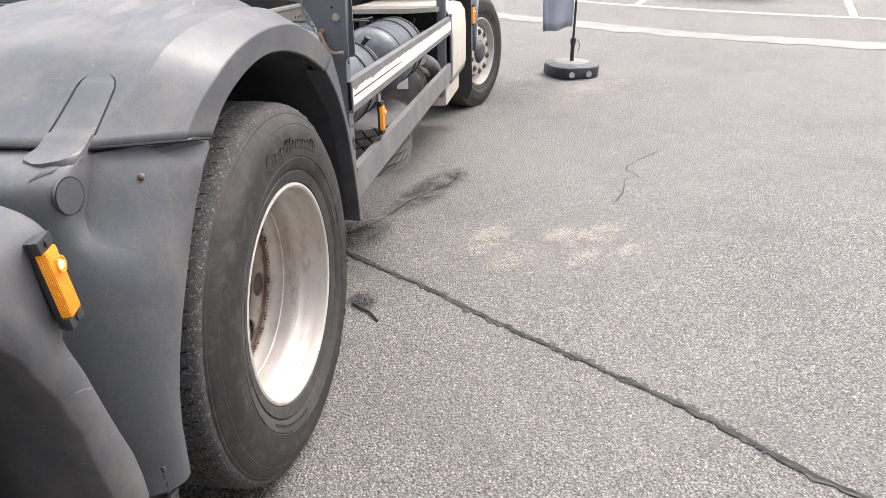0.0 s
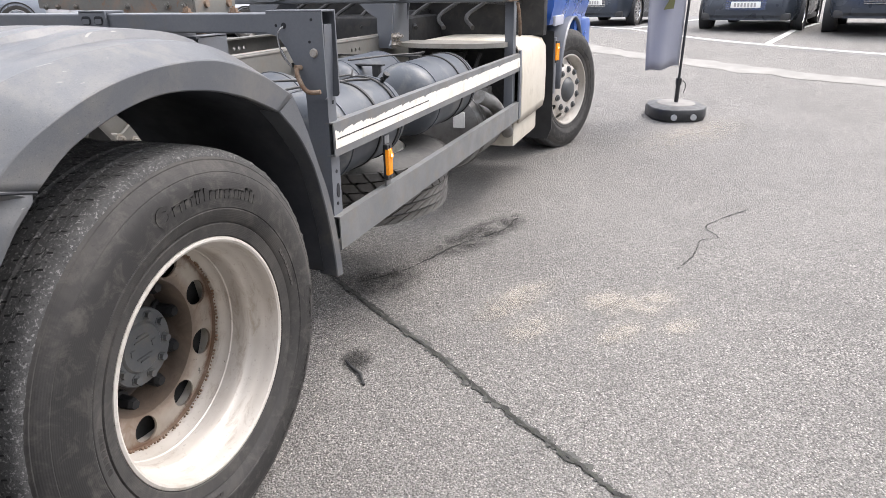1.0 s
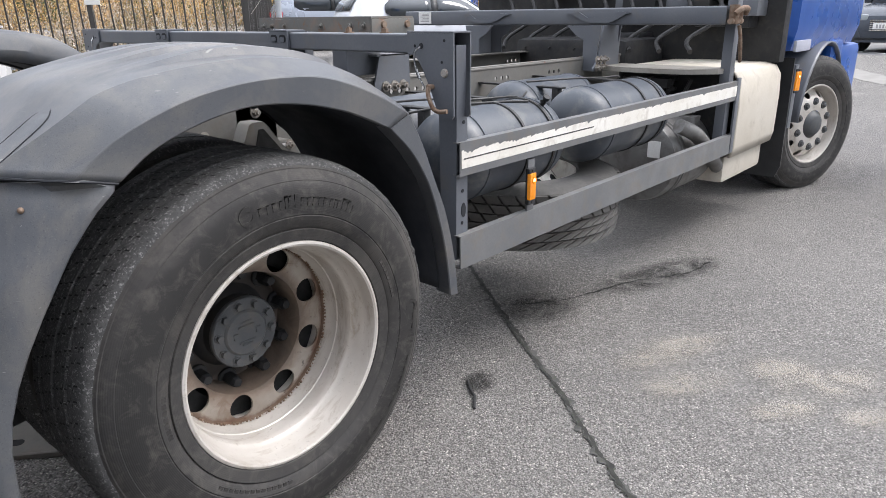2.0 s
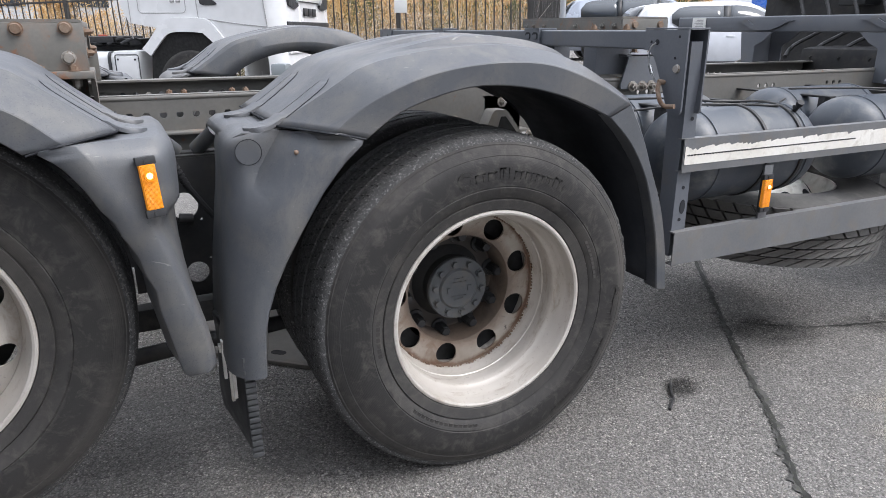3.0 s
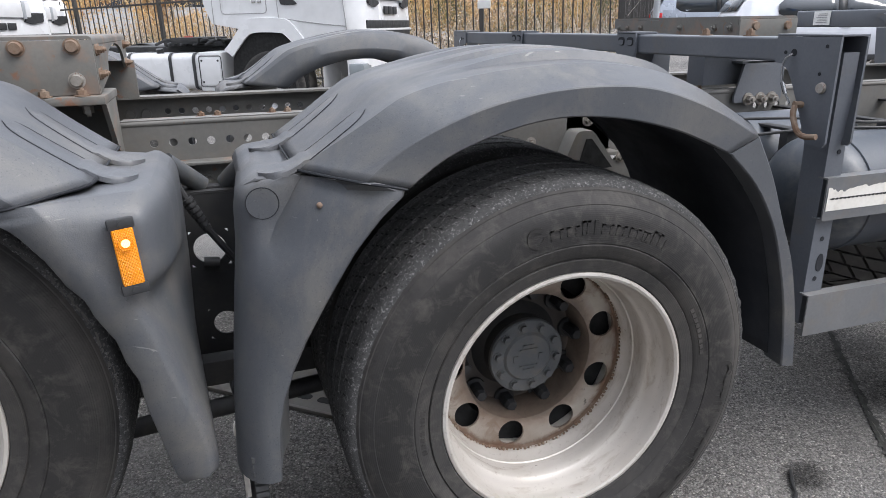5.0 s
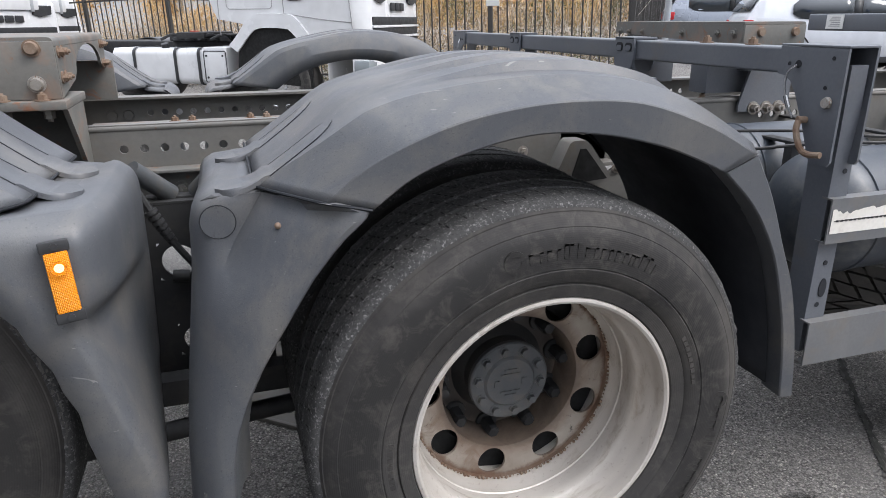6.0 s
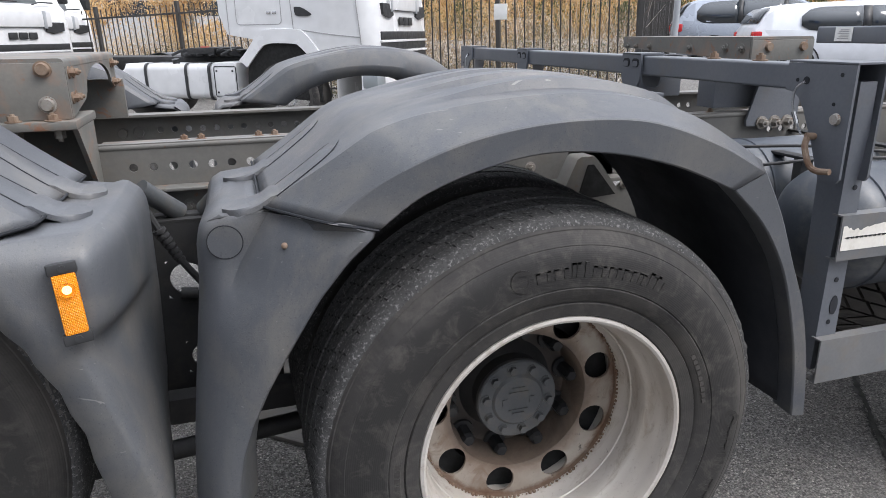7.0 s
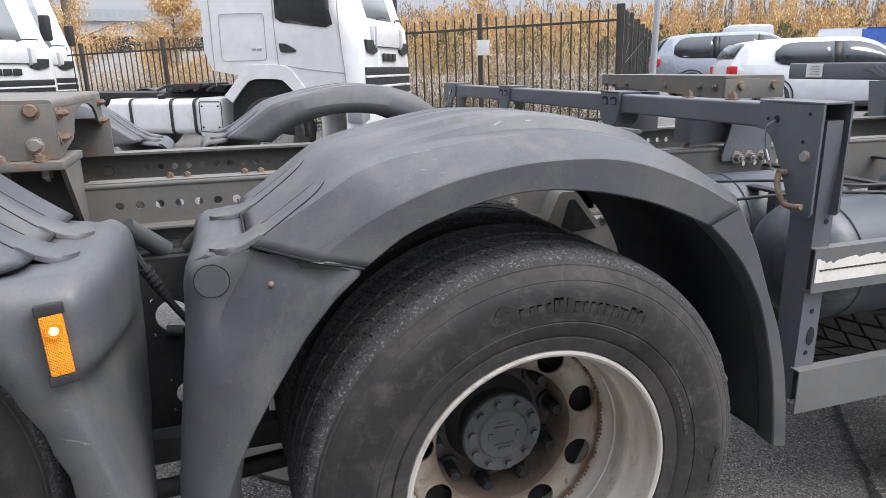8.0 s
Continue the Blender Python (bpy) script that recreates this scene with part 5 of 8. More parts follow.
for x, z, m in ((-0.981, 1.262, "rust_bolt"), (-0.983, 1.184, "bolt"), (-1.097, 1.260, "rust_bolt")):
    cb = rod(bmesh.new(), (x, 0.488, z), (x, 0.484, z), 0.019, 18)
    rod(cb, (x, 0.484, z), (x, 0.474, z), 0.0155, 18, 0.0125)
    part("round_bolt", cb, m, top_carrier)
bolts("hex_bolt", [(-1.055, 0.472, 1.149), (-0.975, 0.472, 1.149), (-1.18, 0.472, 1.149)], (0, 0, 1), 0.012, 0.014, "rust_bolt", top_carrier)
bolts("hex_bolt", [(-0.937, y, z) for y in (0.525, 0.565, 1.13, 1.17) for z in (1.195, 1.252)], (1, 0, 0), 0.0095, 0.014, "rust_bolt", top_carrier)
bolts("hex_bolt", [(-0.972, 0.50, 1.128), (-1.06, 0.50, 1.128)], (0, 0, -1), 0.013, 0.022, "bolt", top_carrier)

# ---- transverse locking arms, near post and side guard ----
BEAM_X0, BEAM_X1 = 0.624, 0.688


def locking_beam():
    bm = bmesh.new()
    outline = rounded(BEAM_X0, BEAM_X1, 1.199, 1.256, 0.006, 4)
    a = [bm.verts.new((x, -0.10, z)) for x, z in outline]
    b = [bm.verts.new((x, 2 * CY + 0.10, z)) for x, z in outline]
    bridge(bm, a, b)
    bm.faces.new(a[::-1]), bm.faces.new(b)
    beam = part("locking_beam", bm, "frame", truck, "blue-grey square steel cross beam of the locking frame", smooth=0)
    for s in (False, True):
        # clamp that drops over the beam on to the rail
        y = 0.635
        clamp = [(y - 0.052, 1.262), (y + 0.052, 1.262), (y + 0.056, 1.215), (y + 0.050, 1.185), (y + 0.040, 1.168), (y + 0.028, 1.160), (y - 0.028, 1.160), (y - 0.040, 1.168), (y - 0.050, 1.185), (y - 0.056, 1.215)]
        hook = bmesh.new()
        for x0 in (BEAM_X0 - 0.009, BEAM_X1 + 0.002):
            extrude_outline(hook, clamp, x0, x0 + 0.007, "yz")
        box(hook, BEAM_X0 - 0.009, BEAM_X1 + 0.009, y - 0.052, y + 0.052, 1.257, 1.264, 0.002)
        box(hook, BEAM_X0 - 0.02, BEAM_X1 + 0.03, y - 0.04, y + 0.09, 1.128, 1.142, 0.003)
        part("beam_clamp", flip(hook, s), "frame", beam, "pressed clamp with two slots")
        for dy in (-0.025, 0.025):
            # slots are black plates on the clamp, shade as colour
            slot = bmesh.new()
            extrude_outline(slot, rounded(y + dy - 0.018, y + dy + 0.018, 1.222, 1.248, 0.010, 4), BEAM_X0 - 0.0105, BEAM_X0 - 0.0092, "yz")
            part("clamp_slot", flip(slot, s), "fender_dark", beam)
            lip = bmesh.new()
            extrude_outline(lip, rounded(y + dy - 0.013, y + dy + 0.015, 1.224, 1.240, 0.007, 4), BEAM_X0 - 0.0122, BEAM_X0 - 0.0107, "yz")
            part("clamp_lip", flip(lip, s), "frame", beam)
        blk = boxed(BEAM_X0 + 0.01, BEAM_X1 - 0.01, y - 0.02, y + 0.02, 1.062, 1.12, 0.004)
        part("beam_foot", flip(blk, s), "black_plastic", beam)
        # lock head: a box open at its end, whose cheeks taper down to the lever
        cheek = [(-0.004, 1.258), (-0.183, 1.258), (-0.183, 1.026), (-0.176, 1.017), (-0.132, 1.018), (-0.122, 1.030), (-0.100, 1.085), (-0.062, 1.160), (-0.045, 1.184), (-0.026, 1.196), (-0.004, 1.199)]
        for x0, name in ((0.616, "lock_plate"), (0.692, "lock_plate")):
            end = bmesh.new()
            extrude_outline(end, cheek, x0, x0 + 0.006, "yz")
            part(name, flip(end, s), "frame", beam, "blue-grey steel lock plate at the beam's end", smooth=20)
        part("head_top", flip(boxed(0.616, 0.698, -0.184, -0.003, 1.2585, 1.2635, 0.002), s), "frame", beam)
        # holes are black discs on the cheek, painted dark inside
        for yy, zz, r in ((-0.060, 1.222, 0.0085), (-0.035, 1.222, 0.0042), (-0.150, 1.238, 0.0042), (-0.140, 1.178, 0.004)):
            part("lock_hole", flip(rod(bmesh.new(), (0.6162, yy, zz), (0.6150, yy, zz), r, 14), s), "fender_dark", beam)
        rv = bmesh.new()
        rod(rv, (0.616, -0.151, 1.148), (0.609, -0.151, 1.148), 0.013, 20, 0.0105)
        part("pivot_pin", flip(rv, s), "bolt", beam)
        lever = bmesh.new()
        tube(lever, [(0.600, -0.100, 1.104), (0.592, -0.106, 1.085), (0.590, -0.124, 1.052), (0.594, -0.142, 1.040), (0.600, -0.172, 1.042)], 0.0068, 10)
        rod(lever, (0.598, -0.098, 1.108), (0.640, -0.110, 1.106), 0.0075, 12)
        part("lock_lever", flip(lever, s), "rust_bolt", beam, "rusty bent lock lever")
        wire = bmesh.new()
        tube(wire, [(0.612, -0.060, 1.220), (0.600, -0.050, 1.205), (0.597, -0.050, 1.175), (0.598, -0.062, 1.14), (0.598, -0.084, 1.110)], 0.0028, 6)
        rod(wire, (0.597, -0.056, 1.155), (0.598, -0.068, 1.130), 0.005, 8)
        part("safety_wire", flip(wire, s), "chrome", beam, "thin steel safety cable")
    return beam


beam = locking_beam()
bolts("beam_bolt", [(0.655, 0.13, 1.256), (0.655, 0.30, 1.256)], (0, 0, 1), 0.012, 0.014, "rust_bolt", beam)
gusset = bmesh.new()
extrude_outline(gusset, [(1.082, 1.014), (1.284, 1.010), (1.290, 1.030), (1.290, 1.155), (1.126, 1.155), (1.112, 1.145), (1.079, 1.032)], 0.638, 0.647)
box(gusset, 1.10, 1.29, 0.638, 0.70, 1.148, 1.157, 0.002)
part("carrier_bracket", gusset, "frame", truck, "blue-grey bracket bolted to the rail")
bolts("bracket_bolt", [(x, 0.638, 1.025) for x in (1.141, 1.194, 1.246)], (0, -1, 0), 0.015, 0.024, "bolt", truck)
bolts("bracket_bolt", [(x, 0.652, 1.165) for x in (1.15, 1.245)], (0, 0, 1), 0.013, 0.014, "rust_bolt", truck)
bolts("bracket_bolt", [(x, 0.655, 0.985) for x in (0.50, 0.62, 0.76, 0.88)], (0, -1, 0), 0.014, 0.02, "bolt", truck)


def guard():
    post = bmesh.new()
    rows = []
    for z, x0, x1, y in ((0.56, 0.664, 0.722, -0.150), (1.0, 0.657, 0.708, -0.160), (1.10, 0.648, 0.694, -0.168), (1.225, 0.636, 0.680, -0.178)):
        rows.append([(x0, -0.09, z), (x0, y, z), (x1, y, z), (x1, -0.09, z), (x1 - 0.006, -0.09, z), (x1 - 0.006, y + 0.006, z), (x0 + 0.006, y + 0.006, z), (x0 + 0.006, -0.09, z)])
    loft(post, rows, cap_ends=True, cyclic=True)
    p = part("guard_post", post, "frame", truck, "blue-grey steel post of the side guard", smooth=0)
    # post holes and slot: black patches in place of shaded openings
    for z, y in ((1.0, -0.1605), (0.785, -0.1555), (0.68, -0.153)):
        part("post_hole", rod(bmesh.new(), (0.690, y + 0.002, z), (0.690, y - 0.001, z), 0.006, 12), "fender_dark", p)
    ov = [(0.696 + 0.011 * math.cos(a / 12 * math.tau), 0.722 + 0.024 * math.sin(a / 12 * math.tau)) for a in range(12)]
    slot = bmesh.new()
    extrude_outline(slot, ov, -0.1552, -0.150)
    part("post_slot", slot, "fender_dark", p)
    ret = boxed(0.726, 0.73, -0.145, -0.10, 1.10, 1.14)
    part("post_clip", ret, "white_tape", p)
    for name, z0, z1, label in (("upper_guard_rail", 0.838, 0.942, "grey guard rail with a worn white reflective strip"), ("lower_guard_rail", 0.535, 0.645, "grey dusty lower guard rail")):
        bm = bmesh.new()
        sec = [(-0.174, z0), (-0.174, z1), (-0.145, z1), (-0.145, z1 - 0.004), (-0.170, z1 - 0.004), (-0.170, z0 + 0.004), (-0.145, z0 + 0.004), (-0.145, z0)]
        loft(bm, [[(x, y, z) for y, z in sec] for x in [0.657 + 0.206 * k for k in range(13)]], cap_ends=True, cyclic=True)
        r = part(name, bm, "rail", truck, label, smooth=20)
        if z0 > 0.7:
            tape = bmesh.new()
            n = 480
            lo, hi = [], []
            chips = random.Random(7)
            bite = 0.0
            for k in range(n + 1):
                x = 0.662 + (3.125 - 0.662) * k / n
                bite = 0.72 * bite + (chips.uniform(0.003, 0.009) if chips.random() < (0.20 if k < 90 else 0.10 if 270 < k < 310 else 0.03) else 0.0)
                chip = min(0.016, bite) + chips.uniform(0, 0.0018)
                lo.append((x, -0.1755, 0.862)), hi.append((x, -0.1755, 0.919 - chip))
            loft(tape, [lo, hi])
            part("reflective_strip", tape, "white_tape", r, "cream-white reflective strip, chipped and dirty")
            seam = bmesh.new()
            for k in range(190):
                x = 0.67 + k * 0.0042
                h = 0.0012 + 0.0022 * abs(math.sin(k * 2.1))
                box(seam, x, x + 0.0030, -0.1765, -0.1757, 0.892 - h, 0.892 + h * 0.4)
            part("print_line", seam, "dark", r)
    return p


guard()
post2 = bmesh.new()
box(post2, 3.02, 3.09, -0.145, -0.09, 0.56, 1.40, 0.004)
box(post2, 3.08, 3.13, -0.178, -0.165, 0.54, 0.96, 0.003)
part("guard_post", post2, "frame", truck)
stay = boxed(1.035, 1.075, -0.168, -0.160, 0.645, 0.83, 0.002)
part("marker_stay", stay, "rail", truck)
marker_lamp(truck, pose(1.045, -0.172, 0.735, 0, 0, 0), 0.10, 0.036)


# ---- air tanks ----
def air_tank(x0, x1, y, z, r):
    n = [(0.0, x0)]
    for a in range(6, 91, 12):
        n.append((r * math.sin(radians(a)), x0 + 0.11 - 0.11 * math.cos(radians(a))))
    n += [(r, x0 + 0.12), (r, x1 - 0.12)]
    for a in range(84, -1, -12):
        n.append((max(0.0, r * math.sin(radians(a))), x1 - 0.11 + 0.11 * math.cos(radians(a))))
    bm = lathe(bmesh.new(), n, 56, axis="x")
    bmesh.ops.translate(bm, vec=(0, y, z), verts=bm.verts)
    tank = part("air_tank", bm, "tank", truck, "blue-grey cylindrical air tank with dusty top")
    for x in (x0 + 0.13, x1 - 0.13):
        b = lathe(bmesh.new(), [(r + 0.0005, x - 0.004), (r + 0.004, x - 0.002), (r + 0.004, x + 0.002), (r + 0.0005, x + 0.004)], 56, axis="x")
        bmesh.ops.translate(b, vec=(0, y, z), verts=b.verts)
        part("weld_seam", b, "tank", tank)
    if y < 0.2:
        for x in (x1 - 0.33, x1 - 0.16):
            b = lathe(bmesh.new(), [(r + 0.0005, x - 0.008), (r + 0.006, x - 0.006), (r + 0.006, x + 0.006), (r + 0.0005, x + 0.008)], 56, axis="x")
            bmesh.ops.translate(b, vec=(0, y, z), verts=b.verts)
            part("strap", b, "hose", tank, "black rubber-lined strap")
    return tank


air_tank(0.74, 1.42, 0.03, 0.845, 0.158)
air_tank(1.60, 2.38, 0.03, 0.85, 0.162)
air_tank(0.74, 1.36, 0.40, 0.86, 0.155)
air_tank(1.62, 2.36, 0.40, 0.86, 0.155)
for p in ([(0.74, 0.34, 1.010), (0.95, 0.22, 1.018), (1.10, 0.14, 1.008), (1.30, 0.10, 1.004), (1.45, 0.16, 0.98), (1.58, 0.22, 0.99)],
          [(1.7, 0.30, 1.02), (1.95, 0.20, 1.022), (2.10, 0.14, 1.018), (2.30, 0.16, 1.01), (2.5, 0.26, 0.98), (2.7, 0.36, 0.96)],
          [(0.70, 0.20, 0.98), (0.90, 0.10, 1.006), (1.12, 0.02, 1.006), (1.24, -0.02, 1.0)]):
    part("air_line", tube(bmesh.new(), p, 0.0045), "hose", truck, "black rubber air line over the tanks")
valve = bmesh.new()
rod(valve, (1.29, -0.05, 0.985), (1.287, -0.068, 1.006), 0.009, 12), rod(valve, (1.287, -0.068, 1.006), (1.284, -0.075, 1.016), 0.013, 12)
rod(valve, (1.275, -0.058, 0.998), (1.303, -0.058, 0.998), 0.007, 8)
part("drain_valve", valve, "dark", truck)
for x in (0.92, 1.30, 1.82, 2.30):
    hang = bmesh.new()
    box(hang, x - 0.02, x + 0.02, 0.18, 0.66, 0.985, 0.993, 0.002)
    box(hang, x - 0.02, x + 0.02, 0.20, 0.23, 0.70, 0.99, 0.002)
    part("tank_bracket", hang, "dark", truck)


# ---- spare wheel in its carrier under the tanks ----
def spare_wheel():
    m = Matrix.Translation((1.65, 0.345, 0.512)) @ Matrix.Rotation(radians(1.5), 4, "X")
    bm = bmesh.new()
    w = 0.135
    wall = [(0.300, w - 0.02), (0.31, w - 0.006), (0.34, w), (0.40, w + 0.004), (0.45, w - 0.004), (0.485, w - 0.02)]
    lathe(bm, wall + [(r, -a) for r, a in reversed(wall)], 100, axis="z")
    bmesh.ops.transform(bm, matrix=m, verts=bm.verts)
    tyre = part("spare_wheel", bm, "spare_rubber", truck, "spare wheel with deep block tread lying flat under the tanks")
    bm = bmesh.new()
    rows, count = 6, 46
    for j in range(rows):
        z0 = -0.118 + 0.236 * j / rows
        for k in range(count):
            a = math.tau * (k + 0.5 * (j % 2)) / count
            da, sk = math.tau / count * 0.42, 0.024 * (1 if j < 3 else -1)
            q = []
            for r in (0.478, 0.507 - (0.004 if j in (0, rows - 1) else 0)):
                for sa, sz in ((-1, 0), (1, 0), (1, 1), (-1, 1)):
                    ang = a + sa * da + sk / 0.5 * (sz * 2 - 1) + (0.012 / 0.5 if sz else -0.012 / 0.5)
                    q.append(bm.verts.new((r * math.cos(ang), r * math.sin(ang), z0 + 0.002 + sz * (0.236 / rows - 0.006))))
            bridge(bm, q[:4], q[4:])
            bm.faces.new(q[4:])
    bmesh.ops.transform(bm, matrix=m, verts=bm.verts)
    part("tread", bm, "spare_rubber", tyre, smooth=0)
    bm = lathe(bmesh.new(), [(0.300, 0.115), (0.302, 0.122), (0.294, 0.124), (0.285, 0.10), (0.270, 0.06), (0.262, 0.03), (0.245, 0.036), (0.225, 0.060), (0.190, 0.105), (0.172, 0.124), (0.13, 0.130), (0.10, 0.128)], 80, axis="z")
    bmesh.ops.transform(bm, matrix=m, verts=bm.verts)
    rim = part("rim", bm, "white_tape", tyre, "white painted spare rim")
    # vents are black discs on the closed rim, shade put into colour
    for k in range(10):
        a = math.tau * k / 10
        face = Vector((0.79 * math.cos(a), 0.79 * math.sin(a), 0.61))
        at = Vector((0.2075 * math.cos(a), 0.2075 * math.sin(a), 0.0825))
        hole = rod(bmesh.new(), at - face * 0.004, at + face * 0.0015, 0.029, 20)
        bmesh.ops.transform(hole, matrix=m, verts=hole.verts)
        part("vent_hole", hole, "fender_dark", rim)
    return tyre


spare_wheel()
arm = bmesh.new()
box(arm, 1.61, 1.69, 0.30, 1.20, 0.35, 0.375, 0.004)
rod(arm, (1.65, 0.345, 0.36), (1.65, 0.345, 0.70), 0.02, 12)
part("spare_carrier", arm, "dark", truck)

# ---- battery box with beige covers, silencer and dark gear behind ----
boxb = bmesh.new()
box(boxb, 3.10, 3.92, -0.10, 0.55, 0.50, 0.985, 0.02)
bb = part("battery_box", boxb, "dark", truck, "black battery and tank box under a beige cover")
cover = bmesh.new()
sec = [(-0.165, 0.50), (-0.178, 0.56), (-0.180, 0.80), (-0.172, 0.93), (-0.14, 0.985), (-0.08, 1.003), (0.30, 1.008), (0.52, 1.004), (0.55, 0.985)]
loft(cover, [[(x, y, z) for y, z in sec] for x in (3.13, 3.16, 3.5, 3.86, 3.90)])
part("cover", cover, "beige", bb, "dusty beige plastic cover", solid=0.012)
lid = bmesh.new()
extrude_outline(lid, [(2.86, 0.02), (2.83, 0.10), (2.84, 0.40), (2.90, 0.56), (3.14, 0.57), (3.14, -0.13), (2.96, -0.10)], 0.985, 1.012, "xy")
part("lid", lid, "lid_grey", bb, "dusty grey-beige lid")
random.seed(4)
for k in range(16):
    x, y, z = random.uniform(2.95, 3.10), random.uniform(-0.02, 0.55), random.uniform(0.66, 0.95)
    w = random.uniform(0.02, 0.06)
    part("fitting", boxed(x - w, x + w * 0.6, y - w, y + w, z - w * 0.5, z + w * 0.5, 0.006), ("dark", "cast")[k % 3 == 0], bb)
for k in range(5):
    y = 0.05 + 0.1 * k
    part("hose", tube(bmesh.new(), [(2.98, y, 0.95), (2.96, y + 0.03, 0.85), (3.0, y + 0.05, 0.75), (3.04, y, 0.66)], 0.012), "hose", bb)
sil = lathe(bmesh.new(), [(0.0, 2.60), (0.19, 2.60), (0.225, 2.615), (0.235, 2.65), (0.235, 3.5), (0.0, 3.5)], 48, axis="x")
bmesh.ops.translate(sil, vec=(0, 0.17, 0.53), verts=sil.verts)
silencer = part("silencer", sil, "cast", truck, "grey cast silencer with a white sticker")
strap = bmesh.new()
for x in (2.68, 2.72):
    b = lathe(strap, [(0.236, x), (0.243, x + 0.004), (0.243, x + 0.016), (0.236, x + 0.02)], 48, axis="x")
bmesh.ops.translate(strap, vec=(0, 0.17, 0.53), verts=strap.verts)
part("clamp_band", strap, "cast", silencer)
pipe = bmesh.new()
tube(pipe, [(2.62, -0.05, 0.74), (2.75, -0.10, 0.68), (2.95, -0.10, 0.56), (3.2, -0.08, 0.42)], 0.04, 14)
part("cover_skirt", boxed(3.16, 3.86, -0.13, 0.20, 0.335, 0.50, 0.03), "beige", bb, "dusty beige lower skirt")
part("exhaust_pipe", pipe, "cast", silencer)
part("sticker", boxed(2.592, 2.599, 0.03, 0.10, 0.56, 0.65), "paper", silencer)

# ---- front mudguard, step and lower cab ----
guardf = bmesh.new()
rows = []
for i in range(16):
    a = radians(175 - 160 * i / 15)
    rows.append([(FRONT_X + 0.60 * math.cos(a), y, 0.52 + 0.58 * math.sin(a)) for y in (-0.22, -0.20, 0.1, 0.30)])
loft(guardf, rows)
part("front_mudguard", guardf, "frame", truck, "dark grey front wheel mudguard", solid=0.012)
fl = bmesh.new()
extrude_outline(fl, [(-0.20, 1.02), (0.28, 1.02), (0.28, 0.22), (-0.18, 0.22), (-0.21, 0.30)], 4.06, 4.075, "yz")
part("front_mudflap", fl, "black_plastic", truck, "black rubber mudflap")
marker_lamp(truck, pose(4.17, -0.205, 0.865, 0, 0, -20), 0.13, 0.045)
part("marker_bracket", boxed(4.13, 4.21, -0.198, -0.15, 0.55, 0.97, 0.004), "frame", truck)
cab = bmesh.new()
rows = []
for z, x0, y0 in ((1.06, 4.05, -0.15), (1.2, 4.0, -0.19), (1.6, 3.98, -0.20), (2.4, 3.98, -0.19), (3.3, 4.1, -0.10), (3.4, 4.3, 0.0)):
    rows.append([(x0, y0 + 0.06, z), (x0 + 0.06, y0, z), (5.9, y0, z), (6.1, y0 + 0.2, z), (6.1, 2 * CY - y0 - 0.2, z), (5.9, 2 * CY - y0, z), (x0 + 0.06, 2 * CY - y0, z), (x0, 2 * CY - y0 - 0.06, z)])
loft(cab, rows, cap_ends=True, cyclic=True)
cabin = part("cab", cab, "blue_cab", truck, "blue truck cab with dark lower skirt")
part("cab_window", boxed(4.65, 5.6, -0.215, -0.20, 1.75, 2.45, 0.01), "glass", cabin)
part("front_bumper", boxed(5.4, 6.15, -0.18, 2 * CY + 0.18, 0.35, 1.05, 0.05), "blue_cab", cabin)
part("front_wing", boxed(5.08, 5.45, -0.19, -0.10, 0.55, 1.10, 0.03), "blue_cab", cabin)
part("rear_wall", boxed(3.86, 3.975, -0.16, 2 * CY + 0.16, 1.0, 3.2, 0.01), "dark", cabin)
part("light_panel", boxed(3.96, 4.3, -0.225, -0.205, 1.06, 1.13, 0.006), "flag", cabin, "pale blue panel at the step")
random.seed(12)
for k in range(22):
    y, z, w = random.uniform(0.0, 2 * CY), random.uniform(1.08, 1.75), random.uniform(0.04, 0.14)
    part("bracket", boxed(3.86 - random.uniform(0.04, 0.22), 3.88, y - w, y + w, z - w * 0.7, z + w * 0.7, 0.01), ("dark", "frame", "black_plastic")[k % 3], cabin)
for k in range(9):
    y = 0.2 + 0.2 * k
    part("coiled_hose", tube(bmesh.new(), [(3.8, y, 1.9), (3.7, y + 0.06, 1.55), (3.62, y - 0.05, 1.3), (3.5, y + 0.1, 1.15), (3.3, y, 1.08)], 0.014, 8), "hose", cabin)
part("engine", boxed(3.3, 5.2, 0.62, 1.5, 0.55, 1.15, 0.05), "dark", truck)

# ---- second locking beam ahead, with its brackets ----
B2X = 2.98
beam2 = bmesh.new()
sec = rounded(B2X - 0.05, B2X + 0.05, 1.243, 1.340, 0.010, 3)
a = [beam2.verts.new((x, -0.12, z)) for x, z in sec]
b = [beam2.verts.new((x, 2 * CY + 0.12, z)) for x, z in sec]
bridge(beam2, a, b)
beam2.faces.new(a[::-1]), beam2.faces.new(b)
front_beam = part("locking_beam", beam2, "frame", truck, "blue-grey square cross beam of the front lock")
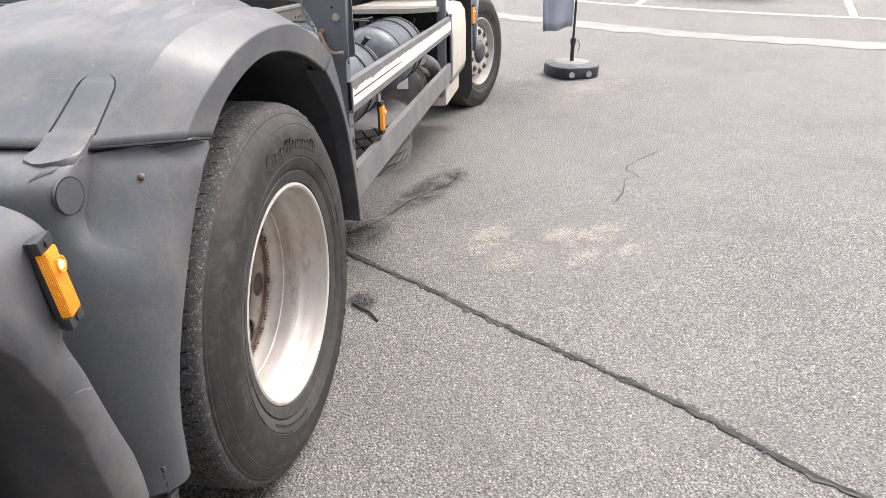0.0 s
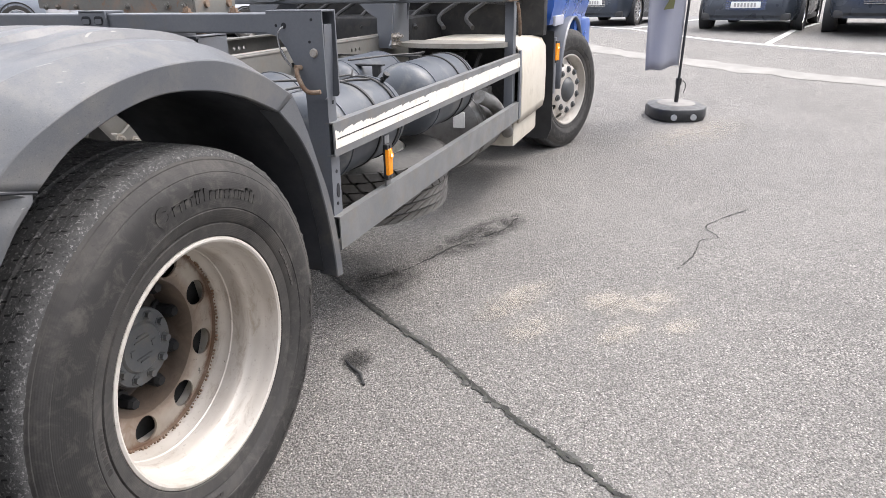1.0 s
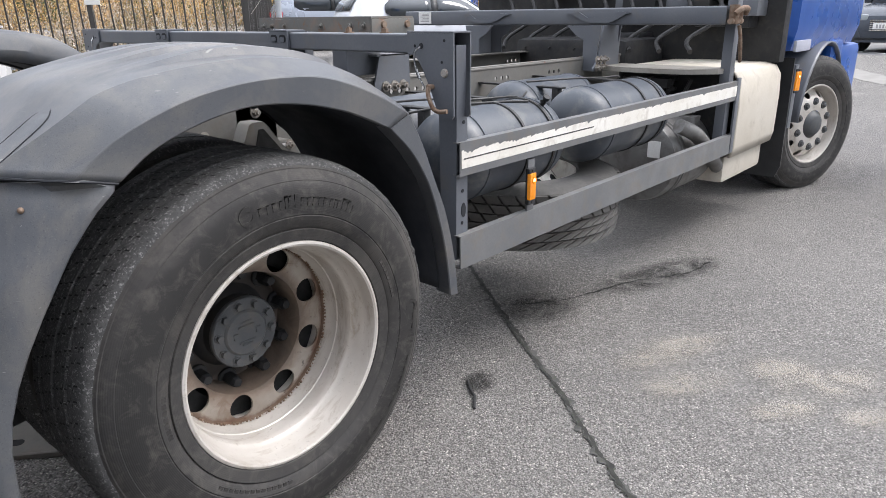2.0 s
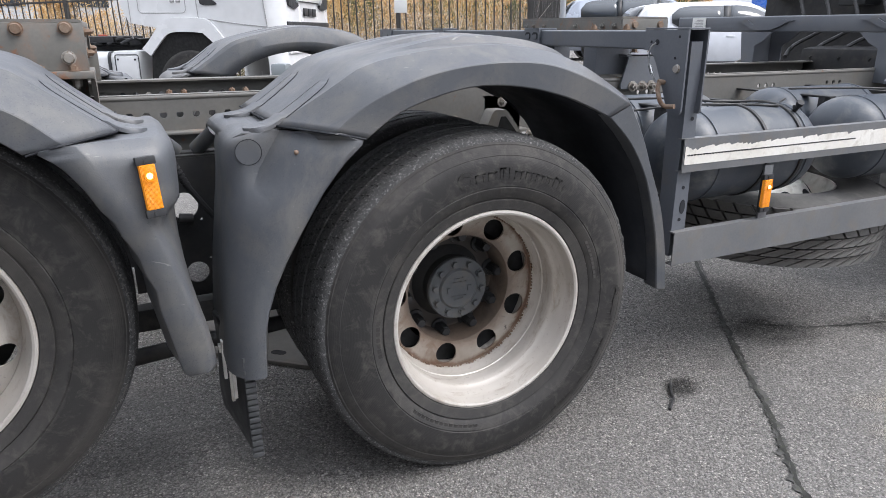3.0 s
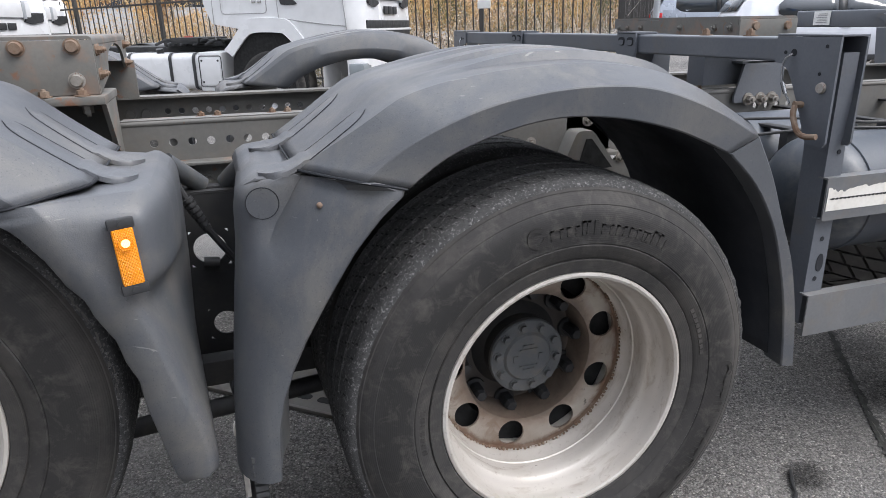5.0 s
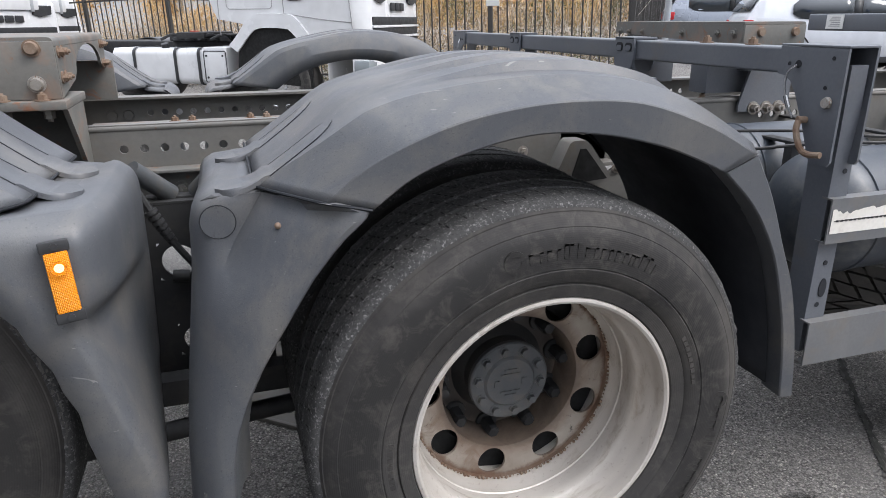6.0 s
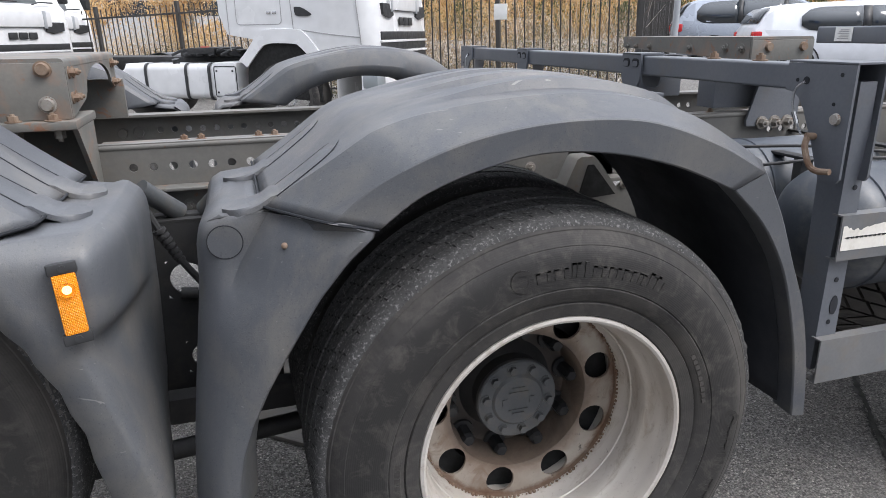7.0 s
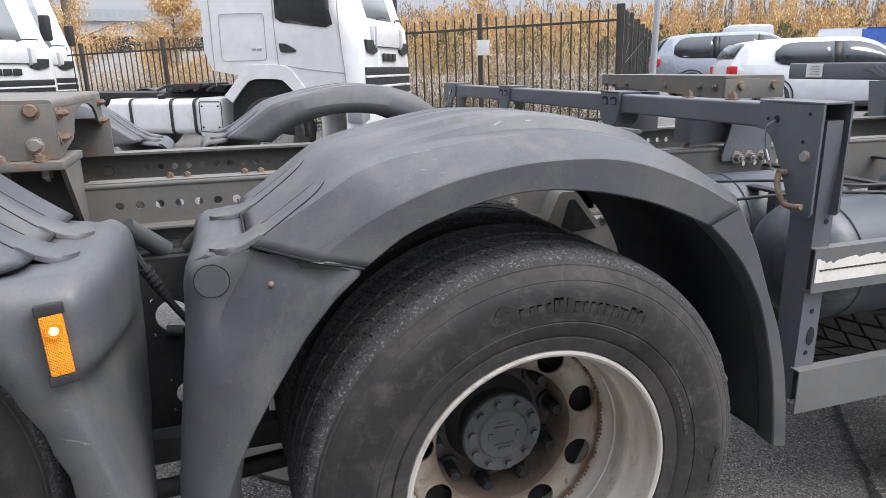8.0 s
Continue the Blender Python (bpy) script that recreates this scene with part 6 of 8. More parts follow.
for s in (False, True):
    tab = bmesh.new()
    extrude_outline(tab, [(0.42, 1.312), (0.46, 1.300), (0.52, 1.268), (0.56, 1.256), (0.68, 1.256), (0.74, 1.272), (0.80, 1.302), (0.85, 1.312), (0.76, 1.318), (0.70, 1.285), (0.55, 1.285), (0.50, 1.318)], B2X - 0.064, B2X - 0.052, "yz")
    part("saddle", flip(tab, s), "frame", front_beam, "bent saddle plate on the beam")
    br = bmesh.new()
    for xx in (B2X - 0.16, B2X + 0.09):
        extrude_outline(br, [(0.55, 1.243), (0.78, 1.243), (0.72, 1.19), (0.664, 1.16), (0.664, 0.985), (0.575, 0.985), (0.575, 1.06)], xx, xx + 0.010, "yz")
    extrude_outline(br, [(B2X - 0.20, 1.0), (B2X - 0.15, 1.05), (B2X - 0.10, 1.243), (B2X + 0.12, 1.243), (B2X + 0.11, 1.10), (B2X + 0.10, 0.985), (B2X - 0.20, 0.985)], 0.565, 0.575)
    part("frame_bracket", flip(br, s), "frame", truck, "blue-grey bracket plates bolted to the rail")
    for dx in (-0.16, -0.115, -0.07):
        for z in (1.005, 1.05):
            part("bracket_bolt", flip(hexagon(bmesh.new(), (B2X + dx, 0.565, z), (0, -1, 0), 0.015, 0.026), s), "bolt", truck)
lock = bmesh.new()
tube(lock, [(B2X - 0.06, -0.17, 1.30), (B2X - 0.03, -0.19, 1.325), (B2X + 0.06, -0.19, 1.325), (B2X + 0.10, -0.17, 1.30)], 0.014, 10)
rod(lock, (B2X - 0.07, -0.15, 1.262), (B2X + 0.10, -0.15, 1.262), 0.016, 12)
rod(lock, (B2X - 0.02, -0.15, 1.25), (B2X - 0.02, -0.15, 1.345), 0.026, 16)
rod(lock, (B2X + 0.06, -0.15, 1.25), (B2X + 0.06, -0.15, 1.335), 0.020, 16)
tube(lock, [(B2X + 0.02, -0.17, 1.24), (B2X + 0.03, -0.18, 1.18), (B2X + 0.06, -0.18, 1.10), (B2X + 0.10, -0.17, 1.05)], 0.010, 10)
part("twist_lock", lock, "rust_bolt", front_beam, "rusty lock with a bent lever")
part("paper_label", boxed(B2X - 0.057, B2X - 0.052, 1.98, 2.10, 1.255, 1.335), "paper", front_beam, "worn white paper label with grey print")
bars = bmesh.new()
for k in range(6):
    box(bars, B2X - 0.0585, B2X - 0.0572, 2.0, 2.08 - 0.01 * (k % 3), 1.268 + 0.010 * k, 1.272 + 0.010 * k)
part("label_print", bars, "print", front_beam)

# cross carrier of the middle, seen over the rail
mid_carrier = swap_carrier("mid_carrier", 0.945, 1.178, 0.500, 1.225, 1.236, 1.307, "rust-streaked grey cross carrier", False)
for y in (0.545, 0.62, 0.80, 1.04, 1.13, 1.19):
    part("carrier_bolt", hexagon(bmesh.new(), (0.945, y, 1.272), (-1, 0, 0), 0.0085 if y > 0.7 else 0.0105, 0.010), "chassis_rust", mid_carrier)
for x in (1.005, 1.135):
    part("carrier_bolt", rod(bmesh.new(), (x, 0.498, 1.277), (x, 0.488, 1.277), 0.0145, 16, 0.012), "rust_bolt", mid_carrier)
for yy in (0.72, 1.17):
    low = bmesh.new()
    box(low, 0.98, 1.17, yy - 0.03, yy + 0.06, 1.074, 1.236, 0.004)
    part("carrier_leg", low, "frame", truck)


# ---- surface details of the yard ----
def ground_strip(name, points, width, material, label, category, lift=0.004, jag=0.3, seed=1, steps=10):
    """A thin irregular strip on the ground along points."""
    random.seed(seed)
    path = spline([(x, y) for x, y in points], steps)
    bm = bmesh.new()
    a, b = [], []
    w = width / 2
    s = 0.0
    for i, p in enumerate(path):
        d = (path[min(i + 1, len(path) - 1)] - path[max(i - 1, 0)]).normalized()
        nrm = Vector((-d.y, d.x))
        w = 0.5 * w + 0.5 * width * max(0.12, 1 + 1.6 * jag * random.uniform(-1, 1)) / 2
        s = 0.72 * s + width * jag * random.uniform(-0.55, 0.55)
        for lst, k in ((a, w + s), (b, -w + s)):
            q = p + nrm * k
            lst.append((q.x, q.y, ground_z(q.x, q.y) + lift))
    loft(bm, [a, b])
    return solo(name, bm, material, label, category, kind="structure", smooth=0)


def stain_mat(name, colour, density, scale, seed):
    """A worn film on the asphalt: blotchy edge made by noise, clear elsewhere."""
    m = Nodes(name, 0.8, 0.0, 0.3)
    m.colour(m.mix(m.noise(120, 3), colour, tuple(0.6 * v for v in colour)))
    n = m.noise(scale, 7, 0.65, 0.5)
    g = m.node("ShaderNodeTexGradient")
    g.gradient_type = "SPHERICAL"
    m.t.links.new(m.coord.outputs["UV"], g.inputs["Vector"])
    edge = m.ramp(g.outputs["Fac"], (0.0, 0.0), (0.55, 1.0))
    grain = m.ramp(m.noise(150, 2), (0.35, 0.25), (0.6, 1.0))
    a = m.mix(1.0, m.ramp(n, (0.34, 0.0), (0.56, density)), edge, "MULTIPLY")
    a = m.mix(1.0, a, grain, "MULTIPLY")
    m.t.links.new(a, m.bsdf.inputs["Alpha"])
    return m.mat


def stain(x, y, rx, ry, turn, mat, label, seed):
    bm = bmesh.new()
    lay = bm.loops.layers.uv.verify()
    c, s = math.cos(radians(turn)), math.sin(radians(turn))
    n = 8
    vs = {}
    for i in range(n + 1):
        for j in range(n + 1):
            u, v = 2 * i / n - 1, 2 * j / n - 1
            px, py = x + c * u * rx - s * v * ry, y + s * u * rx + c * v * ry
            vs[i, j] = (bm.verts.new((px, py, ground_z(px, py) + 0.0045 + 0.0004 * (seed % 3))), (u, v))
    for i in range(n):
        for j in range(n):
            q = [vs[i, j], vs[i + 1, j], vs[i + 1, j + 1], vs[i, j + 1]]
            f = bm.faces.new([k[0] for k in q])
            for loop, k in zip(f.loops, q):
                loop[lay].uv = k[1]
    return solo("stain", bm, mat, label, "stain", kind="structure", smooth=0)


dark_film = stain_mat("dark_oil_film", (0.035, 0.034, 0.032), 0.85, 9, 1)
pale_film = stain_mat("pale_sand_film", (0.42, 0.385, 0.335), 0.75, 9, 2)
oil_film = stain_mat("dark_oil_spot", (0.03, 0.029, 0.028), 0.9, 2, 3)
MAIN_CRACK = [(2.6, 1.7), (1.86, 0.78), (1.57, 0.41), (1.33, 0.09), (1.12, -0.19), (0.95, -0.42), (0.83, -0.56), (0.645, -0.797), (0.55, -0.94), (0.42, -1.11), (0.30, -1.27), (0.16, -1.43), (-0.01, -1.63), (-0.6, -2.45)]
for k, (width, jag, seed, mat) in enumerate(((0.009, 0.6, 3, "bitumen"), (0.011, 0.8, 14, "bitumen"), (0.021, 0.8, 27, "crack_edge"))):
    wob = random.Random(seed)
    ground_strip("crack", [(x + wob.uniform(-0.006, 0.006), y + wob.uniform(-0.006, 0.006)) for x, y in MAIN_CRACK], width, mat, "dark open crack with crumbled edges across the asphalt", "crack", lift=0.0055 - 0.0006 * k, jag=jag, seed=seed, steps=(24, 30, 46)[k])
ground_strip("crack", [(1.52, 0.22), (1.75, 0.06), (1.98, -0.02), (2.2, -0.10), (2.45, -0.24), (2.7, -0.27)], 0.012, "bitumen", "thin dark crack in the asphalt", "crack", jag=0.9, seed=8)
ground_strip("crack", [(2.15, -1.22), (2.4, -1.30), (2.62, -1.33), (2.70, -1.42), (2.86, -1.36), (3.05, -1.45), (3.3, -1.62)], 0.007, "bitumen", "thin dark crack in the asphalt", "crack", jag=0.95, seed=9)
stain(0.862, -0.092, 0.095, 0.075, 20, oil_film, "round dark oil spot on the asphalt", 1)
stain(1.57, 0.13, 0.24, 0.19, -30, dark_film, "dark oily patch on the asphalt", 2)
stain(2.35, -0.15, 0.55, 0.16, -18, dark_film, "long dark oily patch on the asphalt", 3)
for i, (x, y, rx, ry) in enumerate(((1.64, -0.56, 0.24, 0.10), (1.45, -0.52, 0.20, 0.09), (1.33, -0.68, 0.22, 0.10), (1.69, -1.09, 0.26, 0.13), (1.68, -0.91, 0.16, 0.10), (1.38, -1.02, 0.16, 0.08), (1.52, -1.25, 0.14, 0.07), (5.54, -1.26, 0.95, 0.32))):
    stain(x, y, rx, ry, -35, pale_film, "pale sandy scuff on the asphalt", 5 + i)
sheet = thing("metal_sheet", "flat dirty brown slotted steel sheet lying under the truck", "sheet", pose(-0.52, 0.806, ground_z(0, 0), 0, 0, -41))
part("plate", boxed(-0.42, 0.55, 0.0, 0.75, 0.004, 0.014, 0.002), "sheet_metal", sheet)
part("edge", boxed(-0.42, 0.55, -0.012, 0.002, 0.002, 0.018, 0.003), "sheet_metal", sheet)
# slots are black patches on the sheet, their shade given as colour
for x in (-0.30, -0.02, 0.07):
    slot = bmesh.new()
    extrude_outline(slot, rounded(x - 0.032, x + 0.032, 0.05, 0.085, 0.016, 4), 0.0142, 0.0150, "xy")
    part("slot", slot, "void", sheet)
twig = tube(bmesh.new(), [(0.705, -0.195, 0.006), (0.735, -0.172, 0.009), (0.765, -0.150, 0.008), (0.785, -0.118, 0.009), (0.835, -0.060, 0.006)], 0.0055, 7)
solo("rubber_strip", twig, "hose", "thin black rubber strip lying on the asphalt", "debris")

ground_strip("parking_line", [(17.0, 2.9), (14.9, 0.9), (12.74, -1.0), (11.59, -2.53), (10.68, -4.2), (9.94, -5.99), (9.09, -8.34)], 0.11, "line", "worn white parking line", "road marking", 0.006, 0.05, 11)
for k, (x, y) in enumerate(((14.0, 0.1), (11.72, -2.38), (10.08, -5.46))):
    ground_strip("parking_line", [(x + 0.1, y - 0.02), (x + 2.5, y - 0.75), (x + 5.0, y - 1.45)], 0.11, "line", "worn white parking line", "road marking", 0.0075, 0.05, 12 + k)
ground_strip("gutter", [(12.65, 1.83), (10.86, 0.24), (10.31, -0.48), (9.37, -1.73), (8.9, -2.57), (8.42, -3.63), (7.74, -5.25), (6.95, -7.43)], 0.5, "concrete", "pale concrete gutter strip in the asphalt", "gutter", 0.005, 0.16, 20)
ground_strip("parking_asphalt", [(22, 5.0), (17.6, -0.2), (14.3, -4.0), (11.5, -9.5)], 6.6, "asphalt_dark", "darker asphalt of the parking bays", "asphalt", 0.003, 0.0, 21)


# ---- flag on a base ahead of the truck ----
def beach_flag():
    gx, gy = 6.27, -1.085
    gzv = ground_z(gx, gy)
    base = thing("flag_stand", "grey advertising flag on a black plastic base, standing on the asphalt", "flag", pose(gx, gy, gzv, 0, -2.5, 20) @ Matrix.Scale(1.08, 4))
    b = bmesh.new()
    oct_ = [(0.27, 0.12), (0.22, 0.20), (0.10, 0.26), (-0.10, 0.26), (-0.22, 0.20), (-0.27, 0.12), (-0.27, -0.12), (-0.22, -0.20), (-0.10, -0.26), (0.10, -0.26), (0.22, -0.20), (0.27, -0.12)]
    rows = [[(x * k, y * k, z) for x, y in oct_] for k, z in ((0.97, 0.0), (1.0, 0.02), (1.0, 0.095), (0.97, 0.108), (0.78, 0.122), (0.60, 0.126))]
    loft(b, rows, cap_ends=True, cyclic=True)
    part("base", b, "black_plastic", base, "black water-filled base with dusty top")
    top = lathe(bmesh.new(), [(0.0, 0.134), (0.16, 0.133), (0.175, 0.128), (0.178, 0.124)], 40, axis="z")
    part("top_plate", top, "concrete", base)
    for y in (-0.08, 0.10):
        part("plug", rod(bmesh.new(), (-0.268, y, 0.045), (-0.283, y, 0.045), 0.028, 16), "pole", base)
    pole = bmesh.new()
    rod(pole, (0, 0, 0.13), (0, 0, 0.34), 0.020, 14), rod(pole, (0, 0, 0.30), (0, 0, 0.36), 0.028, 14)
    rod(pole, (0, 0, 0.34), (0.01, -0.02, 2.6), 0.012, 12)
    part("pole", pole, "black_plastic", base)
    cloth = bmesh.new()
    rows = []
    for i in range(26):
        z = 0.47 + 2.1 * i / 25
        w = 0.30 + 0.05 * math.sin(i * 0.12)
        rows.append([(0.012 + 0.03 * math.sin(j * 0.9 + i * 0.25) * (j / 9), 0.015 + w * j / 9, z - 0.05 * j / 9 + 0.01 * math.sin(j)) for j in range(10)])
    loft(cloth, rows)
    part("cloth", cloth, "flag", base, "slack grey flag cloth", smooth=60, solid=0.002)
    mark = bmesh.new()
    extrude_outline(mark, [(0.10, 1.20), (0.22, 1.24), (0.24, 1.18), (0.18, 1.06), (0.13, 1.10)], -0.036, -0.034, "yz")
    part("emblem", mark, "white_tape", base)
    mark = bmesh.new()
    extrude_outline(mark, [(0.13, 1.09), (0.19, 1.05), (0.23, 0.97), (0.14, 0.98)], -0.036, -0.034, "yz")
    part("emblem", mark, "leaf_green", base)
    wire = tube(bmesh.new(), [(-0.02, -0.03, 0.34), (-0.03, -0.06, 0.30), (-0.02, -0.05, 0.22)], 0.003, 6)
    part("cord", wire, "hose", base)


beach_flag()


# ---- cars ----
def car(label, paint_key, m, kind="hatch", length=4.2, width=1.78, height=1.47, plate=False, tail=True):
    """A parked car: body shell, glasshouse, panes, wheels, lamps. Local x runs forward, the origin lies on the ground under its middle."""
    ob = thing("car", label, "car", m)
    L, W, H = length / 2, width / 2, height
    suv = kind == "suv"
    belt = H * (0.60 if suv else 0.62)
    if kind == "saloon":
        roof = [(-0.78, 0.66), (-0.55, 0.86), (-0.30, 0.985), (0.0, 1.0), (0.18, 0.97), (0.46, 0.70)]
    else:
        roof = [(-0.985, 0.66), (-0.88, 0.90), (-0.70, 0.975), (-0.2, 1.0), (0.14, 0.975), (0.48, 0.69)]
    stations = [(-1.0, 0.60, 0.78), (-0.985, 0.66, 0.90), (-0.93, 0.66, 0.97), (-0.7, 0.655, 1.0), (-0.3, 0.64, 1.0), (0.2, 0.635, 1.0), (0.5, 0.625, 0.99), (0.75, 0.57, 0.965), (0.90, 0.52, 0.90), (0.975, 0.46, 0.80), (1.0, 0.36, 0.70)]
    low = 0.20 if not suv else 0.26
    bm = bmesh.new()
    rows = []
    for fx, fz, fw in stations:
        w, top = W * fw, H * fz
        rows.append([(fx * L, -w * 0.93, low), (fx * L, -w * 0.985, low + 0.12), (fx * L, -w, top * 0.62), (fx * L, -w * 0.985, top * 0.84), (fx * L, -w * 0.94, top), (fx * L, -w * 0.5, top + 0.012), (fx * L, w * 0.5, top + 0.012),
                     (fx * L, w * 0.94, top), (fx * L, w * 0.985, top * 0.84), (fx * L, w, top * 0.62), (fx * L, w * 0.985, low + 0.12), (fx * L, w * 0.93, low)])
    loft(bm, rows, cap_ends=True, cyclic=True)
    body = part("body", bm, paint_key, ob, smooth=40)
    bm = bmesh.new()
    rows = []
    pts = spline(roof, 5)
    for p in pts:
        z = H * p.y
        k = (z - belt) / (H - belt)
        w = W * (0.95 - 0.20 * max(0.0, k))
        rows.append([(p.x * L, -W * 0.95, belt - 0.05), (p.x * L, -w - 0.01, max(belt, z - 0.05)), (p.x * L, -w + 0.05, z - 0.008), (p.x * L, -w * 0.5, z + 0.006), (p.x * L, w * 0.5, z + 0.006), (p.x * L, w - 0.05, z - 0.008), (p.x * L, w + 0.01, max(belt, z - 0.05)), (p.x * L, W * 0.95, belt - 0.05)])
    loft(bm, rows, cap_ends=True)
    part("roof", bm, paint_key, ob, smooth=40)

    def top_at(fx):
        for a, b in zip(pts, pts[1:]):
            if a.x <= fx <= b.x:
                return H * (a.y + (b.y - a.y) * (fx - a.x) / (b.x - a.x))
        return H * 0.7
    panes = ((-0.80, -0.40), (-0.36, 0.02), (0.06, 0.36)) if suv else ((-0.62, -0.14), (-0.07, 0.40)) if kind == "hatch" else ((-0.52, -0.16), (-0.12, 0.36))
    for sgn in (-1, 1):
        for a, b in panes:
            bm = bmesh.new()
            lo, hi = [], []
            for i in range(9):
                fx = a + (b - a) * i / 8
                z = max(belt + 0.05, top_at(fx) - 0.085)
                base = belt + 0.03
                if (a, b) == panes[0]:
                    # rounded rear end of the last side pane
                    e = 1 - math.sqrt(max(0.0, 1 - max(0.0, 1 - i / 3.0) ** 2))
                    z, base = z - 0.36 * e * (z - base), base + 0.24 * e * (z - base)
                k = (z - belt) / (H - belt)
                lo.append((fx * L, sgn * (W * 0.953 + 0.004 - W * 0.20 * (base - belt - 0.03) / (H - belt)), base)), hi.append((fx * L, sgn * (W * (0.95 - 0.20 * k) + 0.018), z))
            loft(bm, [lo, hi])
            part("side_window", bm, "glass", ob, smooth=60, solid=0.006)
        for (_, a), (b, _) in zip(panes, panes[1:]):
            z = top_at((a + b) / 2) - 0.085
            k = (z - belt) / (H - belt)
            pillar = loft_part([[(a * L, sgn * (W * 0.953 + 0.002), belt + 0.03), (b * L, sgn * (W * 0.953 + 0.002), belt + 0.03)], [(a * L, sgn * (W * (0.95 - 0.20 * k) + 0.016), z), (b * L, sgn * (W * (0.95 - 0.20 * k) + 0.016), z)]])
            part("door_pillar", pillar, "black_plastic", ob, solid=0.006)
        for fx in (-0.62, 0.62):
            wheel = part("wheel", lathe(bmesh.new(), [(0.20, -0.09), (0.28, -0.10), (0.315, -0.08), (0.325, -0.03), (0.325, 0.06), (0.30, 0.10), (0.2, 0.1)], 36), "sidewall", ob)
            wheel.matrix_basis = pose(fx * L, sgn * (W - 0.10), 0.323 if not suv else 0.35, 0, 0, 0 if sgn < 0 else 180) @ Matrix.Scale(1.0 if not suv else 1.09, 4)
            rim = bmesh.new()
            lathe(rim, [(0.0, -0.085), (0.05, -0.085), (0.055, -0.075)], 20)
            for k in range(10):
                a = math.tau * k / 10
                box(rim, 0.04, 0.20, -0.085, -0.07, -0.016, 0.016, 0.0, Matrix.Rotation(a, 4, "Y"))
            lathe(rim, [(0.19, -0.07), (0.195, -0.092), (0.215, -0.092), (0.22, -0.07)], 36)
            part("rim", rim, "chrome", wheel)
            part("arch", lathe(bmesh.new(), [(0.335, -0.115), (0.36, -0.118), (0.365, -0.10), (0.33, 0.05)], 36), "black_plastic", wheel)
        part("door_handle", boxed(-0.06 * L - 0.10, -0.06 * L + 0.06, sgn * W * 0.99 - 0.012, sgn * W * 0.99 + 0.012, belt - 0.14, belt - 0.11, 0.006), paint_key, ob)
        part("mirror", boxed(0.36 * L, 0.36 * L + 0.16, sgn * (W + 0.06) - 0.07, sgn * (W + 0.06) + 0.07, belt + 0.02, belt + 0.15, 0.03), paint_key, ob)
        lamp = part("headlight", boxed(0.925 * L, 0.99 * L, sgn * W * 0.66 - 0.17, sgn * W * 0.66 + 0.17, H * 0.40, H * 0.485, 0.03), "light_glass", ob)
        part("tail_light", boxed(-1.004 * L, -0.93 * L, sgn * W * 0.83 - 0.12, sgn * W * 0.83 + 0.125, belt - 0.16, belt + 0.03, 0.03), "red_lens", ob)
        part("sill", boxed(-0.45 * L, 0.45 * L, sgn * W * 0.97 - 0.02, sgn * W * 0.97 + 0.02, low - 0.04, low + 0.06, 0.01), "black_plastic", ob)
    wsx = 0.30
    bm = bmesh.new()
    rows = []
    for f in (0.0, 0.33, 0.66, 1.0):
        fx = 0.465 - f * 0.29
        z = top_at(fx) - 0.012 * f
        w = W * (0.86 - 0.16 * f)
        rows.append([(fx * L + 0.02, y * w, z + 0.014) for y in (-1, -0.5, 0.5, 1)])
    loft(bm, rows)
    part("windscreen", bm, "light_glass", ob, smooth=60, solid=0.006)
    bm = bmesh.new()
    rows = []
    for f in (0.0, 0.5, 1.0):
        fx = roof[0][0] + 0.03 + f * 0.10
        rows.append([(fx * L - 0.03, y * W * (0.82 - 0.1 * f), top_at(fx) + 0.012) for y in (-1, 0, 1)])
    loft(bm, rows)
    part("rear_window", bm, "glass", ob, smooth=60, solid=0.006)
    grille = bmesh.new()
    for k in range(6):
        box(grille, 0.975 * L, 1.006 * L, -W * 0.38, W * 0.38, 0.40 * H - 0.035 * k, 0.40 * H - 0.035 * k + 0.014)
    part("grille", grille, "chrome", ob)
    part("grille_back", boxed(0.96 * L, 0.998 * L, -W * 0.40, W * 0.40, 0.40 * H - 0.20, 0.40 * H + 0.03, 0.02), "black_plastic", ob)
    part("bumper", boxed(0.93 * L, 1.0 * L, -W * 0.84, W * 0.84, low, low + 0.13, 0.04), "black_plastic", ob)
    part("rear_bumper", boxed(-1.01 * L, -0.93 * L, -W * 0.88, W * 0.88, low, low + 0.16, 0.04), "black_plastic", ob)
    if plate:
        part("number_plate", boxed(1.004 * L, 1.014 * L, -0.26, 0.26, 0.40 * H - 0.15, 0.40 * H - 0.04, 0.003), "paper", ob)
        bars = bmesh.new()
        for k in range(7):
            box(bars, 1.013 * L, 1.0165 * L, -0.20 + 0.058 * k, -0.165 + 0.058 * k, 0.40 * H - 0.13, 0.40 * H - 0.06)
        part("plate_bars", bars, "print", ob)
    return ob


def on_ground(x, y, heading, dz=0.0):
    return pose(x, y, ground_z(x, y) + dz, 0, 0, heading)


car("dark blue-grey saloon car facing out of its parking bay", "blue_car", on_ground(15.7, -2.6, 167), "saloon", 4.75, 1.86, 1.43, plate=True)
car("small dark car with a white number plate, parked", "blue_car", on_ground(17.0, 0.6, 167), "hatch", 3.9, 1.72, 1.5, plate=True)
car("dark sport utility car parked in a bay", "blue_car", on_ground(14.9, -4.75, 167), "suv", 4.7, 1.9, 1.68)
car("white hatchback car parked beyond the truck", "white_car", on_ground(10.85, 9.1, -28, -0.07), "hatch", 4.2, 1.76, 1.40)
car("silver-grey sport utility car parked beyond the truck", "silver_car", on_ground(12.66, 13.44, -30), "suv", 4.8, 1.93, 1.64)


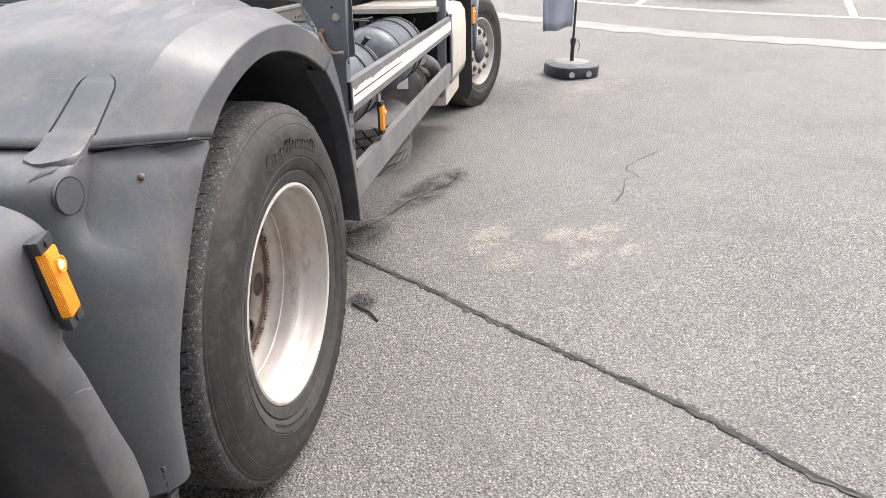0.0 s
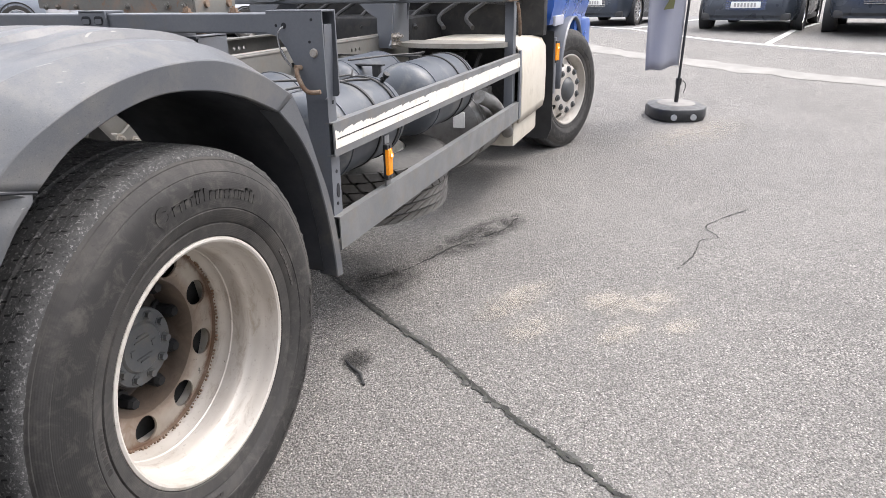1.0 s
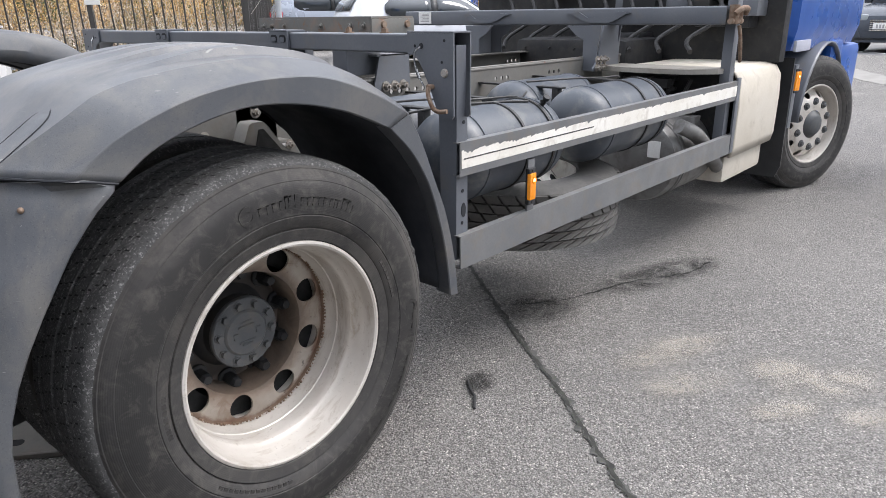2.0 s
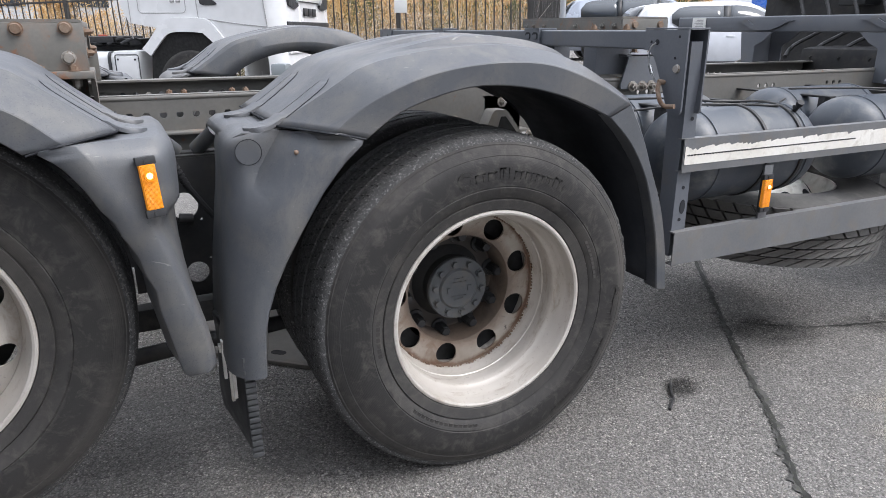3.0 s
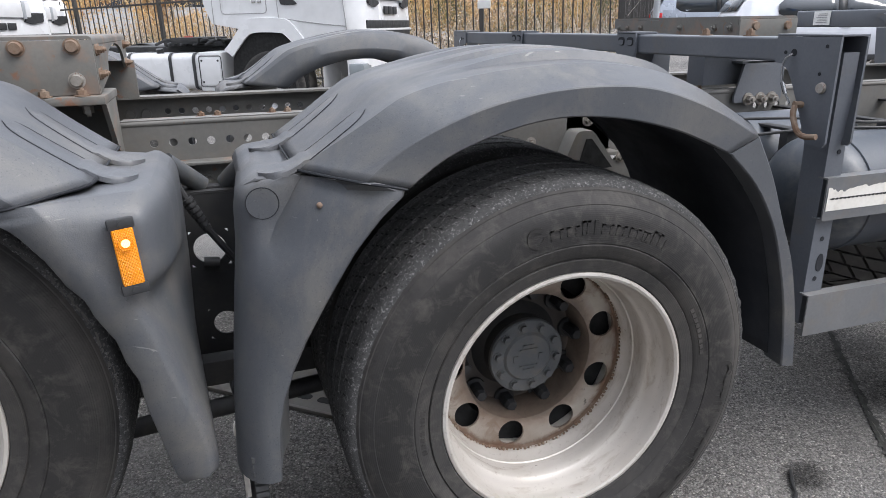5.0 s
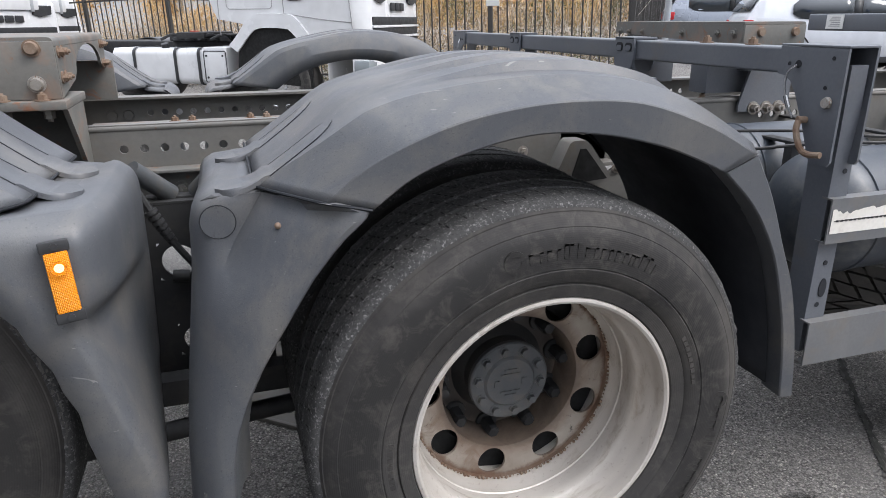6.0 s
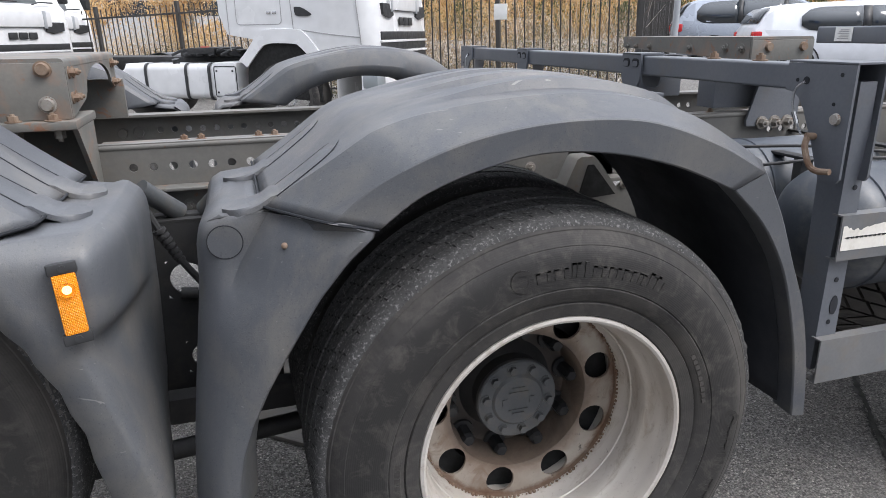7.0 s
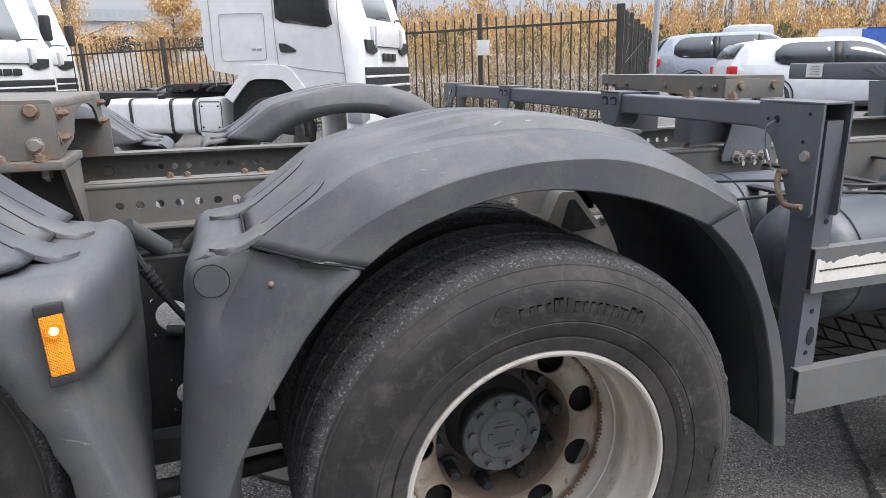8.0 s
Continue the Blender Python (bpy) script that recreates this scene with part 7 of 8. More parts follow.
# ---- white tractor trucks in the row behind ----
def tractor(m, detail=True):
    """White long-haul tractor; local x forward from the cab's front, y = 0 on its right side, z up."""
    t = thing("tractor_truck", "white long-haul tractor truck with a black slatted grille, parked", "truck", m, "white trucks by the fence")
    W = 2.4

    def plan(x0, x1, r, inset=0.0):
        out = []
        for cx, cy, a in ((x1 - r, r + inset, -90), (x1 - r, W - r - inset, 0)):
            out += [(cx + r * math.cos(radians(a + 15 * i)), cy + r * math.sin(radians(a + 15 * i))) for i in range(7)]
        out += [(x0, W - inset), (x0, inset)]
        return out
    bm = bmesh.new()
    rows = []
    for z, x0, x1, ins in ((0.95, -1.0, 0.0, 0.02), (1.15, -1.15, 0.0, 0.0), (1.30, -2.05, -0.005, 0.0), (1.55, -2.15, -0.02, 0.0), (1.86, -2.15, -0.05, 0.0), (1.95, -2.15, -0.12, 0.01), (2.9, -2.15, -0.42, 0.05), (3.5, -2.1, -0.75, 0.10), (3.7, -2.0, -1.0, 0.2)):
        rows.append([(x, y, z) for x, y in plan(x0, x1, 0.26, ins)])
    loft(bm, rows, cap_ends=True, cyclic=True)
    cab = part("cab", bm, "white_paint", t, "white cab with panel gaps", smooth=38)
    part("lower_front", loft_part([[(x, y, z) for x, y in plan(-0.55, -0.01 + 0.02 * k, 0.22, 0.01)] for k, z in ((0, 0.30), (1, 0.45), (1, 0.80), (0, 0.96))]), "white_paint", t, smooth=38)
    # wheel arch with a bulged white rim
    trim = bmesh.new()
    rows = []
    outline = [(p.x + 0.15, p.y) for p in spline([(-2.05, 0.98), (-1.93, 1.10), (-1.77, 1.29), (-1.67, 1.35), (-1.52, 1.37), (-1.22, 1.36), (-1.09, 1.315), (-0.91, 1.10), (-0.80, 0.95)], 7)]
    inner = [(p.x + 0.15, p.y) for p in spline([(-1.93, 0.89), (-1.86, 0.97), (-1.71, 1.13), (-1.63, 1.175), (-1.5, 1.19), (-1.24, 1.18), (-1.16, 1.145), (-1.0, 0.98), (-0.92, 0.87)], 7)]
    for (a, b), (c, d) in zip(outline, inner):
        rows.append([(a, 0.0, b), (a * 0.98 + c * 0.02, -0.035, b * 0.97 + d * 0.03), (c, -0.045, d), (c, 0.05, d)])
    loft(trim, rows)
    part("wheel_arch", trim, "white_paint", t, "bulged white wheel arch trim", smooth=30)
    # flat black sheet painted as the shaded depth of the well
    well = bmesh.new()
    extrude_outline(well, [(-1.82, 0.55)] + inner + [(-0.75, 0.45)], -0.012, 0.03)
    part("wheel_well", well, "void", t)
    wheel = part("wheel", lathe(bmesh.new(), [(0.30, -0.12), (0.31, -0.15), (0.40, -0.165), (0.47, -0.15), (0.50, -0.12), (0.50, 0.12), (0.3, 0.12)], 48), "sidewall", t)
    wheel.matrix_basis = pose(-1.25, 0.14, 0.50)
    part("rim", lathe(bmesh.new(), [(0.0, -0.14), (0.10, -0.14), (0.12, -0.10), (0.19, -0.10), (0.26, -0.06), (0.29, -0.12), (0.30, -0.13)], 40), "chrome", wheel)
    # side glass, windscreen, mirrors
    part("side_window", loft_part([[(-1.10, -0.004, 1.93), (-1.02, -0.006, 1.88), (-0.42, -0.006, 1.80), (-0.33, -0.004, 1.84)], [(-1.12, 0.02, 2.55), (-1.02, 0.02, 2.6), (-0.62, 0.025, 2.6), (-0.52, 0.03, 2.55)]]), "glass", t, solid=0.01)
    ws = []
    for f in range(5):
        z = 1.95 + 0.95 * f / 4
        ws.append([(-0.12 - 0.30 * f / 4 + 0.012 - 0.20 * (abs(u) ** 4), 1.2 + u * (1.12 - 0.05 * f / 4), z) for u in (-1, -0.8, -0.5, 0, 0.5, 0.8, 1)])
    part("windscreen", loft_part(ws), "light_glass", t, smooth=60, solid=0.01)
    for y in (-0.20, W + 0.20):
        part("mirror", boxed(-0.46, -0.30, y - 0.07, y + 0.07, 1.98, 2.42, 0.04), "black_plastic", t)
    for y in (0.75, 1.5):
        wip = tube(bmesh.new(), [(0.0, y, 1.93), (-0.04, y + 0.2, 1.97), (-0.05, y + 0.5, 1.97)], 0.012, 6)
        part("wiper", wip, "black_plastic", t)
    # panel gaps, handle, hatch
    gap = bmesh.new()
    for pts in ([(-1.13, 2.6), (-1.13, 1.9), (-1.10, 1.36)], [(-0.28, 2.6), (-0.25, 1.8), (-0.20, 1.3), (-0.18, 1.0)], [(-2.02, 1.1), (-2.03, 2.6)], [(-1.10, 1.36), (-0.6, 1.29), (-0.2, 1.25)]):
        tube(gap, [(x, -0.001, z) for x, z in pts], 0.006, 6, 3)
    hatch = rounded(-1.90, -1.26, 1.42, 2.0, 0.05)
    tube(gap, [(x, -0.001, z) for x, z in hatch + hatch[:1]], 0.005, 6, 1)
    part("panel_gaps", gap, "print", t)
    grip = extrude_outline(bmesh.new(), spline([(-1.07, 1.625), (-0.97, 1.615), (-0.85, 1.545), (-0.86, 1.515), (-1.03, 1.515), (-1.065, 1.56), (-1.07, 1.625)], 4)[:-1], -0.012, 0.01)
    part("door_handle", grip, "black_plastic", t)
    bdg = bmesh.new()
    for k in range(2):
        box(bdg, -1.46 + 0.08 * k, -1.40 + 0.08 * k, -0.008, 0.0, 1.545, 1.58, 0.004)
    part("badge", bdg, "chrome", t)
    # grille: slanted side louvres, slats, emblem bar
    part("grille_panel", boxed(-0.05, 0.008, 0.35, 2.05, 1.58, 1.66, 0.01), "black_plastic", t)
    for y in (0.44, 1.96):
        lv = bmesh.new()
        s = 1 if y < 1 else -1
        extrude_outline(lv, [(y - 0.16 * s, 1.66), (y + 0.20 * s, 1.62), (y + 0.26 * s, 1.52), (y + 0.10 * s, 1.48), (y - 0.14 * s, 1.52)], -0.06, 0.012, "yz")
        part("louvre", lv, "black_plastic", t)
    for k in range(3):
        z = 1.30 - 0.135 * k
        part("grille_slot", boxed(-0.06, 0.006, 0.22, 2.18, z - 0.085, z + 0.018, 0.012), "black_plastic", t)
        part("grille_slat", boxed(-0.04, 0.022, 0.20, 2.20, z - 0.118, z - 0.088, 0.010), "white_paint", t)
    part("centre_panel", boxed(-0.05, 0.018, 0.55, 1.85, 1.58, 1.84, 0.03), "white_paint", t)
    for y in (0.62, 1.70):
        part("panel_strip", boxed(-0.04, 0.024, y - 0.035, y + 0.035, 1.56, 1.84, 0.01), "pole", t)
    em = bmesh.new()
    for k, y in enumerate((1.00, 1.20, 1.40)):
        box(em, 0.0, 0.020, y - 0.085, y + 0.085, 1.395, 1.50, 0.012)
    part("emblem", em, "black_plastic", t, "dark plain emblem blocks")
    for y in (0.12, 2.28):
        part("headlight", boxed(-0.20, 0.012, y - 0.12, y + 0.20, 0.62, 0.80, 0.04), "light_glass", t)
    # chassis, tank with straps, side box, rear gear
    if detail:
        tank = bmesh.new()
        outline = rounded(0.0, 0.62, 0.46, 0.93, 0.09)
        a = [tank.verts.new((-3.80, y + 0.05, z)) for y, z in outline]
        b = [tank.verts.new((-2.05, y + 0.05, z)) for y, z in outline]
        bridge(tank, a, b)
        tank.faces.new(a[::-1]), tank.faces.new(b)
        bmesh.ops.bevel(tank, geom=[e for e in tank.edges if all(abs(v.co.x + 3.80) < 1e-4 for v in e.verts)], offset=0.04, segments=3, affect="EDGES")
        tk = part("fuel_tank", tank, "white_paint", t, "white fuel tank with dark straps")
        for x in (-3.42, -2.78, -2.42):
            sp = bmesh.new()
            o2 = [(y + 0.05 + (0.012 if y > 0.3 else -0.012), z + (0.012 if z > 0.7 else -0.012)) for y, z in outline]
            a = [sp.verts.new((x - 0.022, y, z)) for y, z in o2]
            b = [sp.verts.new((x + 0.022, y, z)) for y, z in o2]
            bridge(sp, a, b)
            part("strap", sp, "black_plastic", tk, solid=0.006)
        part("filler_cap", rod(bmesh.new(), (-3.0, 0.18, 0.92), (-3.0, 0.16, 0.99), 0.05, 16), "black_plastic", tk)
        part("side_box", boxed(-2.34, -1.98, 0.02, 0.60, 0.44, 0.95, 0.03), "white_paint", t)
        part("box_lid", boxed(-2.31, -2.01, 0.010, 0.022, 0.52, 0.88, 0.006), "white_paint", t)
        for x, z in ((-2.28, 0.84), (-2.04, 0.84), (-2.28, 0.56), (-2.04, 0.56)):
            part("lid_screw", rod(bmesh.new(), (x, 0.011, z), (x, 0.004, z), 0.014, 12), "black_plastic", t)
        lid_gap = rounded(-2.325, -1.995, 0.50, 0.90, 0.03)
        part("lid_gap", tube(bmesh.new(), [(x, 0.017, z) for x, z in lid_gap + lid_gap[:1]], 0.006, 6, 1), "black_plastic", t)
        part("chassis_rail", boxed(-6.2, -0.6, 0.78, 1.62, 0.78, 1.0, 0.02), "dark", t)
        part("coupling_plate", boxed(-3.05, -2.6, 0.5, 1.3, 1.04, 1.13, 0.03), "dark", t)
        part("deck", boxed(-3.3, -2.3, 0.7, 1.2, 1.0, 1.10, 0.02), "dark", t)
        for k in range(5):
            part("hose", tube(bmesh.new(), [(-2.3 - 0.2 * k, 0.7, 1.02), (-2.35 - 0.2 * k, 0.6, 1.10), (-2.5 - 0.2 * k, 0.5, 1.03)], 0.02, 6), "hose", t)
        part("red_coupling", boxed(-2.86, -2.76, 0.56, 0.64, 1.07, 1.15, 0.01), "red_plastic", t)
        for y in (0.0, W - 0.45):
            rf = bmesh.new()
            loft(rf, [[(-4.6 + 0.58 * math.cos(radians(a)), yy, 0.45 + 0.58 * math.sin(radians(a))) for yy in (y, y + 0.45)] for a in range(0, 181, 12)])
            part("rear_fender", rf, "fender", t, solid=0.01)
            wh = part("rear_wheel", lathe(bmesh.new(), [(0.1, -0.1), (0.28, -0.14), (0.31, -0.16), (0.47, -0.15), (0.50, -0.12), (0.50, 0.12), (0.3, 0.12)], 40), "sidewall", t)
            wh.matrix_basis = pose(-4.6, y + 0.2, 0.50)
    else:
        part("chassis_rail", boxed(-5.2, -0.6, 0.78, 1.62, 0.78, 1.0, 0.02), "dark", t)
        for y in (0.0, W - 0.4):
            for x in (-1.38, -4.6):
                wh = part("rear_wheel", lathe(bmesh.new(), [(0.1, -0.1), (0.28, -0.14), (0.31, -0.16), (0.47, -0.15), (0.50, -0.12), (0.50, 0.12), (0.3, 0.12)], 40), "sidewall", t)
                wh.matrix_basis = pose(x, y + 0.2, 0.50)
    return t


tractor(pose(1.17, 7.28, ground_z(0, 7.3) * 0.5, 0, 0, -32))
tractor(pose(-4.3, 10.45, ground_z(-4, 11), 0, 0, -30), False)
tractor(pose(-4.45, 13.55, ground_z(-4, 14), 0, 0, -30), False)


# ---- steel fence ----
FENCE_A, FENCE_B = Vector((5.34, 7.95)), Vector((-6.5, 17.9))


def fence_run(a, b, panel=2.2, pickets=15, top=1.86, label="dark steel palisade fence with slim upright bars"):
    d = (b - a)
    n = max(1, round(d.length / panel))
    u = d.normalized()
    ob = thing("fence", label, "fence", pose(a.x, a.y, 0))
    heading = math.degrees(math.atan2(u.y, u.x))
    ga, gb = ground_z(a.x, a.y), ground_z(b.x, b.y)
    slope = math.degrees(math.atan2(gb - ga, d.length))
    ob.matrix_world = Matrix.Translation((a.x, a.y, ga)) @ pose(0, 0, 0, 0, 0, heading) @ pose(0, 0, 0, 0, -slope, 0)
    length = d.length
    pick = finish(box(bmesh.new(), -0.011, 0.011, -0.006, 0.006, 0.06, top), "picket", "fence", 0)
    for i in range(n * pickets + 1):
        x = length * i / (n * pickets)
        if i % pickets:
            p = new("picket", pick)
            p.parent = ob
            p.matrix_basis = pose(x, 0, 0, 0.6 * math.sin(i * 12.9), 0.5 * math.sin(i * 7.3))
    postm = finish(box(bmesh.new(), -0.035, 0.035, -0.035, 0.035, -0.1, top + 0.06, 0.006), "post", "fence", 0)
    for i in range(n + 1):
        p = new("post", postm)
        p.parent = ob
        p.matrix_basis = pose(length * i / n, 0, 0)
    for z in (0.22, top - 0.17):
        part("rail", boxed(0, length, 0.006, 0.030, z - 0.018, z + 0.018, 0.003), "fence", ob)
    return ob


fence_run(FENCE_A, FENCE_B)
fence_run(FENCE_A, FENCE_A + Vector((0.60, 0.80)) * 14)
sign = boxed(-0.11, 0.11, -0.05, -0.04, 1.28, 1.52, 0.004)
fd = (FENCE_B - FENCE_A).normalized()
solo("fence_sign", sign, "paper", "small blank white notice on the fence post", "sign", pose(FENCE_A.x + fd.x * 2.185, FENCE_A.y + fd.y * 2.185, ground_z(3.8, 9.2), 0, 0, math.degrees(math.atan2(fd.y, fd.x)) + 180))
solo("lamp_post", rod(bmesh.new(), (0, 0, -0.2), (0.05, 0, 6.5), 0.055, 18, 0.045), "pole", "pale galvanised lamp post beside the fence", "lamp post", pose(6.48, 8.73, ground_z(6.48, 8.73)))


# ---- bushes, trees and the far side ----
def leaf_mass(bm, n, where, size, seed, upright=1.0):
    rnd = random.Random(seed)
    for _ in range(n):
        p, s = where(rnd), size * rnd.uniform(0.5, 1.4)
        tall = Vector((1, 1, upright))
        a, b = Vector((rnd.gauss(0, 1), rnd.gauss(0, 1), rnd.gauss(0, 1))).normalized(), Vector((rnd.gauss(0, 1), rnd.gauss(0, 1), rnd.gauss(0, 1)))
        b = (b - a * a.dot(b)).normalized()
        bm.faces.new([bm.verts.new(p + tall * (a * s * u + b * s * 0.55 * v)) for u, v in ((-1, 0), (0, -1), (1, 0), (0, 1))])
    return bm


def twig_mass(bm, n, where, length, r, seed):
    rnd = random.Random(seed)
    for _ in range(n):
        p = where(rnd)
        d = Vector((rnd.gauss(0, 0.35), rnd.gauss(0, 0.35), 1)).normalized() * length * rnd.uniform(0.4, 1.2)
        rod(bm, p, p + d, r, 3, r * 0.3, caps=False)
    return bm


def along_fence(rnd, back0, back1, s0, s1):
    s, k = rnd.uniform(s0, s1), rnd.uniform(back0, back1)
    nrm = Vector((-fd.y, fd.x)) * -1
    if nrm.y < 0:
        nrm = -nrm
    return FENCE_A + fd * s + nrm * k


def hedge(name, label, mat, n, s0, s1, back0, back1, h0, h1, size, seed):
    def where(rnd):
        p = along_fence(rnd, back0, back1, s0, s1)
        lump = 0.72 + 0.28 * math.sin(p.x * 1.9 + seed) * math.sin(p.y * 1.3 + seed * 2)
        return Vector((p.x, p.y, ground_z(p.x, p.y) + h0 + (h1 * lump - h0) * rnd.random() ** 0.8))
    return solo(name, leaf_mass(bmesh.new(), n, where, size, seed), mat, label, "bushes", kind="stuff", smooth=0)


hedge("hedge_bushes", "dry pale brown bushes behind the fence", "leaf_brown", 76000, 0.25, 16, 0.3, 2.2, 0.0, 1.75, 0.0155, 1)
hedge("hedge_bushes", "dull green bushes behind the fence", "leaf_green", 24000, 0.25, 12, 0.25, 1.6, 0.0, 1.15, 0.016, 2)
hedge("hedge_bushes", "yellow autumn bushes behind the fence", "leaf_yellow", 42000, 0.9, 15, 1.2, 4.0, 0.1, 2.0, 0.017, 3)
stems = twig_mass(bmesh.new(), 1800, lambda r: (lambda p: Vector((p.x, p.y, ground_z(p.x, p.y) + r.uniform(0, 0.5))))(along_fence(r, 0.3, 2.5, 0.25, 15)), 1.25, 0.006, 4)
solo("dry_stems", stems, "leaf_brown", "pale dry stems behind the fence", "bushes", kind="stuff", smooth=0)


def tree(x, y, h, spread, mat, label, seed, leaves=5000, size=0.07):
    rnd = random.Random(seed)
    ob = thing("tree", label, "tree", (x, y, ground_z(x, y)), "autumn trees")
    bm = bmesh.new()
    limbs = []
    trunk = [Vector((0, 0, -0.1)), Vector((0.05, 0.02, h * 0.35)), Vector((0.0, 0.1, h * 0.7)), Vector((0.1, 0.0, h))]
    for a, b, r in zip(trunk, trunk[1:], (0.11, 0.08, 0.045)):
        rod(bm, a, b, r * h / 6, 8, r * 0.7 * h / 6)
    for k in range(26):
        z = h * rnd.uniform(0.18, 0.92)
        a = rnd.uniform(0, math.tau)
        reach = spread * (1.1 - 0.75 * z / h) * rnd.uniform(0.6, 1.1)
        p, q = Vector((0.03, 0.04, z)), Vector((math.cos(a) * reach, math.sin(a) * reach, z + reach * rnd.uniform(0.4, 1.0)))
        rod(bm, p, q, 0.025 * h / 6, 5, 0.008, caps=False)
        limbs.append((p, q))
    part("trunk", bm, "bark", ob)

    def where(r):
        p, q = r.choice(limbs)
        f = r.uniform(0.15, 1.1)
        return p.lerp(q, f) + Vector((r.gauss(0, 0.16), r.gauss(0, 0.16), -abs(r.gauss(0, 0.30)))) * spread / 1.6
    part("crown", leaf_mass(bmesh.new(), leaves, where, size, seed, 1.5), mat, ob, smooth=0)
    return ob


tree(-4.3, 20.5, 7.5, 1.7, "leaf_birch", "birch with thin orange autumn leaves", 11, 26000, 0.026)
tree(-1.5, 19.6, 4.3, 1.25, "leaf_birch", "small birch with orange autumn leaves", 12, 22000, 0.025)
tree(-8.5, 22.0, 7.5, 2.2, "leaf_birch", "birch with thin orange autumn leaves", 13, 20000, 0.028)
tree(6.2, 15.5, 2.9, 1.0, "leaf_birch", "thin young tree with orange leaves", 14, 9000, 0.022)


def wood(name, label, mat, trees, r0, r1, a0, a1, h0, h1, per, size, seed):
    """A far belt of trees: upright plumes of leaves with uneven tops, spread over an arc round the yard."""
    rnd = random.Random(seed)
    plumes = []
    for k in range(trees):
        a, r = radians(rnd.uniform(a0, a1)), rnd.uniform(r0, r1)
        plumes.append((r * math.cos(a), r * math.sin(a), rnd.uniform(h0, h1), rnd.uniform(1.2, 2.6)))

    def where(g):
        x, y, h, w = g.choice(plumes)
        f = g.random() ** 0.75
        k = w * (1.05 - f) ** 0.6 * (0.4 + 0.6 * min(1.0, f * 3))
        return Vector((x + g.gauss(0, 0.5) * k, y + g.gauss(0, 0.5) * k, 0.3 + h * f))
    return solo(name, leaf_mass(bmesh.new(), trees * per, where, size, seed, 2.6), mat, label, "woods", kind="stuff", smooth=0)


wood("far_woods", "far belt of orange autumn trees", "leaf_birch", 280, 80, 92, 22, 84, 5.2, 8.4, 400, 0.095, 21)
wood("far_woods", "far belt of brown half-bare trees", "leaf_brown", 200, 90, 101, 18, 84, 6.6, 10.2, 330, 0.10, 22)
wood("far_woods", "far belt of dull green trees", "leaf_green", 90, 78, 85, 20, 80, 3.4, 5.8, 300, 0.095, 23)
wood("far_woods", "far dense belt of brown undergrowth", "leaf_birch", 200, 93, 103, 18, 84, 4.5, 7.4, 260, 0.20, 24)
rnd_bare = random.Random(5)
bare = bmesh.new()
for k in range(1100):
    a, r = radians(rnd_bare.uniform(18, 84)), rnd_bare.uniform(88, 98)
    p = Vector((r * math.cos(a), r * math.sin(a), rnd_bare.uniform(4.0, 7.4)))
    rod(bare, p, p + Vector((rnd_bare.gauss(0, 0.5), rnd_bare.gauss(0, 0.5), rnd_bare.uniform(1.5, 3.8))), 0.045, 3, 0.010, caps=False)
solo("bare_twigs", bare, "bark", "bare grey twigs rising out of the far trees", "woods", kind="stuff", smooth=0)

hall = thing("warehouse", "long pale grey warehouse with a flat roof, far behind the trees", "building", pose(-16, 62, 0, 0, 0, 8))
part("wall", boxed(-26, 26, 0, 14, -0.5, 5.4), "building", hall)
part("roof", boxed(-26.3, 26.3, -0.3, 14.3, 5.4, 6.3), "pole", hall)
for k in range(8):
    part("window", boxed(-24 + 6 * k, -20 + 6 * k, -0.06, 0.1, 3.0, 4.2), "glass", hall)


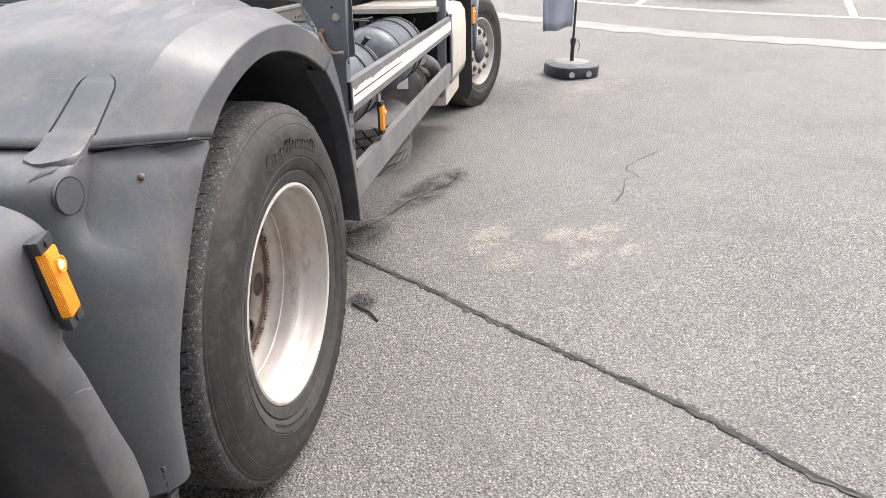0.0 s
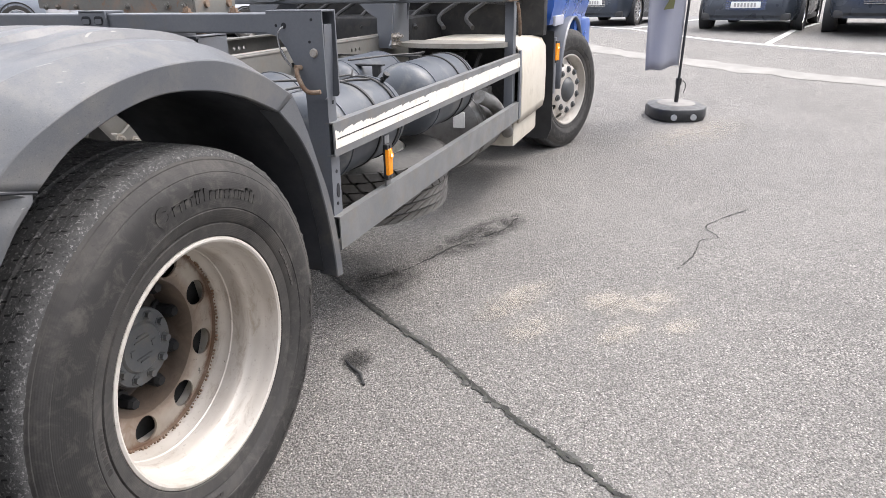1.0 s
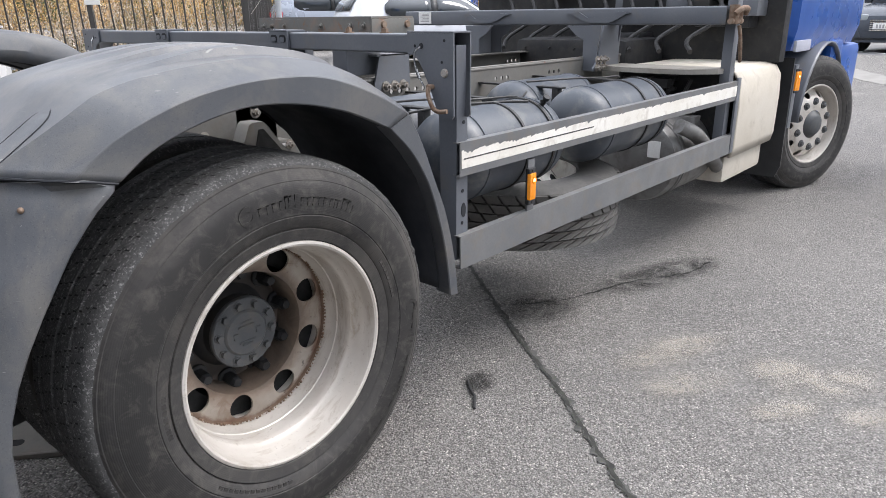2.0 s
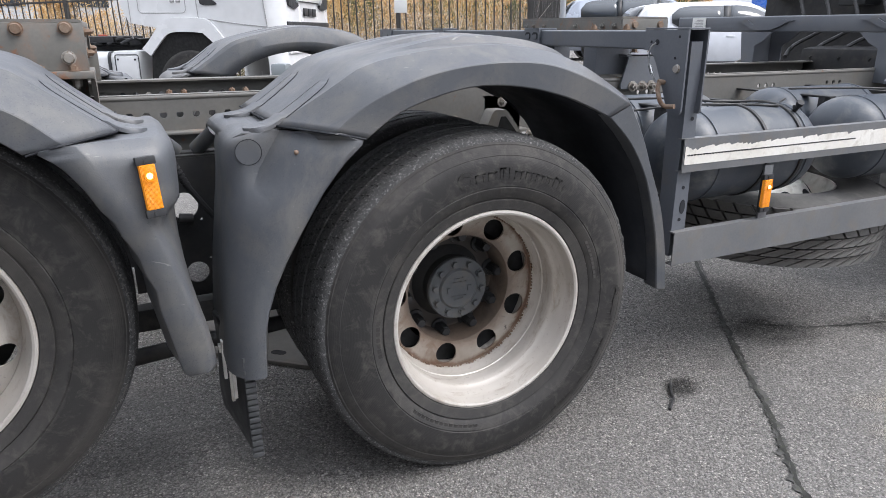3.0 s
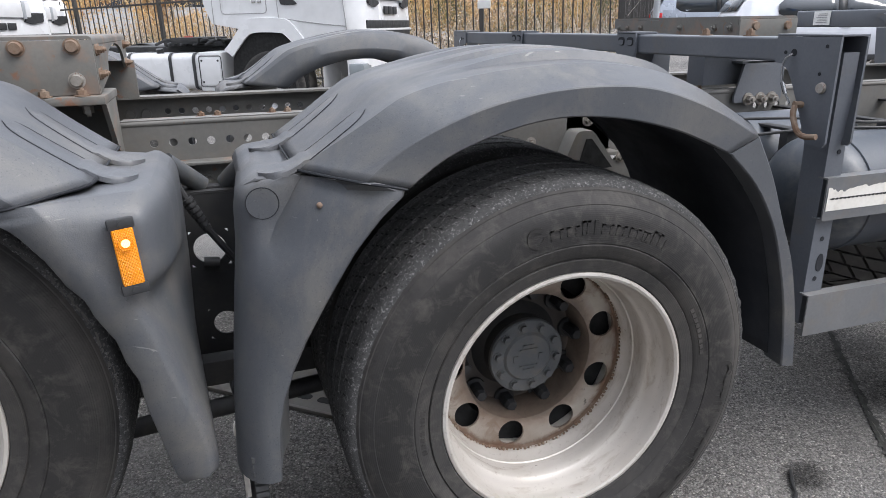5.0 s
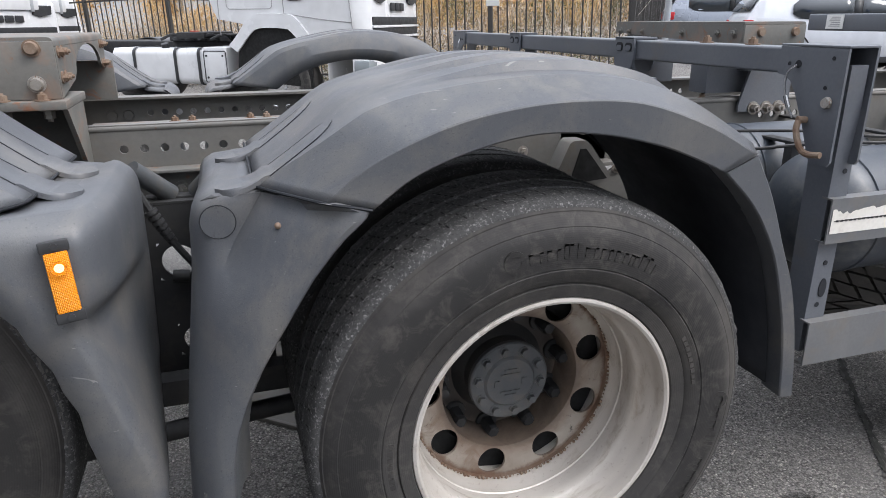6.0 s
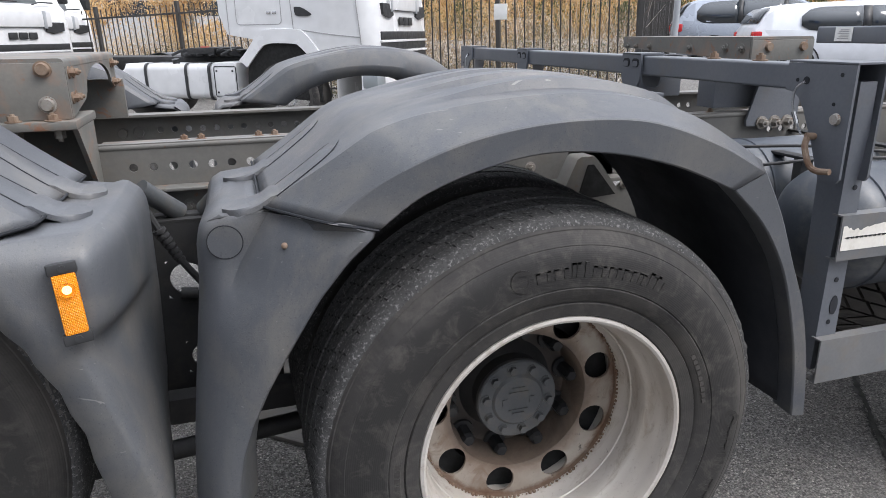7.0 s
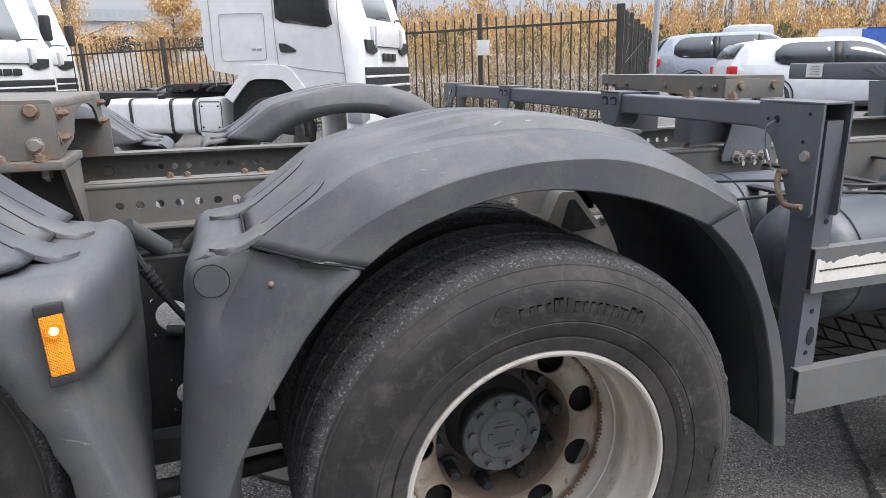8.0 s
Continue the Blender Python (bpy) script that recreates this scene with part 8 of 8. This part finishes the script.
def lorry_cab(x, y, heading, mat, label, h=3.0):
    ob = thing("parked_lorry", label, "truck", on_ground(x, y, heading), "far parked trucks")
    bm = bmesh.new()
    rows = [[(-w1, -1.2 + i, z), (w2, -1.2 + i, z), (w2, 1.2 - i, z), (-w1, 1.2 - i, z)] for z, w1, w2, i in ((0.6, 1.0, 1.0, 0.0), (1.5, 1.0, 1.02, 0.0), (2.5, 1.0, 0.8, 0.05), (h, 0.9, 0.5, 0.15))]
    loft(bm, rows, cap_ends=True, cyclic=True)
    part("cab", bm, mat, ob, smooth=30)
    part("windscreen", loft_part([[(1.03, -1.0, 1.6), (1.03, 1.0, 1.6)], [(0.82, -0.95, 2.4), (0.82, 0.95, 2.4)]]), "glass", ob, solid=0.01)
    for s in (-1, 1):
        part("side_window", boxed(0.1, 0.8, s * 1.2 - 0.012, s * 1.2 + 0.012, 1.6, 2.3), "glass", ob)
        for x2 in (-0.2,):
            wh = part("wheel", lathe(bmesh.new(), [(0.0, -0.12), (0.3, -0.14), (0.47, -0.15), (0.5, -0.12), (0.5, 0.12)], 24), "sidewall", ob)
            wh.matrix_basis = pose(x2, s * 1.05, 0.5)
    part("load_box", boxed(-7.0, -1.1, -1.22, 1.22, 1.0, h + 0.2), mat, ob)
    return ob


for k in range(4):
    lorry_cab(-0.58 + 72 * math.cos(radians(42.6 - 1.0 * k)), -1.28 + 72 * math.sin(radians(42.6 - 1.0 * k)), 215, "white_car" if k < 2 else "blue_cab", "white truck cab parked in a far row" if k < 2 else "blue truck cab parked in a far row", 3.6)
van = thing("van", "small white van showing behind the parked cars", "van", on_ground(17.0, 18.4, -35))
part("body", boxed(-0.75, 0.75, -0.95, 0.95, 0.35, 2.12, 0.22), "white_car", van)
for x in (-0.45, 0.45):
    for y in (-0.86, 0.86):
        vw = part("wheel", lathe(bmesh.new(), [(0.0, -0.07), (0.2, -0.08), (0.31, -0.09), (0.33, -0.05), (0.33, 0.09), (0.0, 0.09)], 24), "sidewall", van)
        vw.matrix_basis = pose(x, y, 0.33)
part("windscreen", boxed(0.55, 0.765, -0.85, 0.85, 1.2, 1.75, 0.08), "glass", van)

# unseen plain wall, added behind the truck to darken the faces turned rearward
solo("sky_blocker_west", boxed(-4.9, -4.6, -9, 2.4, -0.2, 8.0), "blocker_dark", "unseen plain dark wall added to keep sky light off rear faces", "wall", kind="structure")
